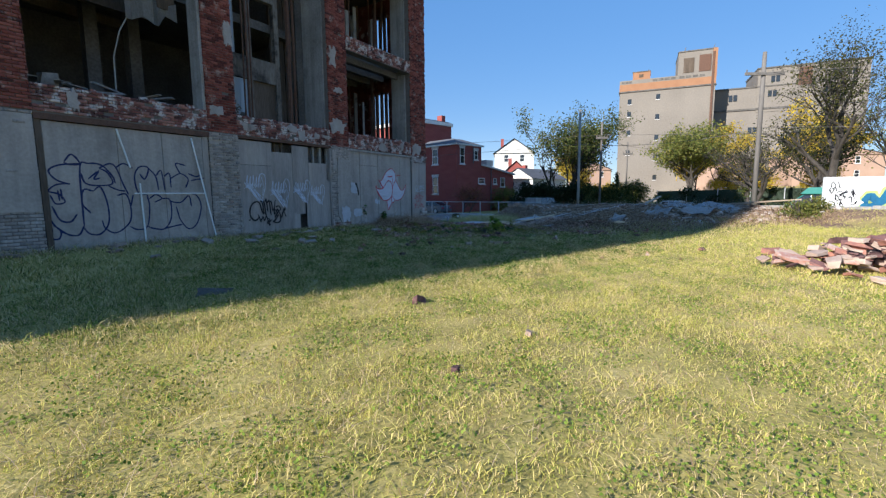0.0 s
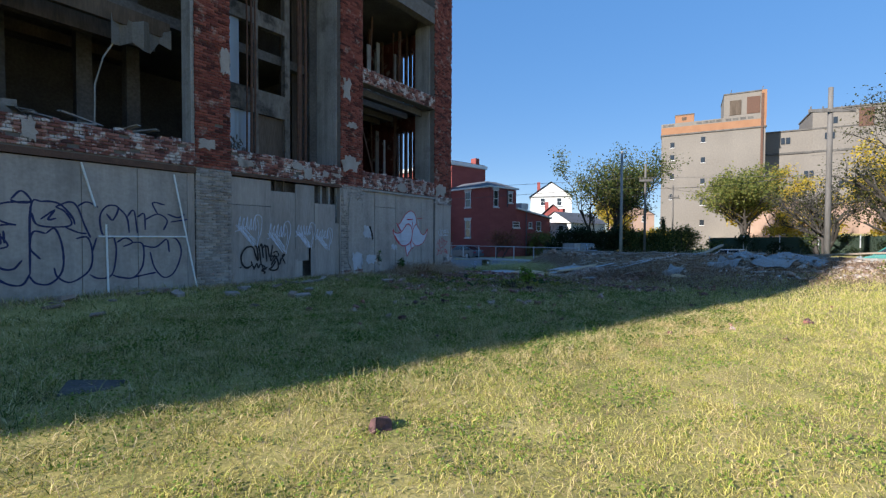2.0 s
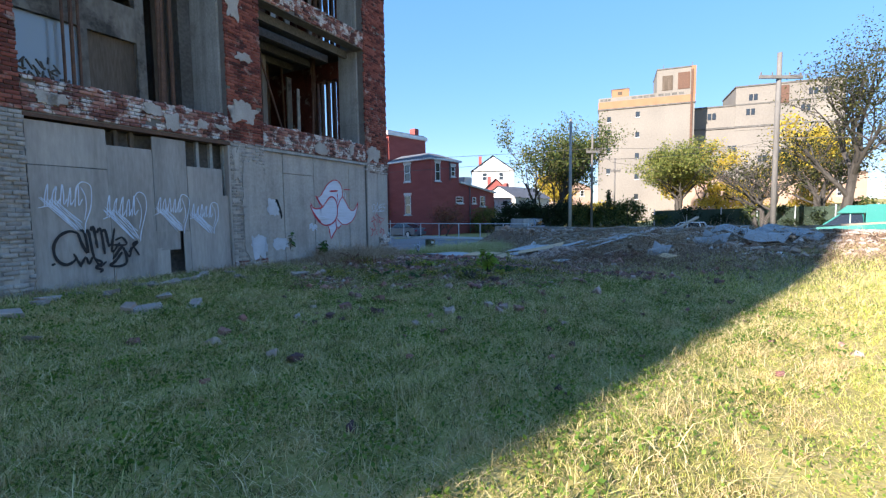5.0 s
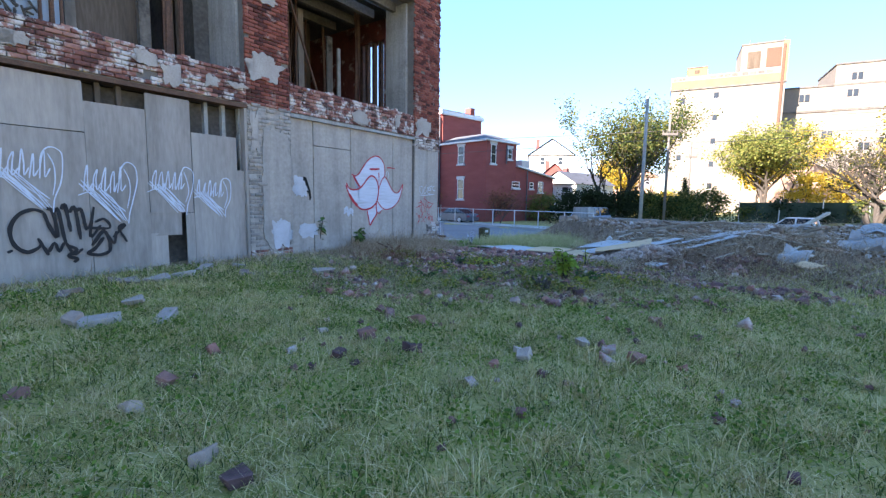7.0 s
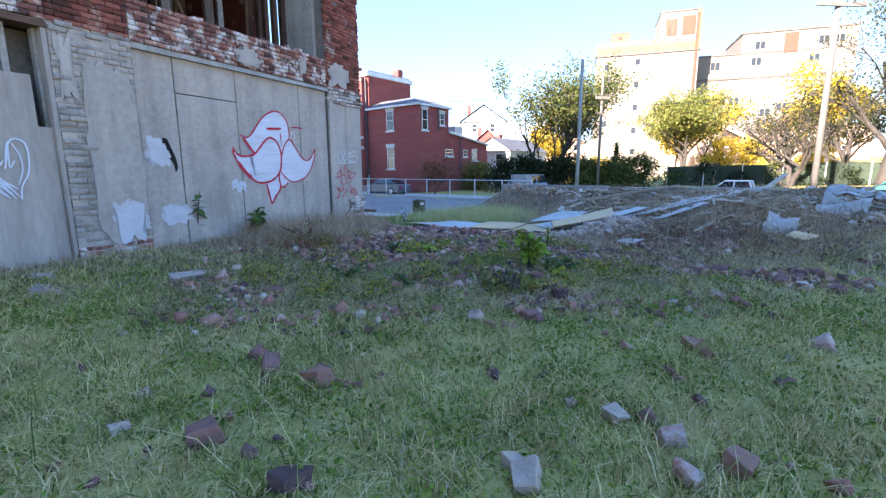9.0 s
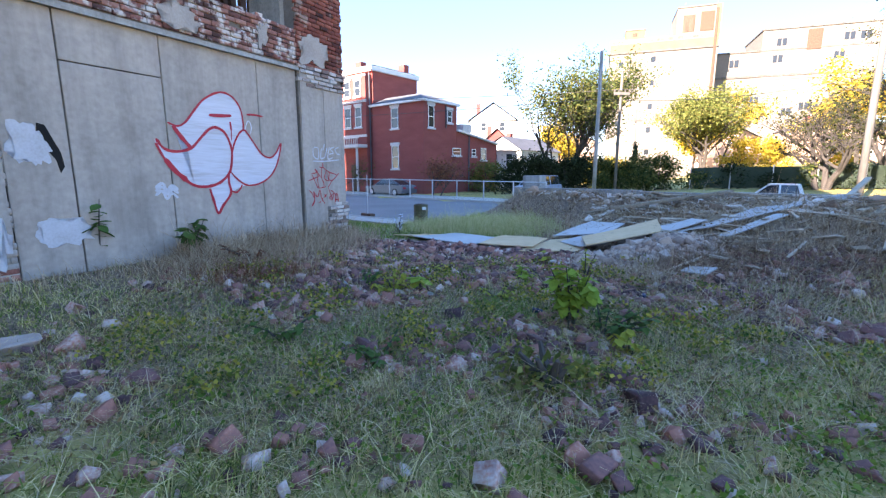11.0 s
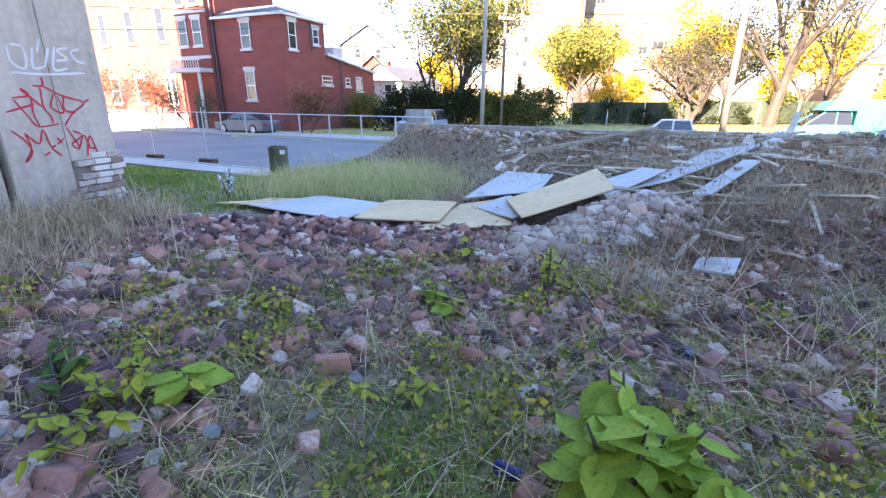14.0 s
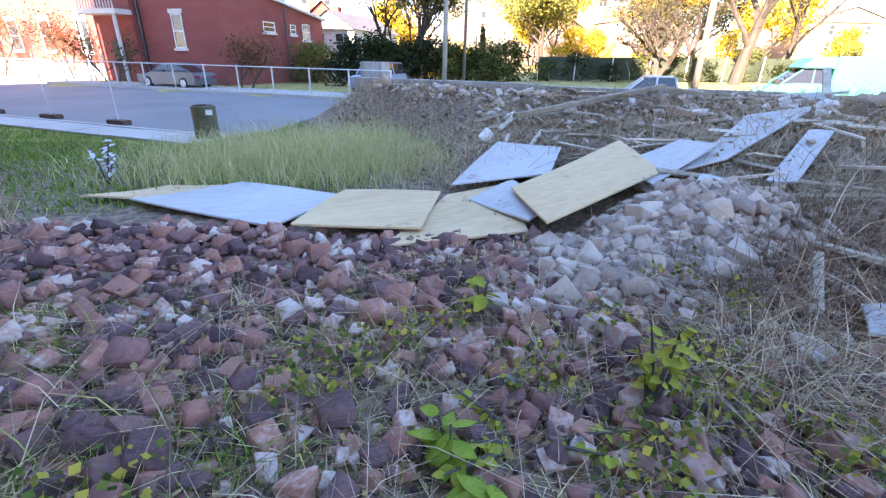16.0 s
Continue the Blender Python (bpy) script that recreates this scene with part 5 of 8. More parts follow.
def build_fences():
    fence = thing("chain_link_fence", STREET, "low chain link fence with pale steel posts", "fence")
    x = -62.0
    posts = []
    while x < -21:
        posts.append(x)
        x += 2.35
    for i, x in enumerate(posts):
        bm = bmesh.new()
        tube(bm, ((x, 35.75, ROAD_Z), (x, 35.75, ROAD_Z + 1.5)), 0.045, 8)
        part("post", bm, DULL_METAL, fence)
        if i:
            bm = bmesh.new()
            tube(bm, ((posts[i - 1], 35.75, ROAD_Z + 1.45), (x, 35.75, ROAD_Z + 1.45)), 0.032, 6)
            part("rail", bm, DULL_METAL, fence)
            bm = bmesh.new()
            a, n = posts[i - 1], 7
            for k in range(-6, n):
                for s in (1, -1):
                    u0, u1 = k / n, (k + 6) / n
                    c0, c1 = max(u0, 0), min(u1, 1)
                    z = lambda u: (u - u0) / (u1 - u0) if s > 0 else 1 - (u - u0) / (u1 - u0)
                    if c1 > c0:
                        tube(bm, ((a + 2.35 * c0, 35.75, ROAD_Z + 0.08 + 1.34 * z(c0)), (a + 2.35 * c1, 35.75, ROAD_Z + 0.08 + 1.34 * z(c1))), 0.0035, 3, cap=False)
            part("mesh", bm, DARK_GREY, fence)
    temp = thing("temporary_fence", STREET, "thin steel site fence standing in dark block feet", "fence")
    for x in (-38.2, -35.0, -31.5, -28.6, -25.6):
        block("foot", (x - 0.35, 24.2, ROAD_Z), (x + 0.35, 24.5, ROAD_Z + 0.14), RUST, temp, "dark fence foot", bevel=0.02)
        bm = bmesh.new()
        tube(bm, ((x, 24.35, ROAD_Z + 0.1), (x, 24.35, ROAD_Z + 1.95)), 0.018, 6)
        part("post", bm, DULL_METAL, temp)
    # green screened fence round the field, right of the crossing street
    screen = material("green_fence_screen", [(0.05, 0.075, 0.05), (0.09, 0.12, 0.085)], scale=2, fine=30, bump=0.1)
    f = thing("field_fence", pose(0, 0, 0), "chain link fence with dull green screening round a field", "fence")
    a, b = Vector((24.0, 50.0, 0)), Vector((60, 32.0, 0))
    n = 14
    for i in range(n + 1):
        p = a.lerp(b, i / n)
        g = float(ground_z(p.x, p.y))
        bm = bmesh.new()
        tube(bm, ((p.x, p.y, g), (p.x, p.y, g + 1.9)), 0.05, 6)
        part("post", bm, DULL_METAL, f)
        if i < n:
            q = a.lerp(b, (i + 1) / n)
            g2 = float(ground_z(q.x, q.y))
            bm = bmesh.new()
            bm.faces.new([bm.verts.new(v) for v in ((p.x, p.y, g + 0.1), (q.x, q.y, g2 + 0.1), (q.x, q.y, g2 + 1.75), (p.x, p.y, g + 1.75))])
            bmesh.ops.solidify(bm, geom=list(bm.faces), thickness=0.02)
            part("screen", bm, screen, f)


CAR_GLASS = glass("car_glass", (0.02, 0.024, 0.03))
TYRE = material("tyre_rubber", [(0.015, 0.015, 0.016), (0.03, 0.03, 0.032)], scale=6, bump=0.1)


def paint(name, c):
    m = material(name, [tuple(v * 0.85 for v in c), c], scale=2, fine=12, bump=0.0, rough=0.3, spec=0.6)
    return m


def vehicle(name, m, label, length, width, body_line, cabin_line, mat, wheel_r=0.33, wheels=(0.19, 0.8), category="car"):
    """A car from its side outline: body_line and cabin_line are (share of length, height) pairs, lofted with narrower shoulders."""
    car = thing(name, m, label, category)

    def hull(outline, w0, w1, z_lo, z_hi, inset=0.0):
        bm = bmesh.new()
        rows = []
        for side in (-1, 1):
            rows.append([bm.verts.new((x * length, side * ((w0 + (w1 - w0) * min(1, max(0, (z - z_lo) / (z_hi - z_lo)))) / 2 - inset), z)) for x, z in outline])
        n = len(outline)
        for i in range(n):
            j = (i + 1) % n
            bm.faces.new((rows[0][i], rows[0][j], rows[1][j], rows[1][i]))
        bm.faces.new(rows[0])
        bm.faces.new(rows[1][::-1])
        return bm

    top = max(z for _, z in cabin_line)
    base = min(z for _, z in cabin_line)
    body = part("body", hull(body_line, width, width * 0.94, 0.3, base), mat, car, bevel=0.03)
    part("cabin", hull(cabin_line, width * 0.92, width * 0.74, base, top), CAR_GLASS, car, "dark car windows", bevel=0.02)
    roof = [(x, z) for x, z in cabin_line if z > top - 0.12]
    bm = bmesh.new()
    box(bm, (min(x for x, _ in roof) * length, -width * 0.375, top - 0.03), (max(x for x, _ in roof) * length, width * 0.375, top + 0.02))
    part("roof", bm, mat, car, bevel=0.015)
    # pillars
    for s in (-1, 1):
        for (x0, z0), (x1, z1) in zip(cabin_line, cabin_line[1:] + cabin_line[:1]):
            if abs(z1 - z0) > 0.2:
                bm = bmesh.new()
                tube(bm, ((x0 * length, s * width * 0.455 if z0 == base else s * width * 0.37, z0), (x1 * length, s * width * 0.455 if z1 == base else s * width * 0.37, z1)), 0.04, 6)
                part("pillar", bm, mat, car)
        mid = sum(x for x, _ in roof) / len(roof) * length
        bm = bmesh.new()
        tube(bm, ((mid, s * width * 0.462, base), (mid, s * width * 0.372, top)), 0.035, 6)
        part("pillar", bm, mat, car)
        for fx in wheels:
            bm = bmesh.new()
            tube(bm, ((fx * length, s * (width / 2 - 0.2), wheel_r), (fx * length, s * (width / 2 + 0.015), wheel_r)), wheel_r, 20)
            w = part("wheel", bm, TYRE, car, "black tyre", bevel=0.02)
            bm = bmesh.new()
            tube(bm, ((fx * length, s * (width / 2), wheel_r), (fx * length, s * (width / 2 + 0.025), wheel_r)), wheel_r * 0.66, 16)
            part("rim", bm, DULL_METAL, w, "silver rim")
        for x, mat2, nm in ((0.012, WINDOW_PALE, "headlight"), (0.988, SPRAY_RED, "tail_light")):
            bm = bmesh.new()
            box(bm, (x * length - 0.06, s * width * 0.36 - 0.16, base - 0.28), (x * length + 0.06, s * width * 0.36 + 0.16, base - 0.12))
            part(nm, bm, mat2, car)
    return car


def build_vehicles():
    sedan = [(0.02, 0.3), (0.0, 0.5), (0.02, 0.68), (0.12, 0.8), (0.3, 0.92), (0.85, 0.95), (0.97, 0.92), (1.0, 0.7), (0.99, 0.35), (0.97, 0.25), (0.04, 0.22)]
    cab = [(0.26, 0.9), (0.42, 1.36), (0.52, 1.43), (0.66, 1.41), (0.9, 0.93)]
    # the side of each car follows the kerb; fronts point along -x
    z = YARD - 0.05
    vehicle("sedan_car", STREET @ pose(-39.9, 37.2, z - 0.02), "dark grey four-door saloon parked by the fence", 4.7, 1.8, sedan, cab, paint("dark_grey_car_paint", (0.12, 0.125, 0.145)))
    suv = [(0.02, 0.35), (0.0, 0.6), (0.02, 0.9), (0.25, 1.02), (0.97, 1.05), (1.0, 0.8), (0.98, 0.4), (0.95, 0.28), (0.05, 0.28)]
    suvcab = [(0.2, 1.0), (0.34, 1.6), (0.5, 1.68), (0.9, 1.62), (0.98, 1.03)]
    vehicle("suv_car", STREET @ pose(-25.3, 40.6, YARD, 0, 0, 90) @ pose(-2, 0, 0), "grey blue sport utility car parked by the hedge", 4.5, 1.85, suv, suvcab, paint("grey_blue_car_paint", (0.26, 0.31, 0.4)))
    pick = [(0.0, 0.4), (0.0, 0.9), (0.03, 1.02), (0.26, 1.08), (0.97, 1.08), (1.0, 1.0), (1.0, 0.45), (0.95, 0.35), (0.04, 0.35)]
    pickcab = [(0.24, 1.06), (0.36, 1.6), (0.42, 1.66), (0.56, 1.66), (0.6, 1.06)]
    vehicle("pickup_truck", STREET @ pose(-12.6, 34.1, ROAD_Z - 0.02) @ Matrix.Scale(0.98, 4), "white pickup truck parked in the street", 5.3, 1.9, pick, pickcab, paint("white_car_paint", (0.72, 0.72, 0.72)), wheel_r=0.38, category="truck")
    teal = paint("teal_van_paint", (0.02, 0.2, 0.165))
    van = vehicle("panel_van", STREET @ pose(-5.2, 41.6, ROAD_Z - 0.02) @ Matrix.Scale(0.93, 4), "teal panel van with a long box body", 8.6, 2.2, [(0.0, 0.4), (0.0, 0.95), (0.05, 1.3), (0.12, 1.45), (0.2, 1.5), (1.0, 1.5), (1.0, 0.4)], [(0.1, 1.42), (0.2, 2.15), (0.24, 2.2), (0.32, 2.2), (0.33, 1.45)], teal, wheel_r=0.4, category="van")
    bm = bmesh.new()
    vs = box(bm, (2.9, -1.1, 0.6), (8.6, 1.1, 2.75))
    part("box_body", bm, teal, van, "teal box body", bevel=0.04)
    bm = bmesh.new()
    vs = box(bm, (1.5, -1.05, 2.2), (2.95, 1.05, 2.7))
    vs[4].co.x += 0.5
    vs[7].co.x += 0.5
    part("roof_fairing", bm, teal, van, bevel=0.03)


def build_graffiti_wall():
    """White painted wall with blue and green letters, at the lot's far edge."""
    wall = thing("graffiti_wall", pose(17.5, 20.5, 0, 0, 0, -14), "white painted block wall with blue green graffiti", "wall")
    for i in range(5):
        block("wall_section", (i * 2.4, 0, -0.2), (i * 2.4 + 2.395, 0.22, 2.18), TRIM_WHITE, wall, bevel=0.01)
    green = material("lime_spray_paint", [(0.35, 0.5, 0.12), (0.5, 0.62, 0.25)], scale=4, bump=0)
    blue = material("petrol_spray_paint", [(0.015, 0.1, 0.2), (0.03, 0.17, 0.3)], scale=4, bump=0)
    tag = thing("graffiti", pose(17.5, 20.5, 0, 0, 0, -14), "blue and lime bubble graffiti on a white wall", "graffiti")
    rng = random.Random(8)
    for mat, w, d in ((green, 0.62, -0.004), (blue, 0.36, -0.012)):
        spray(tag, mat, w, d, (1.5, 1.05), (1.75, 1.3), (2.0, 1.0), (1.7, 0.75), (1.5, 1.0))
        spray(tag, mat, w, d - 0.003, (2.1, 0.9), (2.5, 1.6), (3.0, 1.85), (3.3, 1.4))
        spray(tag, mat, w, d, (3.4, 1.7), (3.9, 1.5), (4.4, 1.1), (4.8, 1.6))
        spray(tag, mat, w, d - 0.003, (4.6, 0.7), (5.4, 0.9), (6.2, 1.5))
    for i in range(22):
        x, z = rng.uniform(0.2, 1.2), rng.uniform(0.7, 1.8)
        spray(tag, SPRAY_BLACK, 0.045, -0.003, (x, z), (x + rng.uniform(-0.2, 0.2), z + rng.uniform(0, 0.3)), (x + rng.uniform(-0.25, 0.25), z + rng.uniform(-0.2, 0.3)))


build_house()
build_tower()
build_poles()
build_fences()
build_vehicles()
build_graffiti_wall()
CREAM = material("cream_siding", [(0.62, 0.6, 0.55), (0.74, 0.72, 0.68)], scale=1, fine=12, stretch=(1, 1, 4), bump=0.1)
simple_house("gabled_house", pose(10.2, 88, -0.5, 0, 0, -8), 7.5, 14, 10.0, 2.8, CREAM, ROOF_DARK, "tall cream sided house with a steep gable")
simple_house("gabled_house", pose(10.6, 76, -0.5, 0, 0, -8), 3.6, 8, 5.8, 1.9, HOUSE_BRICK, ROOF_DARK, "small red brick house with a gable")
simple_house("gabled_house", pose(9.0, 66, -0.5, 0, 0, -43.95), 5, 9, 4.2, 1.6, CREAM, ROOF_DARK, "low cream house with a grey roof")
BRICK_FAR = material("tan_brick", [(0.38, 0.25, 0.18), (0.48, 0.33, 0.25)], scale=0.6, fine=10, bump=0.1)
for x, y, w, h, a in ((78, 62, 14, 5.5, -20), (95, 50, 18, 4.5, -25), (70, 90, 16, 6, -10), (118, 40, 22, 6, -40), (58, 96, 9, 6.5, 0), (34, 112, 8, 8, 0), (-60, 96, 14, 9, 20), (-30, 98, 12, 8, 10), (-8, 104, 12, 9, 0)):
    simple_house("gabled_house", pose(x, y, float(ground_z(x, y)), 0, 0, a), w, 9, h, 2.0, BRICK_FAR, ROOF_DARK, "distant tan brick building with a low roof")
# Loose things on the lot
PLY_TAN = material("weathered_plywood_tan", [(0.46, 0.3, 0.165), (0.6, 0.41, 0.24), (0.7, 0.5, 0.31)], scale=1.4, fine=20, stretch=(0.3, 1, 1), bump=0.2, spread=0.5, stain=(0.25, 0.2, 0.14), stain_scale=2.0, stain_at=0.62)
PLY_GREY = material("weathered_plywood_grey", [(0.33, 0.32, 0.31), (0.43, 0.42, 0.415), (0.52, 0.515, 0.51)], scale=1.4, fine=20, stretch=(0.3, 1, 1), bump=0.2, spread=0.5, stain=(0.26, 0.24, 0.22), stain_scale=1.6, stain_at=0.62)
PLANK = material("scrap_timber", [(0.22, 0.165, 0.115), (0.4, 0.32, 0.24), (0.58, 0.5, 0.41)], scale=3, fine=30, island=0.6, per_object=0.6, bump=0.3)
TARP = material("pale_sheeting", [(0.2, 0.195, 0.19), (0.31, 0.305, 0.3), (0.42, 0.42, 0.415)], scale=2, fine=14, bump=0.2, rough=0.6)
STONE = material("purple_brown_brick_rubble", [(0.06, 0.032, 0.034), (0.14, 0.07, 0.07), (0.25, 0.11, 0.095), (0.38, 0.155, 0.11), (0.52, 0.42, 0.37)], scale=3, fine=45, island=0.75, bump=0.6, spread=0.8)
STONE_OBJ = material("loose_brick", [(0.09, 0.05, 0.05), (0.17, 0.09, 0.085), (0.28, 0.135, 0.11), (0.4, 0.18, 0.125), (0.43, 0.36, 0.33)], scale=3, fine=45, per_object=0.8, bump=0.6, spread=0.8)
PALE_OBJ = material("mortar_crusted_brick", [(0.2, 0.14, 0.12), (0.34, 0.265, 0.23), (0.47, 0.39, 0.345)], scale=3, fine=40, per_object=0.6, bump=0.6, spread=0.7)
STONE_PALE = material("pale_mortar_rubble", [(0.2, 0.13, 0.105), (0.37, 0.265, 0.21), (0.52, 0.4, 0.325)], scale=3, fine=40, island=0.6, bump=0.6, spread=0.7)


def sheet(label, mat, corners, lift=0.05, thick=0.018, warp=0.025):
    """A warped board laid over the ground between four corners."""
    n = 6
    c = [Vector((x, y, 0)) for x, y in corners]
    bm = bmesh.new()
    top = []
    zc = [float(ground_z(p.x, p.y)) + lift + random.uniform(0, 0.04) for p in c]
    for i in range(n + 1):
        row = []
        for j in range(n + 1):
            u, v = i / n, j / n
            p = c[0] * (1 - u) * (1 - v) + c[1] * u * (1 - v) + c[2] * u * v + c[3] * (1 - u) * v
            z = zc[0] * (1 - u) * (1 - v) + zc[1] * u * (1 - v) + zc[2] * u * v + zc[3] * (1 - u) * v
            row.append(bm.verts.new((p.x, p.y, z + warp * math.sin(3 * u + zc[0] * 40) * math.sin(2 * v + 1) + (warp - 0.025) * math.sin(7 * u - 4 * v))))
        top.append(row)
    for i in range(n):
        for j in range(n):
            bm.faces.new((top[i][j], top[i + 1][j], top[i + 1][j + 1], top[i][j + 1]))
    bmesh.ops.recalc_face_normals(bm, faces=bm.faces)
    r = bmesh.ops.extrude_face_region(bm, geom=list(bm.faces))
    for v in [g for g in r["geom"] if isinstance(g, bmesh.types.BMVert)]:
        v.co.z -= thick
    ob = new("plywood_sheet", finish(bm, "plywood_sheet", mat))
    tagged(ob, label, "board", "boards laid across the rubble")


def build_boards():
    sheet("thin tan plywood strip lying at the grass edge", PLY_TAN, ((0.14, 23.96), (0.88, 24.22), (1.57, 23.9), (0.69, 23.65)), 0.06)
    sheet("large grey weathered plywood sheet lying on rubble", PLY_GREY, ((0.6, 23.65), (1.6, 23.84), (2.51, 22.99), (1.76, 22.4)), 0.08)
    sheet("tan plywood sheet overlapping its neighbour", PLY_TAN, ((1.9, 22.28), (2.5, 22.95), (3.39, 22.66), (2.84, 21.82)), 0.12)
    sheet("tan weathered plywood sheet under others", PLY_TAN, ((2.47, 21.68), (3.43, 22.61), (4.21, 22.63), (3.68, 21.55)), 0.07)
    sheet("grey plywood piece with a dark slit", PLY_GREY, ((3.57, 22.39), (4.21, 22.63), (4.12, 21.85), (3.73, 21.62)), 0.11)
    sheet("large tan plywood sheet tilted on stones", PLY_TAN, ((3.96, 22.27), (5.79, 22.79), (5.33, 21.74), (3.69, 21.33)), 0.2)
    sheet("grey warped plywood sheet on dead weeds", PLY_GREY, ((3.53, 22.71), (4.9, 24.1), (5.35, 23.3), (4.63, 22.55)), 0.14)
    sheet("pale bent sheet lying over the mound", PLY_GREY, ((5.29, 22.27), (6.29, 22.36), (6.31, 21.91), (5.06, 21.59)), 0.17)
    sheet("long pale bent sheet lying over the mound", PLY_GREY, ((5.6, 21.75), (7.94, 22.71), (8.96, 22.41), (6.18, 21.69)), 0.1)
    sheet("small grey board scrap in dry weeds", PLY_GREY, ((5.0, 21.2), (5.5, 21.45), (5.6, 21.25), (5.15, 21.05)), 0.14)
    sheet("small pale board scrap in dry weeds", PLY_GREY, ((4.35, 19.55), (4.62, 19.72), (4.9, 19.55), (4.6, 19.36)), 0.1)
    sheet("bent pale metal sheet propped on rubble", TARP, ((7.15, 19.3), (7.6, 19.7), (8.05, 19.4), (7.55, 19.05)), 0.14, 0.01, 0.12)
    sheet("pale sheet leaning on broken timber", TARP, ((9.2, 20.3), (10.0, 20.9), (10.6, 20.3), (9.7, 19.7)), 0.18, 0.01, 0.15)
    sheet("pale sheet lying behind the heap", TARP, ((10.6, 19.9), (11.6, 20.6), (12.3, 19.9), (11.2, 19.2)), 0.14, 0.01, 0.12)
    sheet("long grey board lying on the mound", PLY_GREY, ((6.0, 21.15), (7.5, 21.7), (7.6, 21.5), (6.1, 20.95)), 0.12)
    sheet("yellowed cardboard scrap by the sheets", PLY_TAN, ((7.2, 18.8), (7.55, 18.98), (7.8, 18.72), (7.4, 18.6)), 0.1)


def stone_shapes(count, rng):
    """Worn half-bricks and lumps with chamfered, knocked edges: arrays of corners and triangles."""
    shapes = []
    for k in range(count):
        bm = bmesh.new()
        s = (rng.uniform(0.7, 1.15), rng.uniform(0.6, 0.85), rng.uniform(0.4, 0.7))
        box(bm, (-s[0] / 2, -s[1] / 2, -s[2] / 2), (s[0] / 2, s[1] / 2, s[2] / 2), None, 0.14)
        bmesh.ops.bevel(bm, geom=list(bm.edges), offset=rng.uniform(0.025, 0.07), segments=1, affect="EDGES", clamp_overlap=True)
        for v in bm.verts:
            v.co += Vector([rng.uniform(-0.025, 0.025) for _ in range(3)])
        bmesh.ops.triangulate(bm, faces=bm.faces)
        bmesh.ops.recalc_face_normals(bm, faces=bm.faces)
        bm.verts.index_update()
        shapes.append((np.array([v.co[:] for v in bm.verts]), np.array([[v.index for v in f.verts] for f in bm.faces]), bm))
    return shapes


def patch(x, y, scale, seed):
    """Smooth noise from 0 to 1 over the plan."""
    return np.array([noise.noise(Vector((a * scale + seed, b * scale - seed, seed))) for a, b in zip(np.ravel(x), np.ravel(y))]) * 0.5 + 0.5


def rubble_density(x, y):
    """How thickly stones lie: thin on the grass, patches before the mound, a dense band before the boards."""
    p = patch(x, y, 0.75, 3.7)
    d = 0.012 * ramp01(y, 9, 14) + ramp01(p, 0.44, 0.56) * ramp01(y, 15.2, 17.0) * 0.9 + ramp01(y, 18.6, 20.2) * 0.95 + 0.8 * ramp01(x, 2.3, 2.9) * (1 - ramp01(x, 4.4, 5.2)) * ramp01(y, 17.6, 18.4)
    d = d * (1 - ramp01(x, 5.2, 8.5) * 0.8) * ramp01(x, -3.0, -1.0) * (1 - ramp01(y + 0.5 * (x - 2), 22.05, 22.4))
    n = (x + 0.87) * 0.848 - (y - 23.8) * 0.53
    return d * ramp01(n, 0.2, 0.9)


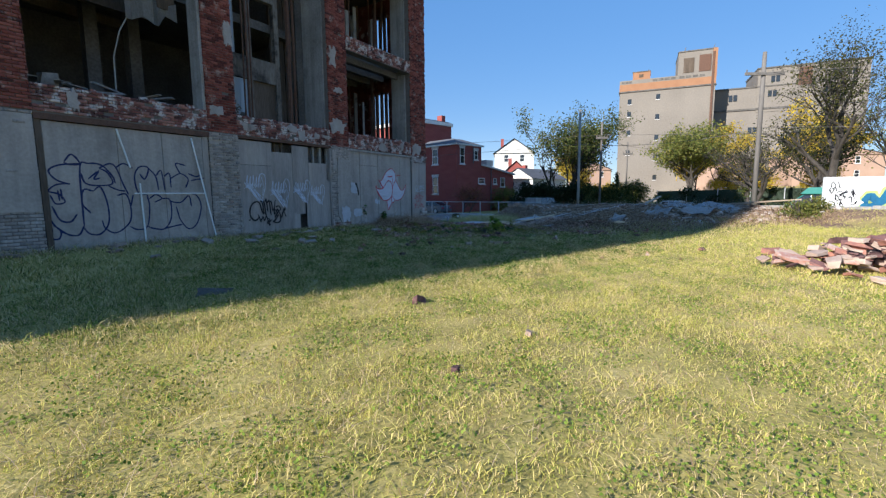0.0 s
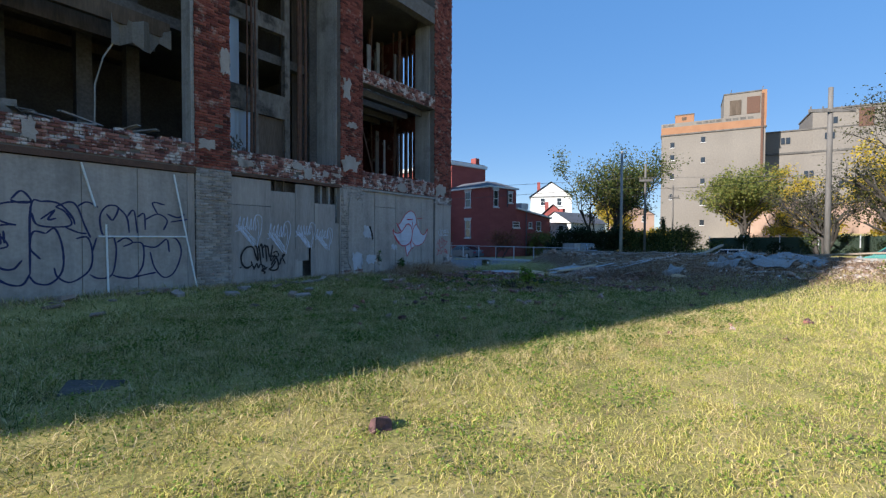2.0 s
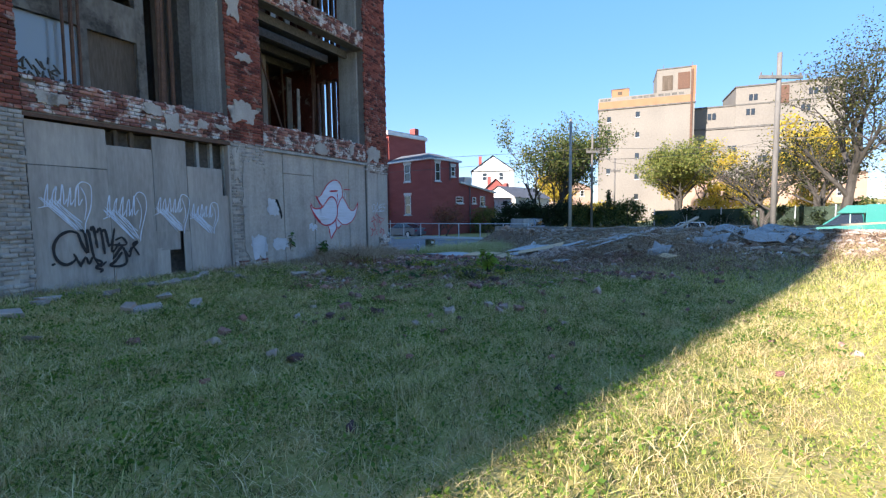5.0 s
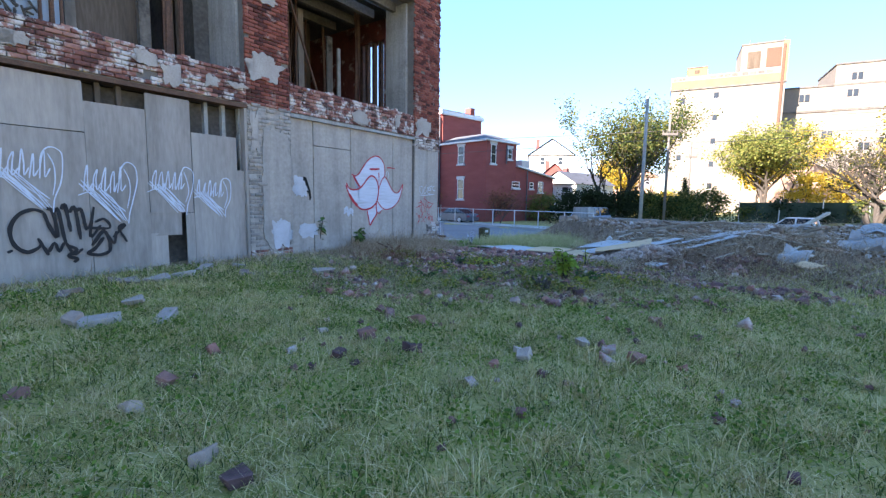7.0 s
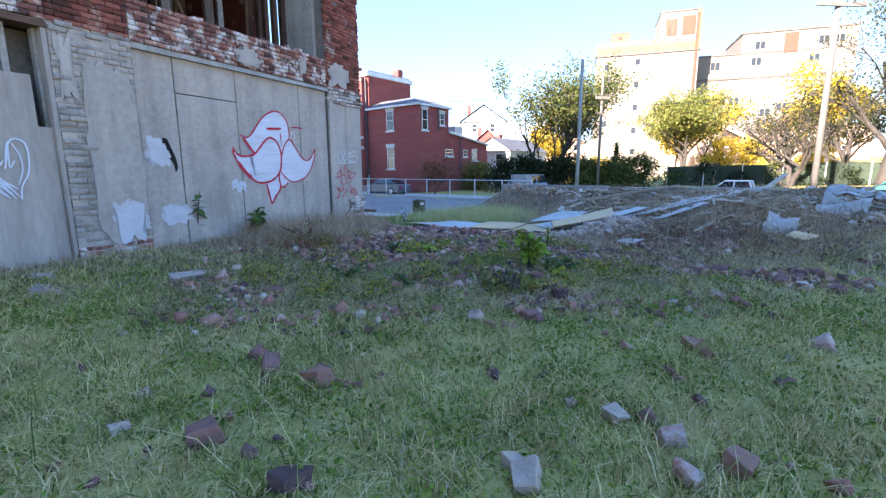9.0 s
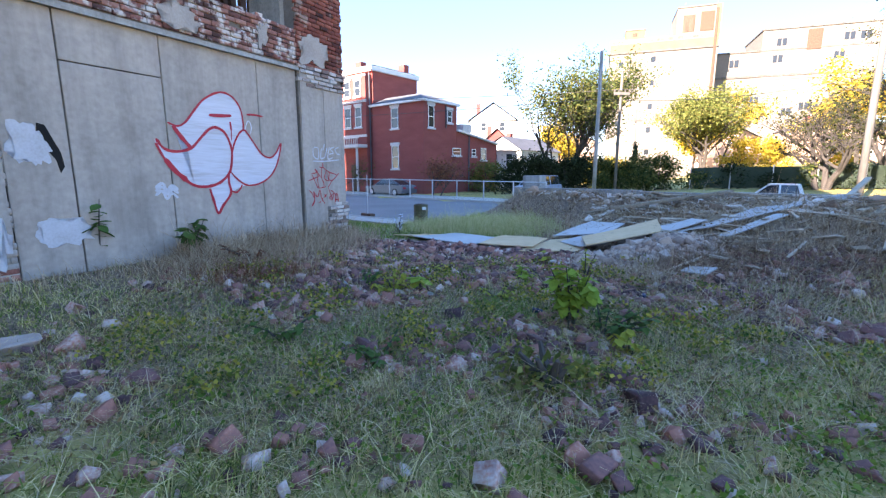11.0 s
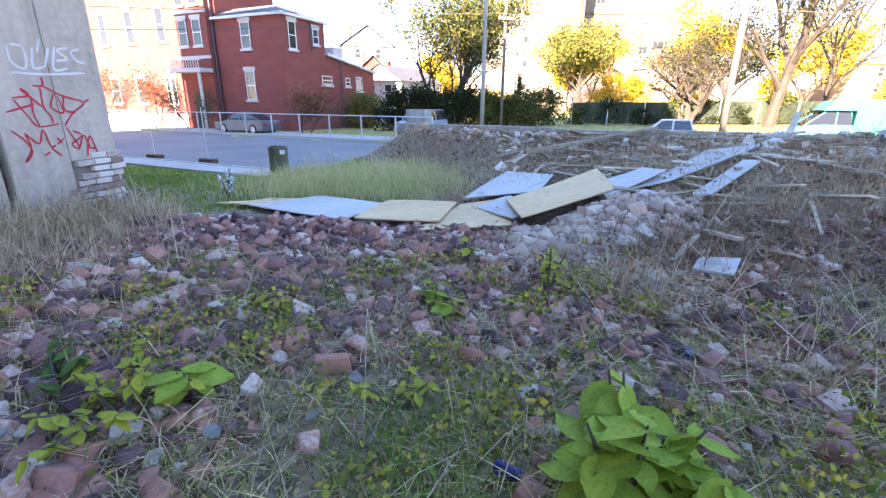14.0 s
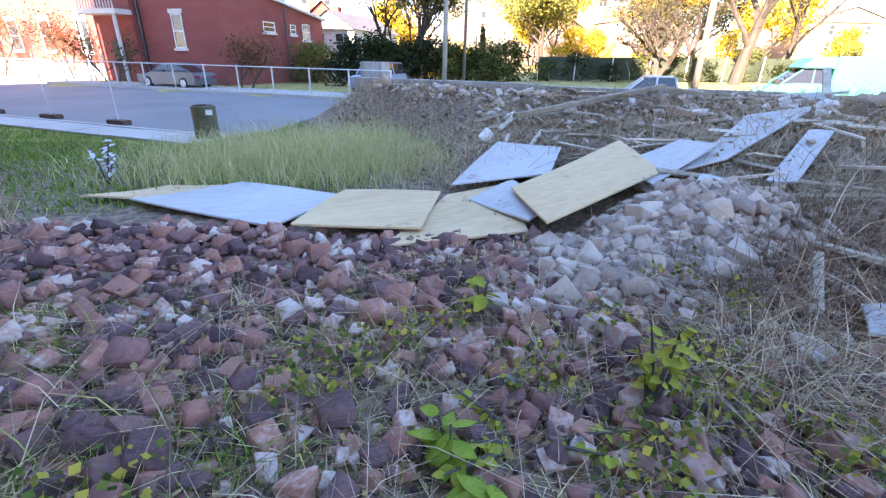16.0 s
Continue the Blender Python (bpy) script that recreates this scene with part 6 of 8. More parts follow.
def build_rubble():
    rng = random.Random(21)
    nrng = np.random.default_rng(21)
    shapes = stone_shapes(14, rng)
    field = thing("brick_rubble", pose(0, 0, 0), "heap of broken purple red bricks and stones on the soil", "rubble")
    meshes = []
    for v, f, bm in shapes[:8]:
        me = bpy.data.meshes.new("brick")
        bm.to_mesh(me)
        me.materials.append(STONE_OBJ)
        meshes.append(me)
    n = 46000
    x, y = nrng.uniform(-3, 9, n), nrng.uniform(9, 23.6, n)
    keep = nrng.random(n) < rubble_density(x, y)
    x, y = x[keep], y[keep]
    z = ground_z(x, y)
    size = nrng.lognormal(math.log(0.069), 0.4, len(x)).clip(0.025, 0.16)
    V, F, off, made = [], [], 0, 0
    for i in range(len(x)):
        k = int(nrng.integers(0, 14))
        s = size[i]
        rot = Euler((nrng.uniform(-0.6, 0.6), nrng.uniform(-0.6, 0.6), nrng.uniform(0, 6.28))).to_matrix()
        at = Vector((x[i], y[i], z[i] + s * nrng.uniform(0.05, 0.36)))
        if made < 300 and 0.062 < s and 16.6 < y[i] < 20.6 and 0.2 < x[i] < 3.8 and k < 8:
            ob = new("brick", meshes[k])
            ob.matrix_world = Matrix.Translation(at) @ rot.to_4x4() @ Matrix.Scale(s, 4)
            ob.parent = field
            made += 1
            continue
        v, f, _ = shapes[k]
        V.append(v * s @ np.array(rot).T + np.array(at))
        F.append(f + off)
        off += len(v)
    tagged(raw("loose_rubble", np.concatenate(V), np.concatenate(F), STONE, field), kind="stuff")
    # pale mortar-crusted heap by the boards
    heap = thing("pale_rubble_heap", pose(0, 0, 0), "heap of pale mortar crusted bricks beside plywood boards", "rubble")
    pale_meshes = []
    for me in meshes:
        me = me.copy()
        me.materials.clear()
        me.materials.append(PALE_OBJ)
        pale_meshes.append(me)
    V, F, off = [], [], 0
    for i in range(3200):
        u, w = nrng.normal(0, 0.5), nrng.normal(0, 0.5)
        cx, cy = (3.5 + 1.9 * nrng.random(), 0)[0], 20.75
        px, py = cx + u * 0.55, cy + 0.12 * (cx - 3.5) + w * 0.62
        bank = 0.24 * math.exp(-((px - 4.9) / 0.9) ** 2 - ((py - 21.0) / 0.55) ** 2)
        if py > 21.4 + 0.1 * (px - 4):
            continue
        s = float(nrng.lognormal(math.log(0.068), 0.36))
        rot = Euler((nrng.uniform(-0.7, 0.7), nrng.uniform(-0.7, 0.7), nrng.uniform(0, 6.28))).to_matrix()
        at = Vector((px, py, float(ground_z(px, py)) + bank + s * nrng.uniform(0.0, 0.35)))
        if len(heap.children) < 240 and s > 0.07:
            ob = new("brick", pale_meshes[i % 8])
            ob.matrix_world = Matrix.Translation(at) @ rot.to_4x4() @ Matrix.Scale(s, 4)
            ob.parent = heap
            continue
        v, f, _ = shapes[int(nrng.integers(0, 14))]
        V.append(v * s @ np.array(rot).T + np.array(at))
        F.append(f + off)
        off += len(v)
    tagged(raw("loose_rubble", np.concatenate(V), np.concatenate(F), STONE_PALE, heap), kind="stuff")
    # chips of brick, lath and plaster over the mound
    V, F, off = [], [], 0
    for i in range(7000):
        px, py = nrng.uniform(4.0, 16.5), nrng.uniform(18.0, 29.8)
        if not 12.5 + 0.4 * py < 0.694 * px + 0.72 * py < 24.45 or (px < 5.7 and 20.3 < py < 22.8):
            continue
        s = float(nrng.lognormal(math.log(0.075), 0.5))
        rot = Euler((nrng.uniform(-0.6, 0.6), nrng.uniform(-0.6, 0.6), nrng.uniform(0, 6.28))).to_matrix()
        v, f, _ = shapes[int(nrng.integers(0, 14))]
        v = v * np.array([s * nrng.uniform(0.8, 2.2), s, s * 0.7])
        V.append(v @ np.array(rot).T + np.array((px, py, float(ground_z(px, py)) + s * nrng.uniform(0.05, 0.3))))
        F.append(f + off)
        off += len(v)
    chips = material("mixed_demolition_chips", [(0.16, 0.1, 0.07), (0.31, 0.2, 0.14), (0.44, 0.31, 0.23), (0.56, 0.47, 0.41), (0.62, 0.58, 0.55)], scale=3, fine=40, island=0.8, bump=0.5, spread=0.8)
    mound = thing("demolition_mound", pose(0, 0, 0), "low mound of brown demolition rubble behind the boards", "rubble")
    tagged(raw("loose_rubble", np.concatenate(V), np.concatenate(F), chips, mound), kind="stuff")
    # single stones on the grass
    for i, (px, py, s) in enumerate(((-1.02, 11.09, 0.17), (-2.3, 12.33, 0.15), (-2.23, 11.83, 0.16), (-1.33, 11.28, 0.14), (-4.34, 13.66, 0.24), (0.76, 13.34, 0.13), (-1.04, 13.07, 0.13), (-0.42, 14.48, 0.2), (-3.26, 11.97, 0.14), (0.78, 13.22, 0.17), (-0.43, 14.4, 0.22), (-0.83, 14.67, 0.18), (-0.93, 13.76, 0.2), (1.7, 13.47, 0.14), (1.87, 13.2, 0.16), (2.69, 14.76, 0.16), (1.49, 13.73, 0.15), (-0.36, 13.29, 0.17), (-1.49, 13.9, 0.11), (0.1, 3.6, 0.08), (0.9, 4.6, 0.1), (-0.35, 6.1, 0.17))):
        ob = new("stone", meshes[i % 8].copy())
        ob.data.materials.clear()
        ob.data.materials.append(STONE_PALE if i in (2, 3, 4, 5, 9, 16, 18, 20) else STONE_OBJ)
        ob.matrix_world = pose(px, py, float(ground_z(px, py)) + s * 0.22, rng.uniform(-15, 15), rng.uniform(-15, 15), rng.uniform(0, 360)) @ Matrix.Scale(s, 4)
        tagged(ob, "worn stone lying in the grass" if i % 2 else "broken brick lying in the grass", "stone", "stones scattered in the grass")
    # pale lumps along the foot of the factory
    for i in range(34):
        u, d = rng.uniform(6.5, 16.8), 0.4 + abs(rng.gauss(0, 1.0))
        px, py, s = -0.87 - 0.53 * u + 0.848 * d, 23.8 - 0.848 * u - 0.53 * d, rng.uniform(0.1, 0.3)
        ob = new("stone", pale_meshes[i % 8])
        ob.matrix_world = pose(px, py, float(ground_z(px, py)) + s * 0.15, rng.uniform(-15, 15), rng.uniform(-15, 15), rng.uniform(0, 360)) @ Matrix.Diagonal((s * 1.5, s, s * 0.6, 1))
        tagged(ob, "pale broken slab piece beside the factory wall", "stone", "slab pieces beside the wall")
    # Flattened dark lump added where a dark oval lies in the grass.
    oval = new("soil_clod", meshes[2].copy())
    oval.data.materials.clear()
    oval.data.materials.append(DARK_GREY)
    oval.matrix_world = pose(-3.56, 6.75, 0.03, 0, 0, 20) @ Matrix.Diagonal((0.5, 0.4, 0.22, 1))
    tagged(oval, "low dark lump in the grass", "soil")
    # the heap of slabs and bricks at the sunny side
    slab = thing("slab_heap", pose(0, 0, 0), "heap of pale broken concrete slabs and reddish soil", "rubble")
    for i in range(170):
        px, py = max(6.6, 8.4 + nrng.normal(0, 0.9)), 8.3 + nrng.normal(0, 0.7)
        s = float(nrng.uniform(0.08, 0.32))
        me = meshes[i % 8].copy()
        me.materials.clear()
        me.materials.append(STONE_PALE if i % 3 == 0 else STONE_OBJ)
        ob = new("slab_piece", me)
        ob.matrix_world = pose(px, py, 0.06 + 0.6 * math.exp(-((px - 8.6) ** 2 + (py - 8.4) ** 2) / 2.5) * nrng.random() + float(ground_z(px, py)), nrng.uniform(-25, 25), nrng.uniform(-25, 25), nrng.uniform(0, 360)) @ Matrix.Diagonal((s * 1.4, s, s * 0.55, 1))
        ob.parent = slab
    for _, _, bm in shapes:
        bm.free()


def crumpled(name, label, x, y, w, d, mat, seed, high=0.25):
    n = 9
    bm = bmesh.new()
    g = []
    rng = random.Random(seed)
    a = rng.uniform(0, 3)
    for i in range(n + 1):
        row = []
        for j in range(n + 1):
            u, v = i / n - 0.5, j / n - 0.5
            px, py = x + math.cos(a) * u * w - math.sin(a) * v * d + rng.uniform(-0.05, 0.05), y + math.sin(a) * u * w + math.cos(a) * v * d + rng.uniform(-0.05, 0.05)
            row.append(bm.verts.new((px, py, float(ground_z(px, py)) + 0.04 + high * abs(noise.noise(Vector((px * 2.1, py * 2.1, seed)))) * 1.6 + rng.uniform(0, 0.03))))
        g.append(row)
    for i in range(n):
        for j in range(n):
            bm.faces.new((g[i][j], g[i + 1][j], g[i + 1][j + 1], g[i][j + 1]))
    lower = bmesh.ops.extrude_face_region(bm, geom=list(bm.faces), use_keep_orig=True)
    for v in lower["geom"]:
        if isinstance(v, bmesh.types.BMVert):
            v.co.z -= 0.008
    tagged(new(name, finish(bm, name, mat)), label, "sheeting", "crumpled sheets on the debris mound")


def build_debris():
    rng = random.Random(12)
    for i, (x, y, w, d) in enumerate(((12.4, 20.8, 1.9, 1.2), (13.6, 21.8, 1.6, 1.1), (11.4, 21.6, 1.3, 0.9), (12.9, 20.0, 1.2, 0.7), (10.2, 23.0, 0.9, 0.6))):
        crumpled("crumpled_sheet", "pale torn sheeting crumpled on the rubble mound", x, y, w, d, TARP, i + 1, 0.16)
    pile = thing("timber_debris", pose(0, 0, 0), "scattered broken planks and laths on the rubble mound", "debris")
    for i in range(270):
        x, y = rng.uniform(4.5, 15), rng.uniform(19.5, 26.5)
        if 0.694 * x + 0.72 * y > 24.2 or y > 23 + (x - 4) * 1.6:
            continue
        l, w = rng.uniform(0.25, 1.3), rng.uniform(0.03, 0.11)
        bm = bmesh.new()
        box(bm, (-l / 2, -w / 2, -0.012), (l / 2, w / 2, 0.012), None, 0.006)
        ob = part("plank", bm, PLANK, pile)
        ob.matrix_world = pose(x, y, float(ground_z(x, y)) + rng.uniform(0.03, 0.12), rng.uniform(-25, 25), rng.uniform(-12, 12), rng.uniform(0, 180))
    for a, b, r in (((5.8, 25.1, 0.55), (9.3, 25.3, 0.98), 0.06), ((8.9, 24.9, 0.95), (10.4, 23.4, 0.75), 0.06), ((9.6, 22.6, 0.72), (11.6, 23.8, 1.35), 0.05), ((10.5, 24.2, 0.8), (14.6, 21.6, 0.95), 0.06), ((7.6, 23.0, 0.66), (9.9, 22.4, 0.85), 0.03), ((12.5, 22.5, 0.85), (15.2, 18.9, 1.2), 0.05)):
        bm = bmesh.new()
        d = Vector(b) - Vector(a)
        m = Matrix.Translation(a) @ d.to_track_quat("X", "Z").to_matrix().to_4x4()
        box(bm, (0, -r, -r * 0.6), (d.length, r, r * 0.6), m, 0.008)
        part("beam", bm, PLANK, pile, "long weathered timber beam")
    can = bmesh.new()
    tube(can, ((5.1, 24.9, float(ground_z(5.1, 24.9)) + 0.02), (5.22, 24.86, float(ground_z(5.1, 24.9)) + 0.16)), 0.09, 12)
    tagged(new("tin_can", finish(can, "tin_can", TRIM_WHITE, 0.01)), "white tin lying in dead weeds", "can")
    for x, y in ((1.9, 18.15), (4.0, 19.6), (3.3, 18.6)):
        bm = bmesh.new()
        tube(bm, ((-0.05, 0, 0), (-0.01, 0.01, 0.006), (0.05, 0, 0)), (0.03, 0.024, 0.031), 10)
        ob = new("crushed_can", finish(bm, "crushed_can", SPRAY_FAINT if x > 3.5 else SPRAY_BLUE))
        ob.matrix_world = pose(x, y, float(ground_z(x, y)) + 0.06, 0, 0, x * 70)
        tagged(ob, "crushed drink can among the stones", "can", "litter among the stones")
    for i in range(34):
        x, y = rng.uniform(-0.6, 4.4), rng.uniform(18.6, 21.8)
        bm = bmesh.new()
        w = rng.uniform(0.02, 0.055)
        vs = [bm.verts.new((w * rng.uniform(0.5, 1.1) * math.cos(k * 1.05), w * rng.uniform(0.4, 0.9) * math.sin(k * 1.05), rng.uniform(0, 0.02))) for k in range(6)]
        bm.faces.new(vs)
        bmesh.ops.solidify(bm, geom=list(bm.faces), thickness=0.006)
        ob = new("paper_scrap", finish(bm, "paper_scrap", TARP))
        ob.matrix_world = pose(x, y, float(ground_z(x, y)) + 0.075, rng.uniform(-25, 25), rng.uniform(-25, 25), rng.uniform(0, 360))
        tagged(ob, "pale blue grey scrap lying among bricks", "litter", "litter among the stones")


def build_barrel():
    drum = thing("steel_drum", pose(0.95, 31.85, ROAD_Z - 0.06), "rusty olive steel drum used as a bin", "drum")
    drum_paint = material("rusty_olive_paint", [(0.05, 0.05, 0.025), (0.1, 0.095, 0.05), (0.15, 0.12, 0.07)], scale=4, fine=30, bump=0.2, rough=0.6, stain=(0.16, 0.07, 0.03), stain_scale=5, stain_at=0.58)
    bm = bmesh.new()
    prof = [(0.29, 0.0), (0.3, 0.01), (0.29, 0.03), (0.285, 0.27), (0.298, 0.29), (0.285, 0.31), (0.285, 0.56), (0.298, 0.58), (0.285, 0.6), (0.29, 0.85), (0.3, 0.87), (0.28, 0.875), (0.27, 0.8), (0.27, 0.3)]
    tube(bm, [(0, 0, z) for _, z in prof], [r for r, _ in prof], 24)
    part("shell", bm, drum_paint, drum, smooth=False)
    bm = bmesh.new()
    box(bm, (0.05, -0.315, 0.68), (0.2, -0.27, 0.8))
    part("sticker", bm, TRIM_WHITE, drum, "white paper sticker")
    bm = bmesh.new()
    for i in range(10):
        p = Vector((random.uniform(-0.15, 0.15), random.uniform(-0.15, 0.15), 0.84))
        box(bm, p - Vector((0.08, 0.06, 0.06)), p + Vector((0.08, 0.06, 0.05)), None, 0.03)
    part("rubbish", bm, WOOD_DARK, drum, "dark rubbish inside the drum")
    box_ = block("utility_box", (-24.1, 36.4, YARD - 0.1), (-22.9, 37.4, YARD + 1.75), CONCRETE, None, bevel=0.03)
    box_.matrix_world = STREET
    tagged(box_, "grey concrete block standing at the pavement edge", "block")


build_boards()
build_rubble()
build_debris()
build_barrel()
# Trees, hedges, shrubs
BARK = material("grey_brown_bark", [(0.035, 0.03, 0.026), (0.07, 0.06, 0.052), (0.11, 0.095, 0.085)], scale=3, fine=22, stretch=(1, 1, 0.2), bump=0.5)
LEAF_DARK = leafy("dark_green_leaves", [(0.03, 0.05, 0.015), (0.06, 0.09, 0.025), (0.11, 0.13, 0.035), (0.2, 0.18, 0.05)])
LEAF_OLIVE = leafy("dull_olive_leaves", [(0.016, 0.022, 0.008), (0.035, 0.045, 0.014), (0.07, 0.075, 0.022), (0.12, 0.105, 0.03)])
LEAF_LIME = leafy("yellow_green_leaves", [(0.07, 0.09, 0.02), (0.13, 0.155, 0.035), (0.2, 0.205, 0.05), (0.28, 0.25, 0.075)])
LEAF_GOLD = leafy("golden_leaves", [(0.3, 0.2, 0.02), (0.45, 0.32, 0.03), (0.55, 0.4, 0.05), (0.3, 0.28, 0.06)])
LEAF_RUST = leafy("rust_red_leaves", [(0.12, 0.035, 0.02), (0.22, 0.08, 0.04), (0.3, 0.15, 0.07)])
LEAF_HEDGE = leafy("hedge_leaves", [(0.012, 0.02, 0.01), (0.03, 0.045, 0.02), (0.055, 0.075, 0.03)])


def leaf_mesh(name, centres, size, mat, parent, rng, droop=0.3, longness=1.7):
    """Many small folded leaves round the centres, one mesh."""
    n = len(centres)
    a = rng.uniform(0, 2 * math.pi, n)
    e = rng.normal(-droop, 0.6, n)
    d = np.stack([np.cos(a) * np.cos(e), np.sin(a) * np.cos(e), np.sin(e)], -1)
    s = np.cross(d, rng.normal(0, 1, (n, 3)))
    s /= np.linalg.norm(s, axis=1, keepdims=True) + 1e-6
    l = (size * rng.uniform(0.6, 1.35, n))[:, None]
    w = l / longness / 2
    v = np.stack([centres, centres + d * l * 0.45 + s * w, centres + d * l, centres + d * l * 0.45 - s * w], 1).reshape(-1, 3)
    f = np.arange(n * 4).reshape(-1, 4)
    return raw(name, v, f, mat, parent)


def tree(x, y, z, height, spread, leaf, n_leaf, leaf_size, label, seed, trunk=0.2, levels=4, stems=1, bare=0.25, first=0.3, name="tree", upright=0.6, toward=None):
    rng = random.Random(seed)
    nrng = np.random.default_rng(seed)
    t = thing(name, pose(x, y, z), label, "tree", "")
    bm = bmesh.new()
    tips = []

    def grow(p, d, length, r, level):
        pts, rad = [p.copy()], [r]
        steps = 4 if level < 2 else 3
        for i in range(steps):
            d = (d + Vector((rng.gauss(0, 0.16), rng.gauss(0, 0.16), rng.gauss(0.03, 0.1)))).normalized()
            p = p + d * length / steps
            pts.append(p.copy())
            rad.append(r * (1 - 0.55 * (i + 1) / steps))
        tube(bm, pts, rad, 7 if level < 2 else 4, cap=False)
        if level >= levels - 1:
            tips.extend(pts[1:])
        if level >= levels:
            return
        kids = rng.randint(3, 5) if level else rng.randint(5, 7)
        for k in range(kids):
            share = first + (1 - first) * (k + rng.random()) / kids if level == 0 else rng.uniform(0.3, 1)
            i = min(steps - 1, int(share * steps))
            q = pts[i].lerp(pts[i + 1], share * steps - i if share < 1 else 1)
            ang = rng.uniform(0, 2 * math.pi)
            out = Vector((math.cos(ang), math.sin(ang), 0))
            nd = (d * upright + out * rng.uniform(0.6, 1.1) * spread + Vector((0, 0, 0.25))).normalized()
            grow(q, nd, length * rng.uniform(0.5, 0.75), rad[i] * 0.6, level + 1)

    for s in range(stems):
        a = rng.uniform(0, 6.28)
        lean = 0.0 if stems == 1 else 0.22
        grow(Vector((0.3 * (stems > 1) * math.cos(a), 0.3 * (stems > 1) * math.sin(a), -0.3)), Vector((lean * math.cos(a), lean * math.sin(a), 1)), height * 0.62, trunk, 0)
    part("trunk", bm, BARK, t)
    if toward is not None:
        mean = sum(tips, Vector()) / len(tips)
        t.matrix_world = pose(x, y, z, 0, 0, toward - math.degrees(math.atan2(mean.y, mean.x)))
    tips = [p for p in tips if rng.random() > bare]
    c = np.array([p[:] for p in tips])
    c = c[nrng.integers(0, len(c), n_leaf)] + nrng.normal(0, 0.28 + height * 0.012, (n_leaf, 3))
    tagged(leaf_mesh("crown", c, leaf_size, leaf, t, nrng), kind="stuff")
    return t


def bush(x, y, z, w, d, h, leaf, n, size, label, seed, name="bush", cone=False):
    """A leafy mass of many clumps with an uneven outline, on a few stems."""
    rng = np.random.default_rng(seed)
    t = thing(name, pose(x, y, z), label, "bush", "")
    bm = bmesh.new()
    r = random.Random(seed)
    for i in range(5):
        a = r.uniform(0, 6.28)
        tube(bm, ((0, 0, -0.2), (math.cos(a) * w * 0.15, math.sin(a) * d * 0.15, h * 0.4), (math.cos(a) * w * 0.3 * (not cone), math.sin(a) * d * 0.3 * (not cone), h * 0.8)), (0.05, 0.035, 0.015), 5)
    tagged(part("stem", bm, BARK, t), kind="stuff")
    k = 26
    cc = rng.uniform(-1, 1, (k, 3))
    cc[:, 2] = rng.uniform(0.08, 0.9, k)
    taper = (1 - cc[:, 2]) if cone else np.sqrt(np.clip(1 - cc[:, 2] ** 2 * 0.8, 0.1, 1))
    cc = cc * np.array([w / 2 * 0.8, d / 2 * 0.8, h])
    cc[:, :2] *= taper[:, None]
    p = cc[rng.integers(0, k, n)] + rng.normal(0, 1, (n, 3)) * np.array([w, d, h]) * (0.06 if cone else 0.085)
    p[:, 2] = np.clip(p[:, 2], 0.02, None)
    tagged(leaf_mesh("foliage", p, size, leaf, t, rng), kind="stuff")
    return t


def gz(x, y):
    return float(ground_z(x, y))


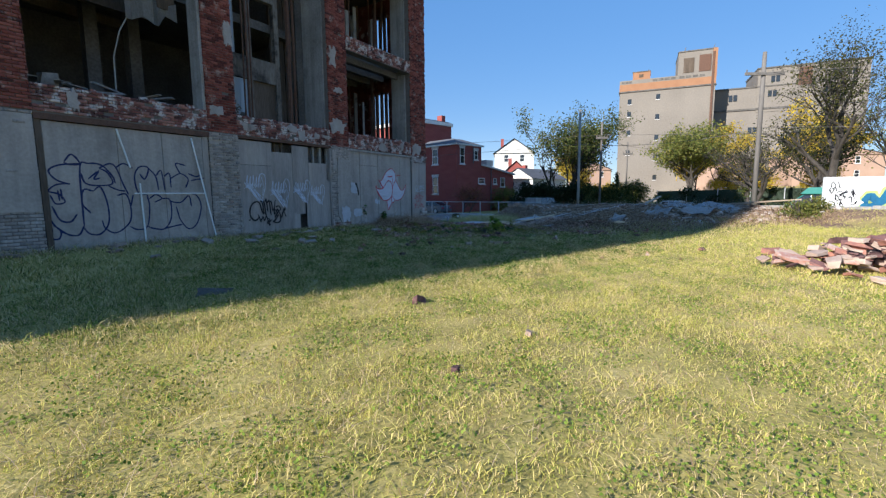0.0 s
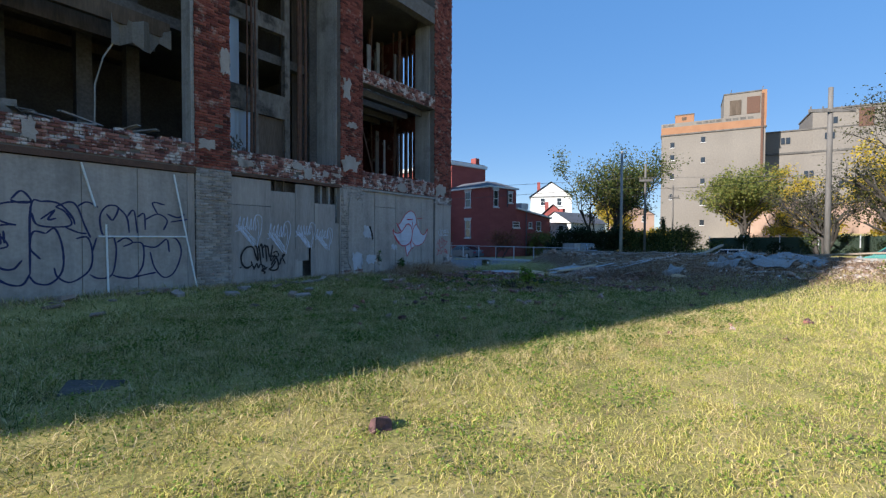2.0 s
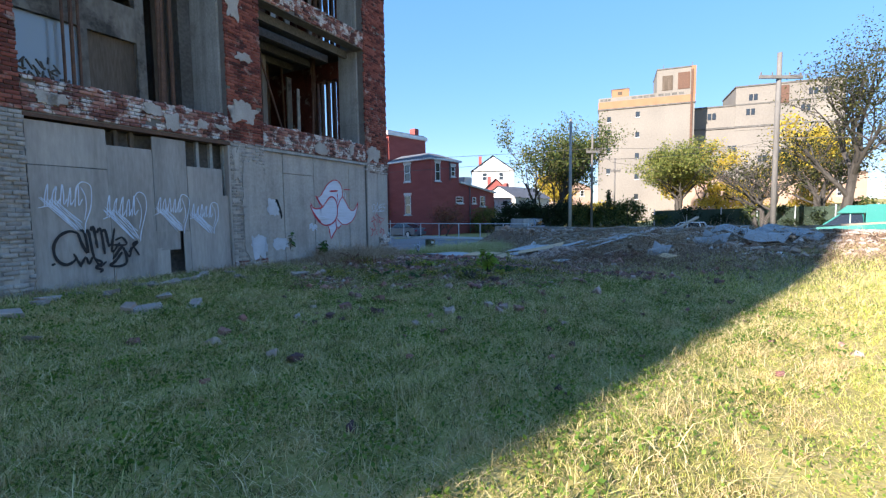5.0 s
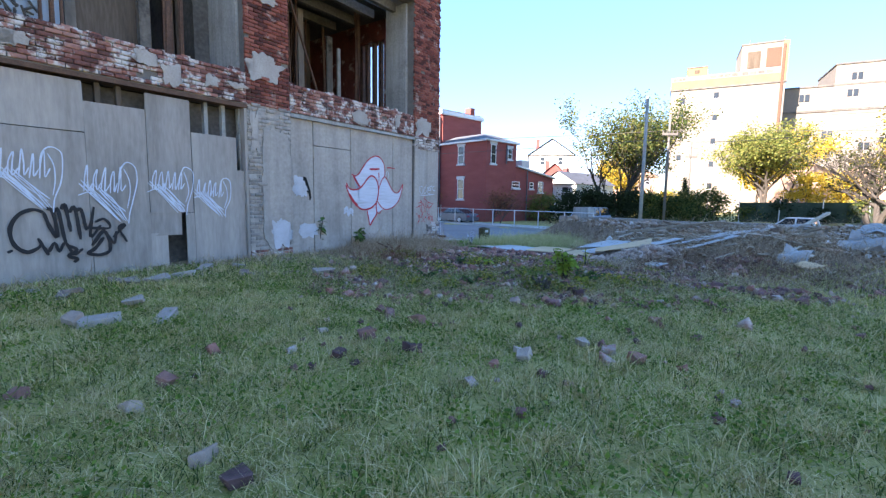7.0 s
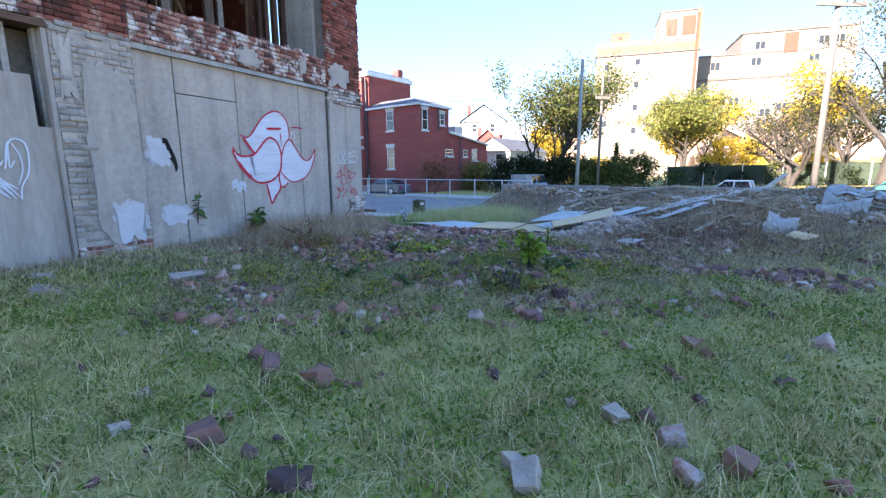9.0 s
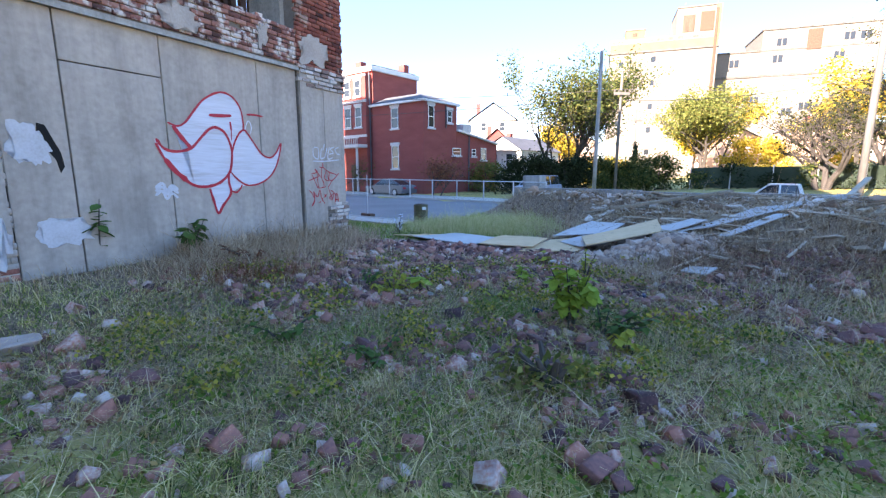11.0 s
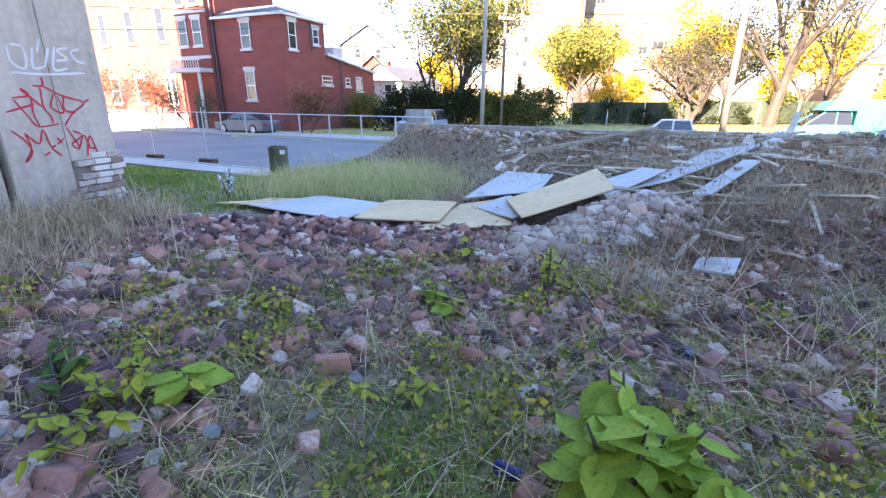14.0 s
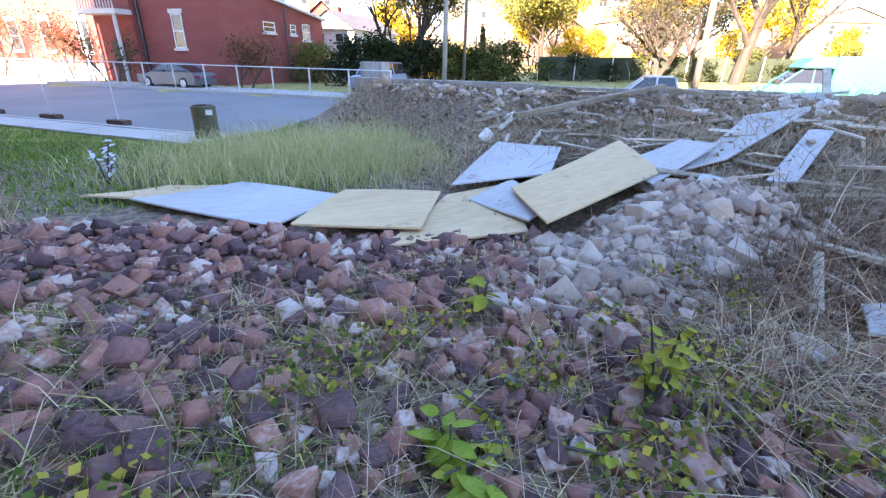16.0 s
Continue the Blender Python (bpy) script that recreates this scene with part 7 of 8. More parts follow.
def build_trees():
    tree(14.6, 55.5, -0.4, 10.0, 0.62, LEAF_DARK, 17000, 0.25, "mid-sized tree with thinning dark green and yellow leaves", 2, trunk=0.2, stems=4, bare=0.0, upright=0.8)
    tree(40.2, 72, gz(40, 72), 10.5, 1.0, LEAF_LIME, 15000, 0.34, "rounded light green tree with a dense crown", 3, trunk=0.26, stems=3, bare=0.0)
    tree(36.0, 42.0, gz(36, 42), 14.2, 0.85, LEAF_OLIVE, 6500, 0.19, "large spreading tree with sparse dark leaves", 6, trunk=0.42, levels=4, bare=0.1, first=0.2, upright=0.75, toward=227)
    tree(31.5, 45.5, gz(31.5, 45.5), 7.0, 0.9, LEAF_OLIVE, 2000, 0.2, "half bare tree with dark tangled branches", 7, trunk=0.24, stems=3, bare=0.3)
    tree(44.5, 52, gz(44, 52), 8.0, 0.9, LEAF_OLIVE, 3200, 0.28, "dense dark tree behind the field fence", 9, trunk=0.25, stems=2)
    tree(43.5, 43.0, gz(43.5, 43), 11.0, 0.75, LEAF_LIME, 1900, 0.22, "pale yellow green tree that has lost most leaves", 11, trunk=0.22, bare=0.35, first=0.2)
    tree(58, 68, gz(58, 68), 11, 0.8, LEAF_GOLD, 6500, 0.45, "golden autumn tree in the field", 13, trunk=0.2, stems=2)
    tree(47, 84, gz(47, 84), 8, 0.9, LEAF_GOLD, 5200, 0.45, "golden autumn tree in the field", 14, trunk=0.18, stems=2)
    tree(52, 86, gz(52, 86), 12, 0.8, LEAF_GOLD, 4200, 0.4, "bare twigged tree against the warehouse", 15, trunk=0.2, bare=0.5)
    tree(28.5, 92, gz(28.5, 92), 10, 0.8, LEAF_GOLD, 4500, 0.45, "golden brown tree before the warehouse", 16, trunk=0.2, stems=2)
    tree(70, 62, gz(70, 62), 10, 0.9, LEAF_GOLD, 5000, 0.45, "golden autumn tree in the field", 17, trunk=0.2, stems=2)
    # street trees before the house
    for i, (r, q, h, lf) in enumerate(((-50.1, 38.9, 4.6, LEAF_RUST), (-57.6, 38.9, 5.2, LEAF_RUST), (-44.2, 37.9, 3.6, LEAF_DARK), (-33.9, 39.0, 3.2, LEAF_RUST))):
        p = STREET @ Vector((r, q, 0))
        tree(p.x, p.y, YARD, h, 0.9, lf, 1500 if lf is LEAF_RUST else 700, 0.16, "small rust leaved street tree on the pavement" if lf is LEAF_RUST else "small thin street tree beside the porch", 20 + i, trunk=0.07, stems=2, bare=0.1, levels=3, name="street_tree")
    p = STREET @ Vector((-34.4, 47.5, 0))
    bush(p.x, p.y, YARD, 4.2, 3.2, 3.0, LEAF_LIME, 3200, 0.2, "rounded light green shrub beside the house", 31, "shrub")
    # the dark hedge bank
    for i in range(9):
        x = 9.8 + i * 1.45
        bush(x, 53.2 - 0.35 * i, -0.55, 3.8, 2.2, 3.3 + 0.35 * math.sin(i * 1.9), LEAF_HEDGE if i < 5 else LEAF_DARK, 4200, 0.2, "dark overgrown hedge beside the parking space", 40 + i, "hedge")
    bush(20.6, 53.0, -0.4, 1.3, 1.3, 4.4, LEAF_HEDGE, 2200, 0.16, "dark green columnar conifer", 60, "conifer", cone=True)
    for i, (x, y, w, h, lf) in enumerate(((24, 70, 5, 3.2, LEAF_GOLD), (28, 74, 5, 3.8, LEAF_GOLD), (33, 80, 5, 3.5, LEAF_LIME), (50, 78, 6, 4.5, LEAF_GOLD), (56, 80, 6, 5, LEAF_GOLD), (64, 76, 6, 4.5, LEAF_GOLD), (75, 70, 7, 5, LEAF_GOLD), (84, 60, 7, 5, LEAF_GOLD), (95, 64, 8, 7, LEAF_LIME), (110, 60, 8, 7, LEAF_GOLD), (18, 84, 5, 4, LEAF_LIME), (23, 90, 5, 4.5, LEAF_GOLD))):
        bush(x, y, gz(x, y), w, w * 0.8, h, lf, 2600, 0.35, "bright golden autumn shrub in the field" if lf is LEAF_GOLD else "light green overgrown shrub in the field", 70 + i, "shrub")
    # overgrowth on the field fence
    for i in range(13):
        x = 25 + i * 2.3
        y = 49.6 - 0.5 * (x - 24)
        bush(x, y + 0.8, gz(x, y), 3.6, 1.6, 1.9 + 0.6 * math.sin(i * 2.3), LEAF_HEDGE if i % 3 else LEAF_DARK, 1300, 0.2, "dark weeds overgrowing the field fence", 90 + i, "weed_bank")


def leafy_plant(x, y, h, n, leaf_len, mat, label, seed, spread=0.35):
    """A leafy sprout: stems, and large leaves that are parts of their own."""
    rng = random.Random(seed)
    t = thing("leafy_weed", pose(x, y, gz(x, y)), label, "plant", "leafy weeds on the lot")
    bm = bmesh.new()
    g = []
    for i in range(5):
        u = i / 4
        w = 0.36 * math.sin(math.pi * min(1, u * 0.9 + 0.08)) * (1 - 0.25 * u)
        g.append([bm.verts.new((u, -w, -0.12 * u * u + 0.06)), bm.verts.new((u, 0, -0.12 * u * u)), bm.verts.new((u, w, -0.12 * u * u + 0.06))])
    for a, b in zip(g, g[1:]):
        bm.faces.new((a[0], b[0], b[1], a[1]))
        bm.faces.new((a[1], b[1], b[2], a[2]))
    me = finish(bm, "leaf", mat, smooth=True)
    stems = max(3, n // 14)
    for s in range(stems):
        a = rng.uniform(0, 6.28)
        tip = Vector((math.cos(a) * spread * rng.uniform(0.2, 0.9), math.sin(a) * spread * rng.uniform(0.2, 0.9), h * rng.uniform(0.6, 1.0)))
        mid = tip * 0.5 + Vector((0, 0, h * 0.1))
        bm = bmesh.new()
        tube(bm, ((0, 0, -0.03), mid, tip), (0.012, 0.009, 0.004), 5)
        part("stem", bm, BARK, t)
        for k in range(n // stems):
            u = rng.uniform(0.3, 1.0)
            p = mid.lerp(tip, u * 2 - 1) if u > 0.5 else Vector((0, 0, 0)).lerp(mid, u * 2)
            ob = new("leaf", me)
            s_ = leaf_len * rng.uniform(0.55, 1.2)
            ob.matrix_world = t.matrix_world @ Matrix.Translation(p) @ pose(0, 0, 0, rng.uniform(-25, 25), rng.uniform(-15, 45), rng.uniform(0, 360)) @ Matrix.Scale(s_, 4)
            ob.parent = t
            ob.matrix_parent_inverse = t.matrix_world.inverted()


def build_weeds():
    bright = leafy("bright_green_leaf", [(0.13, 0.22, 0.03), (0.25, 0.36, 0.05), (0.42, 0.48, 0.09)], island=0.5, blotch=9)
    green = leafy("weed_leaf_green", [(0.04, 0.09, 0.025), (0.08, 0.15, 0.035), (0.16, 0.22, 0.05)], island=0.5)
    yellow = leafy("weed_leaf_yellow", [(0.15, 0.19, 0.03), (0.36, 0.36, 0.05), (0.58, 0.48, 0.08)], island=0.5)
    leafy_plant(2.13, 17.78, 0.68, 170, 0.15, bright, "bright lime green leafy sapling growing in rubble", 1, 0.36)
    leafy_plant(2.1, 17.74, 0.3, 22, 0.13, yellow, "yellowed lower shoots of a leafy sapling", 21, 0.2)
    leafy_plant(2.3, 17.42, 0.3, 120, 0.09, green, "low green leafy weed beside the sapling", 2, 0.55)
    leafy_plant(2.35, 17.0, 0.24, 34, 0.1, yellow, "small yellow green weed among stones", 3, 0.3)
    leafy_plant(0.36, 19.0, 0.26, 150, 0.075, yellow, "spreading yellow green weed among bricks", 4, 0.55)
    leafy_plant(0.0, 19.3, 0.22, 90, 0.07, green, "low dark green weed among bricks", 22, 0.5)
    leafy_plant(0.3, 17.1, 0.22, 60, 0.075, green, "low dark green weed among bricks", 5, 0.4)
    leafy_plant(-0.6, 17.6, 0.25, 60, 0.08, green, "low dark green weed among grass", 6, 0.5)
    leafy_plant(1.06, 19.86, 0.16, 18, 0.13, yellow, "yellow green broad leaved weed among bricks", 7, 0.22)
    leafy_plant(2.1, 19.7, 0.2, 30, 0.13, bright, "lime broad leaved seedling among stones", 8, 0.32)
    leafy_plant(2.45, 19.75, 0.14, 70, 0.06, yellow, "low yellow green creeper among stones", 23, 0.45)
    leafy_plant(2.75, 20.65, 0.28, 16, 0.11, yellow, "thin yellowing seedling among stones", 9, 0.12)
    leafy_plant(3.02, 19.68, 0.46, 60, 0.07, yellow, "thin upright yellow green weed beside stones", 24, 0.2)
    leafy_plant(0.69, 19.0, 0.3, 9, 0.2, bright, "broad leaved green seedling among ivy", 10, 0.12)
    leafy_plant(1.6, 18.7, 0.2, 40, 0.07, yellow, "yellowing weed among stones", 11, 0.4)
    leafy_plant(-3.55, 19.75, 0.95, 70, 0.17, green, "tall leafy sprout against the factory wall", 12, 0.3)
    leafy_plant(-2.75, 20.55, 0.6, 70, 0.17, green, "bushy dark green sprout against the factory wall", 13, 0.5)
    leafy_plant(-4.05, 19.25, 0.7, 26, 0.12, yellow, "thin reddening sprout against the factory wall", 14, 0.2)
    leafy_plant(-1.7, 20.2, 0.34, 80, 0.07, LEAF_RUST, "low rust red weed near the wall", 15, 0.75)
    leafy_plant(0.25, 24.6, 0.5, 60, 0.07, SPRAY_FAINT, "pale silvery weed beside the corner", 16, 0.35)
    for i, (x, y) in enumerate(((15.2, 18.3), (16.0, 18.9), (18.5, 19.4), (20, 19.0), (21.5, 18.6), (17.2, 19.6), (14.6, 18.2), (23, 18.2))):
        bush(x, y, gz(x, y), 1.5, 1.0, 0.8, LEAF_LIME, 900, 0.1, "sunlit weeds in front of the white wall", 120 + i, "weed_clump")
    bush(1.55, 17.0 - 0.4, gz(1.6, 16.6), 0.8, 0.6, 0.35, LEAF_LIME, 300, 0.07, "yellow green weed clump in the grass", 130, "weed_clump")


build_trees()
build_weeds()
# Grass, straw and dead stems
# One turf in two palettes: sunlit brightness and shade put into the colours.
GRASS_SUN = leafy("short_dry_grass_sunlit", [(0.24, 0.28, 0.045), (0.45, 0.45, 0.09), (0.62, 0.55, 0.15), (0.72, 0.6, 0.23), (0.7, 0.53, 0.3)], through_light=0.3, blotch=2.2, spread=0.65, island=0.6)
GRASS_SHADE = leafy("long_green_grass_shaded", [(0.035, 0.07, 0.014), (0.12, 0.18, 0.03), (0.34, 0.33, 0.085), (0.62, 0.5, 0.21), (0.8, 0.63, 0.36)], through_light=0.2, blotch=2.6, spread=0.75, island=0.8)
CLOVER = leafy("clover_leaves", [(0.08, 0.14, 0.02), (0.17, 0.25, 0.035), (0.28, 0.34, 0.06)], through_light=0.25)
STRAW = leafy("dead_stems", [(0.18, 0.11, 0.065), (0.34, 0.225, 0.14), (0.5, 0.36, 0.235), (0.62, 0.48, 0.33)], through_light=0.1)
TALL = leafy("pale_seed_grass", [(0.26, 0.28, 0.09), (0.44, 0.43, 0.17), (0.58, 0.53, 0.27), (0.62, 0.55, 0.34)], through_light=0.35)
LAWN = leafy("green_lawn", [(0.07, 0.14, 0.025), (0.13, 0.24, 0.04), (0.22, 0.32, 0.06)], through_light=0.3)


def blades(name, label, x, y, h, w, lean, mat, rng, base=0.0):
    """Bent tapering blades standing on the ground: one mesh."""
    n = len(x)
    z = ground_z(x, y) + base
    a = rng.uniform(0, 2 * math.pi, n)
    side = np.stack([np.cos(a), np.sin(a), np.zeros(n)], -1)
    b = rng.uniform(0, 2 * math.pi, n)
    tilt = np.abs(rng.normal(0, 1, n)) * lean
    d = np.stack([np.cos(b) * tilt, np.sin(b) * tilt, np.ones(n)], -1)
    p = np.stack([x, y, z - 0.01], -1)
    hh, ww = h[:, None], (w / 2)[:, None]
    mid = p + d * hh * 0.55
    tip = p + d * np.array([1.9, 1.9, 1.0]) * hh * np.array([1, 1, 0.92])
    v = np.stack([p - side * ww, p + side * ww, mid + side * ww * 0.75, mid - side * ww * 0.75, tip], 1).reshape(-1, 3)
    i = np.arange(n)[:, None] * 5
    f = np.concatenate([i + np.array([[0, 1, 2]]), i + np.array([[0, 2, 3]]), i + np.array([[3, 2, 4]])], 0)
    return tagged(raw(name, v, f, mat), label, "grass", kind="stuff")


def fast_patch(x, y, s, k):
    """Cheap smooth blotches between 0 and 1."""
    return 0.5 + 0.25 * (np.sin(x * s + k) * np.sin(y * s * 1.13 - k) + np.sin(x * s * 2.3 - y * s * 1.7 + 2 * k) * np.sin(y * s * 2.1 + x * s * 0.8))


def build_grass():
    rng = np.random.default_rng(77)
    n = 1600000
    x, y = rng.uniform(-10, 14, n), rng.uniform(0.6, 21.5, n)
    off = np.abs(x - 0.4)
    facade = (x + 0.87) * 0.848 - (y - 23.8) * 0.53
    dens = np.clip(1.4 - off / 6.0, 0.16, 1) * (0.35 + 0.9 * fast_patch(x, y, 1.9, 1.0)) * (0.35 + 1.1 * fast_patch(x, y, 6.3, 3.0))
    stones = 0.92 * ramp01(y, 16.2, 20.2) * (1 - 0.5 * fast_patch(x, y, 1.2, 4.0))
    ok = (rng.random(n) < dens * (1 - stones)) & (facade > 0.05) & ~((x > 4.5) & (y > 19))
    x, y, off = x[ok], y[ok], off[ok]
    # Blades change palette and height along the edge of the factory's shadow.
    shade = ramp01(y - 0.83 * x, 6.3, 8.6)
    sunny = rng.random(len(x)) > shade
    big = 1 + 0.1 * np.clip(off - 3, 0, None)
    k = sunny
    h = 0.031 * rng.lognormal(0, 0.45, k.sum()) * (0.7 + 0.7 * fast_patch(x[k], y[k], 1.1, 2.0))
    blades("short_grass", "short dry yellow green grass, sunlit brightness in its colour", x[k], y[k], h * big[k], 0.0065 * big[k], 0.8, GRASS_SUN, rng)
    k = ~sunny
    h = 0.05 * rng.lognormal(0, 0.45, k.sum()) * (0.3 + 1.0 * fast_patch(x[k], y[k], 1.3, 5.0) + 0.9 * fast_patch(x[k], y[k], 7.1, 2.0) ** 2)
    blades("long_grass", "longer green and straw coloured grass, shade in its colour", x[k], y[k], h * big[k], 0.007 * big[k], 0.95, GRASS_SHADE, rng)
    # clover and small broad leaves
    n = 260000
    x, y = rng.uniform(-7, 10, n), rng.uniform(0.8, 19, n)
    ok = (rng.random(n) < np.clip(1.1 - np.abs(x - 0.4) / 8, 0.1, 1) * ramp01(fast_patch(x, y, 2.2, 7.0), 0.36, 0.7) * (1 - 0.8 * ramp01(y, 15, 19))) & ((x + 0.87) * 0.848 - (y - 23.8) * 0.53 > 0.1)
    x, y = x[ok], y[ok]
    c = np.stack([x, y, ground_z(x, y) + rng.uniform(0.01, 0.05, len(x))], -1)
    tagged(leaf_mesh("clover", c, 0.024, CLOVER, None, rng, droop=-0.1, longness=1.3), "patches of clover and small broad leaved weeds", "weeds", kind="stuff")
    # straw litter lying flat
    n = 60000
    x, y = rng.uniform(-6, 9, n), rng.uniform(0.8, 21, n)
    blades("straw_litter", "dead straw lying among the grass", x, y, 0.05 * rng.lognormal(0, 0.4, n), np.full(n, 0.005), 2.2, STRAW, rng)
    # ivy mats before the boards
    n = 30000
    x, y = rng.uniform(-2.0, 4.4, n), rng.uniform(16.4, 20.6, n)
    ok = ramp01(fast_patch(x, y, 2.6, 9.0), 0.54, 0.7) > rng.random(n)
    x, y = x[ok], y[ok]
    c = np.stack([x, y, ground_z(x, y) + rng.uniform(0.03, 0.17, len(x))], -1)
    tagged(leaf_mesh("ivy", c, 0.034, leafy("ivy_leaves", [(0.04, 0.085, 0.018), (0.11, 0.15, 0.028), (0.3, 0.28, 0.05), (0.5, 0.38, 0.06)]), None, rng, droop=0.0, longness=1.15), "trailing green and yellow ivy over the bricks", "ivy", kind="stuff")
    # tall pale seed grass below the boards, lawn beside the street
    n = 15000
    x, y = rng.normal(2.5, 1.0, n), rng.normal(25.3, 0.85, n)
    ok = (y > 24.05 - 0.45 * (x - 1)) & (y > 23.0) & (x < 4.3) & (0.694 * x + 0.72 * y < 24.0)
    x, y = x[ok], y[ok]
    blades("tall_grass", "tall pale yellow seed grass beside the boards", x, y, 0.22 * rng.lognormal(0, 0.4, len(x)), np.full(len(x), 0.008), 0.5, TALL, rng)
    n = 60000
    x, y = rng.uniform(-7, 3, n), rng.uniform(23.5, 37, n)
    q = 0.694 * x + 0.72 * y
    ok = (q < 22.7) & ((x + 0.87) * 0.53 + (y - 23.8) * 0.848 > 0.1)
    x, y = x[ok], y[ok]
    blades("lawn", "mown green lawn strip beside the pavement", x, y, 0.07 * rng.lognormal(0, 0.3, len(x)), np.full(len(x), 0.014), 0.5, LAWN, rng)
    # dry weeds along the factory wall
    n = 26000
    u, d = rng.uniform(0.0, 17, n), np.abs(rng.normal(0.1, 0.45, n))
    ok = rng.random(n) < np.where(u < 4.2, 1.0, 0.3) * (0.3 + fast_patch(u, d, 2.0, 3.0))
    u, d = u[ok], d[ok] + np.where(u[ok] < 3.5, 0.1, 0)
    x, y = -0.87 - 0.53 * u + 0.848 * d, 23.8 - 0.848 * u - 0.53 * d
    blades("dry_weeds", "dry brown weeds along the foot of the wall", x, y, (0.1 + 0.16 * (u < 4)) * rng.lognormal(0, 0.4, len(x)), np.full(len(x), 0.009), 0.5, STRAW, rng)
    # dead brush on the mound
    n = 76000
    x, y = rng.uniform(3.6, 16, n), rng.uniform(17.2, 29.5, n)
    q = 0.694 * x + 0.72 * y
    ok = (q < 24.4) & (rng.random(n) < 0.3 + fast_patch(x, y, 1.4, 6.0)) & ~((y > 20.4) & (y < 22.9) & (x < 5.6))
    x, y = x[ok], y[ok]
    blades("dead_brush", "tangled dead brown stems over the rubble mound", x, y, 0.13 * rng.lognormal(0, 0.6, len(x)), np.full(len(x), 0.008), 1.3, STRAW, rng)
    n = 16000
    x, y = rng.uniform(3.5, 16, n), rng.uniform(17.5, 28.5, n)
    ok = (0.694 * x + 0.72 * y < 24.3) & (fast_patch(x, y, 1.9, 8.0) > 0.42)
    x, y = x[ok], y[ok]
    c = np.stack([x, y, ground_z(x, y) + rng.uniform(0.01, 0.1, len(x))], -1)
    tagged(leaf_mesh("leaf_litter", c, 0.06, leafy("dead_leaves", [(0.1, 0.06, 0.035), (0.2, 0.12, 0.07), (0.33, 0.22, 0.12)]), None, rng, droop=0.0, longness=1.3), "brown dead leaves over the rubble mound", "leaf litter", kind="stuff")
    n = 34000
    x, y = rng.uniform(-2.5, 4.5, n), rng.uniform(15.8, 21.3, n)
    ok = rng.random(n) < 0.25 + 0.9 * fast_patch(x, y, 1.7, 2.5)
    x, y = x[ok], y[ok]
    blades("dead_stems", "dead stems and straw between the bricks", x, y, 0.06 * rng.lognormal(0, 0.55, len(x)), np.full(len(x), 0.005), 1.8, STRAW, rng, base=0.02)
    n = 9000
    x, y = rng.uniform(-2.5, 4.5, n), rng.uniform(15.8, 21.3, n)
    c = np.stack([x, y, ground_z(x, y) + rng.uniform(0.01, 0.06, n)], -1)
    tagged(leaf_mesh("leaf_litter", c, 0.04, leafy("faded_leaves", [(0.16, 0.1, 0.06), (0.3, 0.19, 0.1), (0.46, 0.34, 0.14)]), None, rng, droop=0.0, longness=1.4), "brown fallen leaves between the bricks", "leaf litter", kind="stuff")
    # clumps of dead weeds
    brown = leafy("red_brown_dead_weed", [(0.11, 0.055, 0.035), (0.22, 0.13, 0.085), (0.36, 0.25, 0.17)], through_light=0.1)
    for cx, cy, sx, sy, n, h, mat, label in (
        (4.5, 20.0, 0.3, 0.28, 1400, 0.18, brown, "tangle of dead brown weeds before the boards"),
        (5.3, 20.2, 0.6, 0.45, 2600, 0.17, brown, "tangle of dead brown weeds before the boards"),
        (3.74, 19.6, 0.25, 0.2, 1300, 0.14, STRAW, "pale bent straw tuft among stones"),
        (-1.5, 20.5, 0.6, 0.6, 2600, 0.2, STRAW, "tall tan dead weeds near the wall"),
        (-1.25, 21.6, 0.5, 0.6, 2600, 0.22, STRAW, "tall tan dead weeds near the wall"),
        (-2.2, 19.9, 0.5, 0.5, 2600, 0.16, STRAW, "tan dead weeds near the wall"),
        (-1.5, 19.5, 0.4, 0.25, 2000, 0.13, LEAF_RUST, "rust red withered weeds near the wall"),
        (6.4, 18.9, 0.8, 0.6, 2600, 0.15, brown, "dead brown weeds on the mound"),
        (8.4, 20.4, 0.9, 0.7, 2600, 0.18, STRAW, "dead straw weeds on the mound")):
        x, y = rng.normal(cx, sx, n), rng.normal(cy, sy, n)
        ok = (x + 0.87) * 0.848 - (y - 23.8) * 0.53 > 0.12
        x, y = x[ok], y[ok]
        blades("dead_weeds", label, x, y, h * rng.lognormal(0, 0.45, len(x)), np.full(len(x), 0.006), 0.75, mat, rng)
    # dry tan tufts and dark broad weeds in the shaded turf
    k = 620
    cx, cy = rng.uniform(-5.5, 6.5, k), rng.uniform(8.0, 17.5, k)
    pick = rng.integers(0, k, 48000)
    x, y = cx[pick] + rng.normal(0, 0.085, len(pick)), cy[pick] + rng.normal(0, 0.085, len(pick))
    ok = ((x + 0.87) * 0.848 - (y - 23.8) * 0.53 > 0.1) & (y - 0.83 * x > 6.6)
    x, y = x[ok], y[ok]
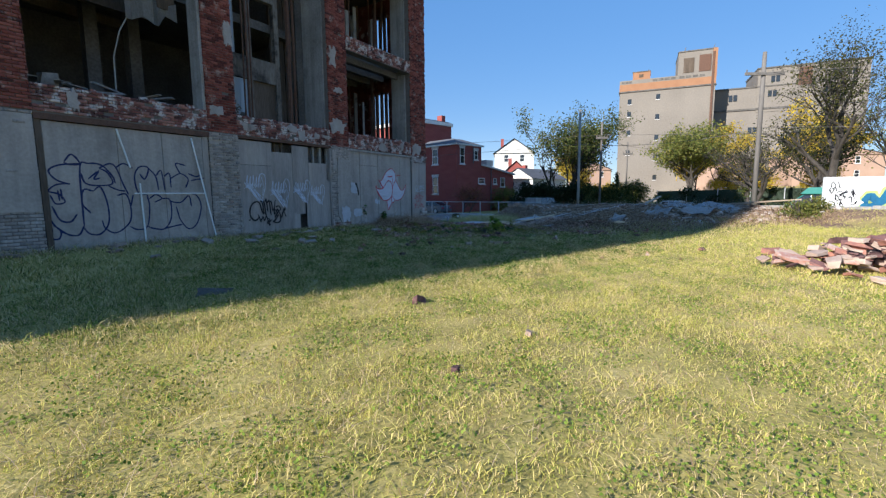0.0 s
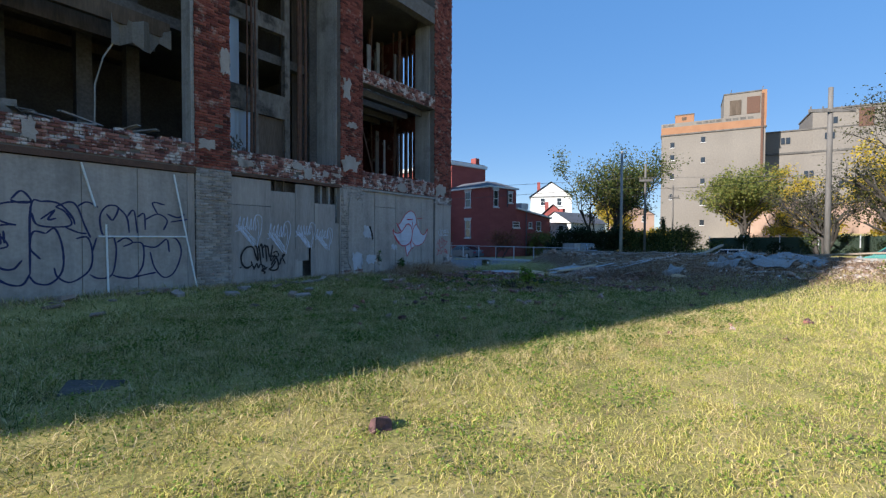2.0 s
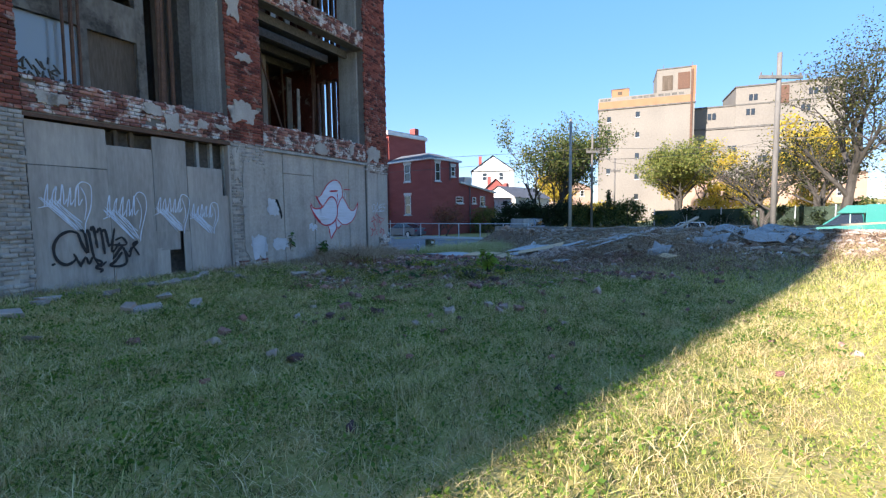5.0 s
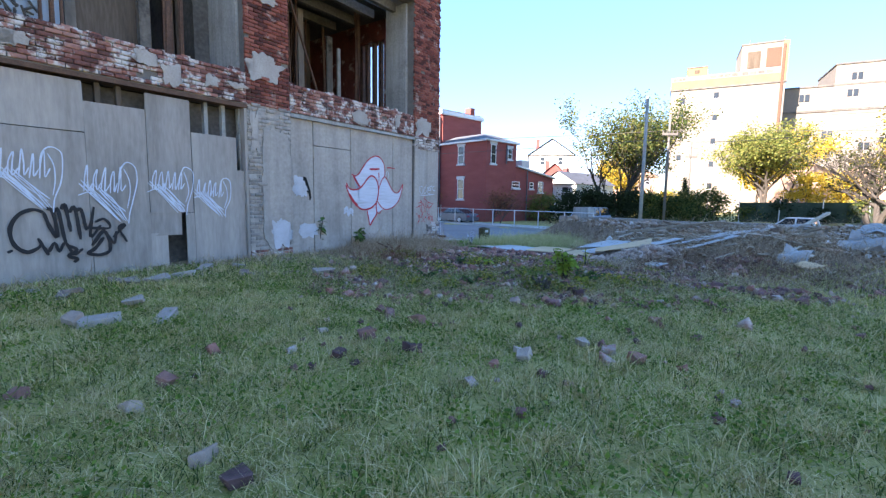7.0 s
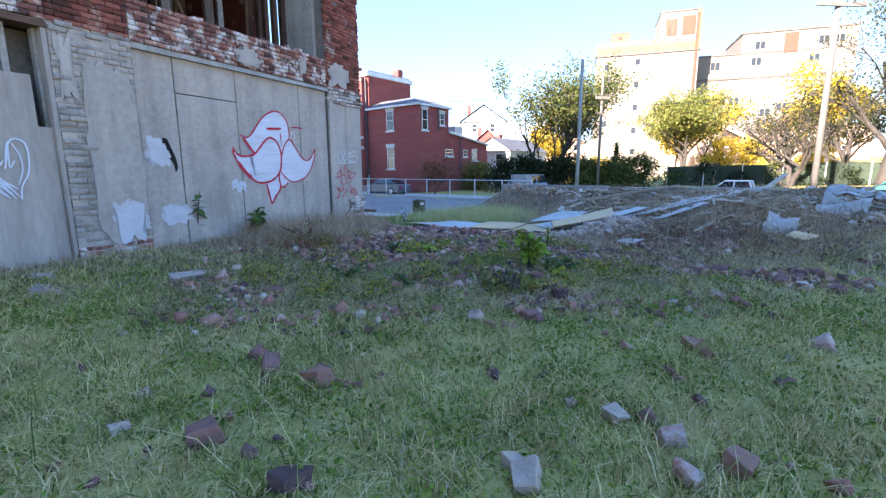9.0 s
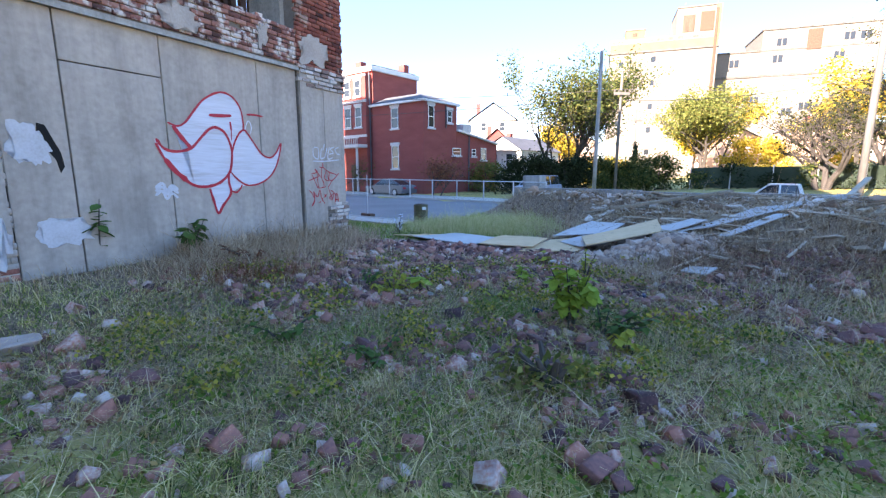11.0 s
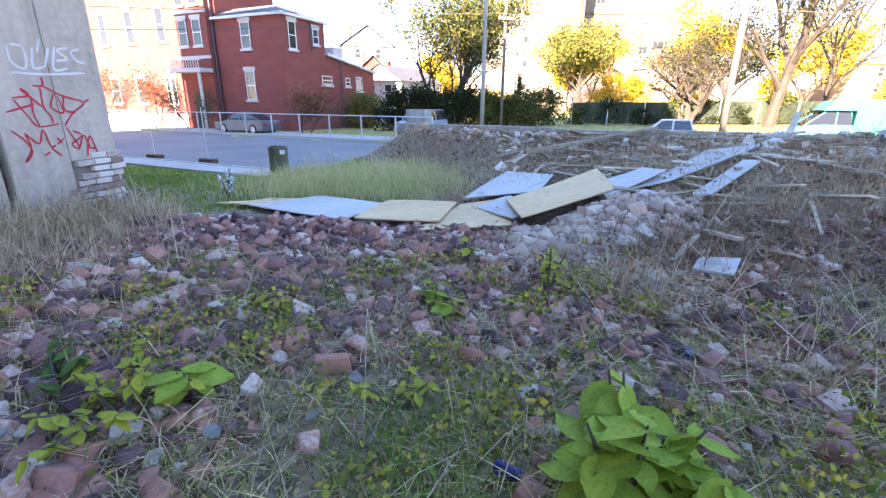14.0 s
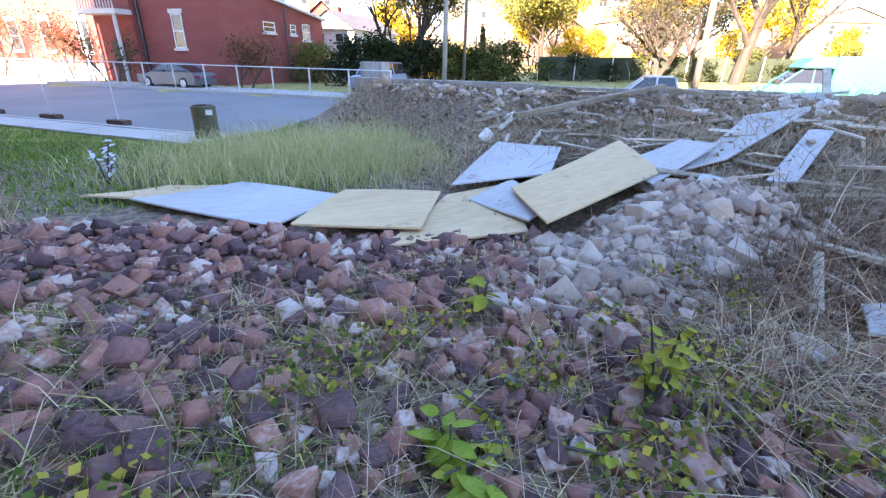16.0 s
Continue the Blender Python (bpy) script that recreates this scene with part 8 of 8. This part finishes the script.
    tan = leafy("dry_tan_grass", [(0.42, 0.3, 0.13), (0.62, 0.47, 0.22), (0.82, 0.65, 0.36)], through_light=0.25)
    blades("dry_tufts", "dry tan grass tufts standing in the turf", x, y, 0.075 * rng.lognormal(0, 0.4, len(x)), np.full(len(x), 0.006), 0.75, tan, rng)
    k = 420
    cx, cy = rng.uniform(-6, 6, k), rng.uniform(7.5, 17.5, k)
    pick = rng.integers(0, k, 17000)
    x, y = cx[pick] + rng.normal(0, 0.13, len(pick)), cy[pick] + rng.normal(0, 0.13, len(pick))
    ok = ((x + 0.87) * 0.848 - (y - 23.8) * 0.53 > 0.1) & (y - 0.83 * x > 6.6)
    x, y = x[ok], y[ok]
    c = np.stack([x, y, ground_z(x, y) + rng.uniform(0.015, 0.075, len(x))], -1)
    tagged(leaf_mesh("broad_weeds", c, 0.04, leafy("dark_broad_weed", [(0.06, 0.12, 0.02), (0.12, 0.2, 0.03), (0.24, 0.31, 0.055)]), None, rng, droop=-0.1, longness=1.6), "dark green broad leaved weeds in the turf", "weeds", kind="stuff")
    # fresh green tufts among the bricks
    for cx, cy, sx, sy, n in ((1.55, 18.35, 0.2, 0.28, 1500), (2.65, 18.3, 0.35, 0.3, 1300), (0.1, 17.5, 0.45, 0.3, 1500), (0.35, 20.9, 0.3, 0.3, 1000), (1.25, 20.1, 0.3, 0.2, 800), (-0.9, 18.6, 0.5, 0.4, 1300), (1.0, 17.2, 0.4, 0.3, 1100)):
        x, y = rng.normal(cx, sx, n), rng.normal(cy, sy, n)
        blades("green_tuft", "fresh green grass tuft growing between bricks", x, y, 0.06 * rng.lognormal(0, 0.4, n), np.full(n, 0.006), 0.8, LAWN, rng, base=0.02)
    # sunny far grass and the field beyond the street
    n = 60000
    x, y = rng.uniform(6, 34, n), rng.uniform(4, 19, n)
    blades("far_grass", "dry sunlit grass towards the far wall", x, y, 0.07 * rng.lognormal(0, 0.4, n), np.full(n, 0.016), 0.7, GRASS_SUN, rng)


build_grass()
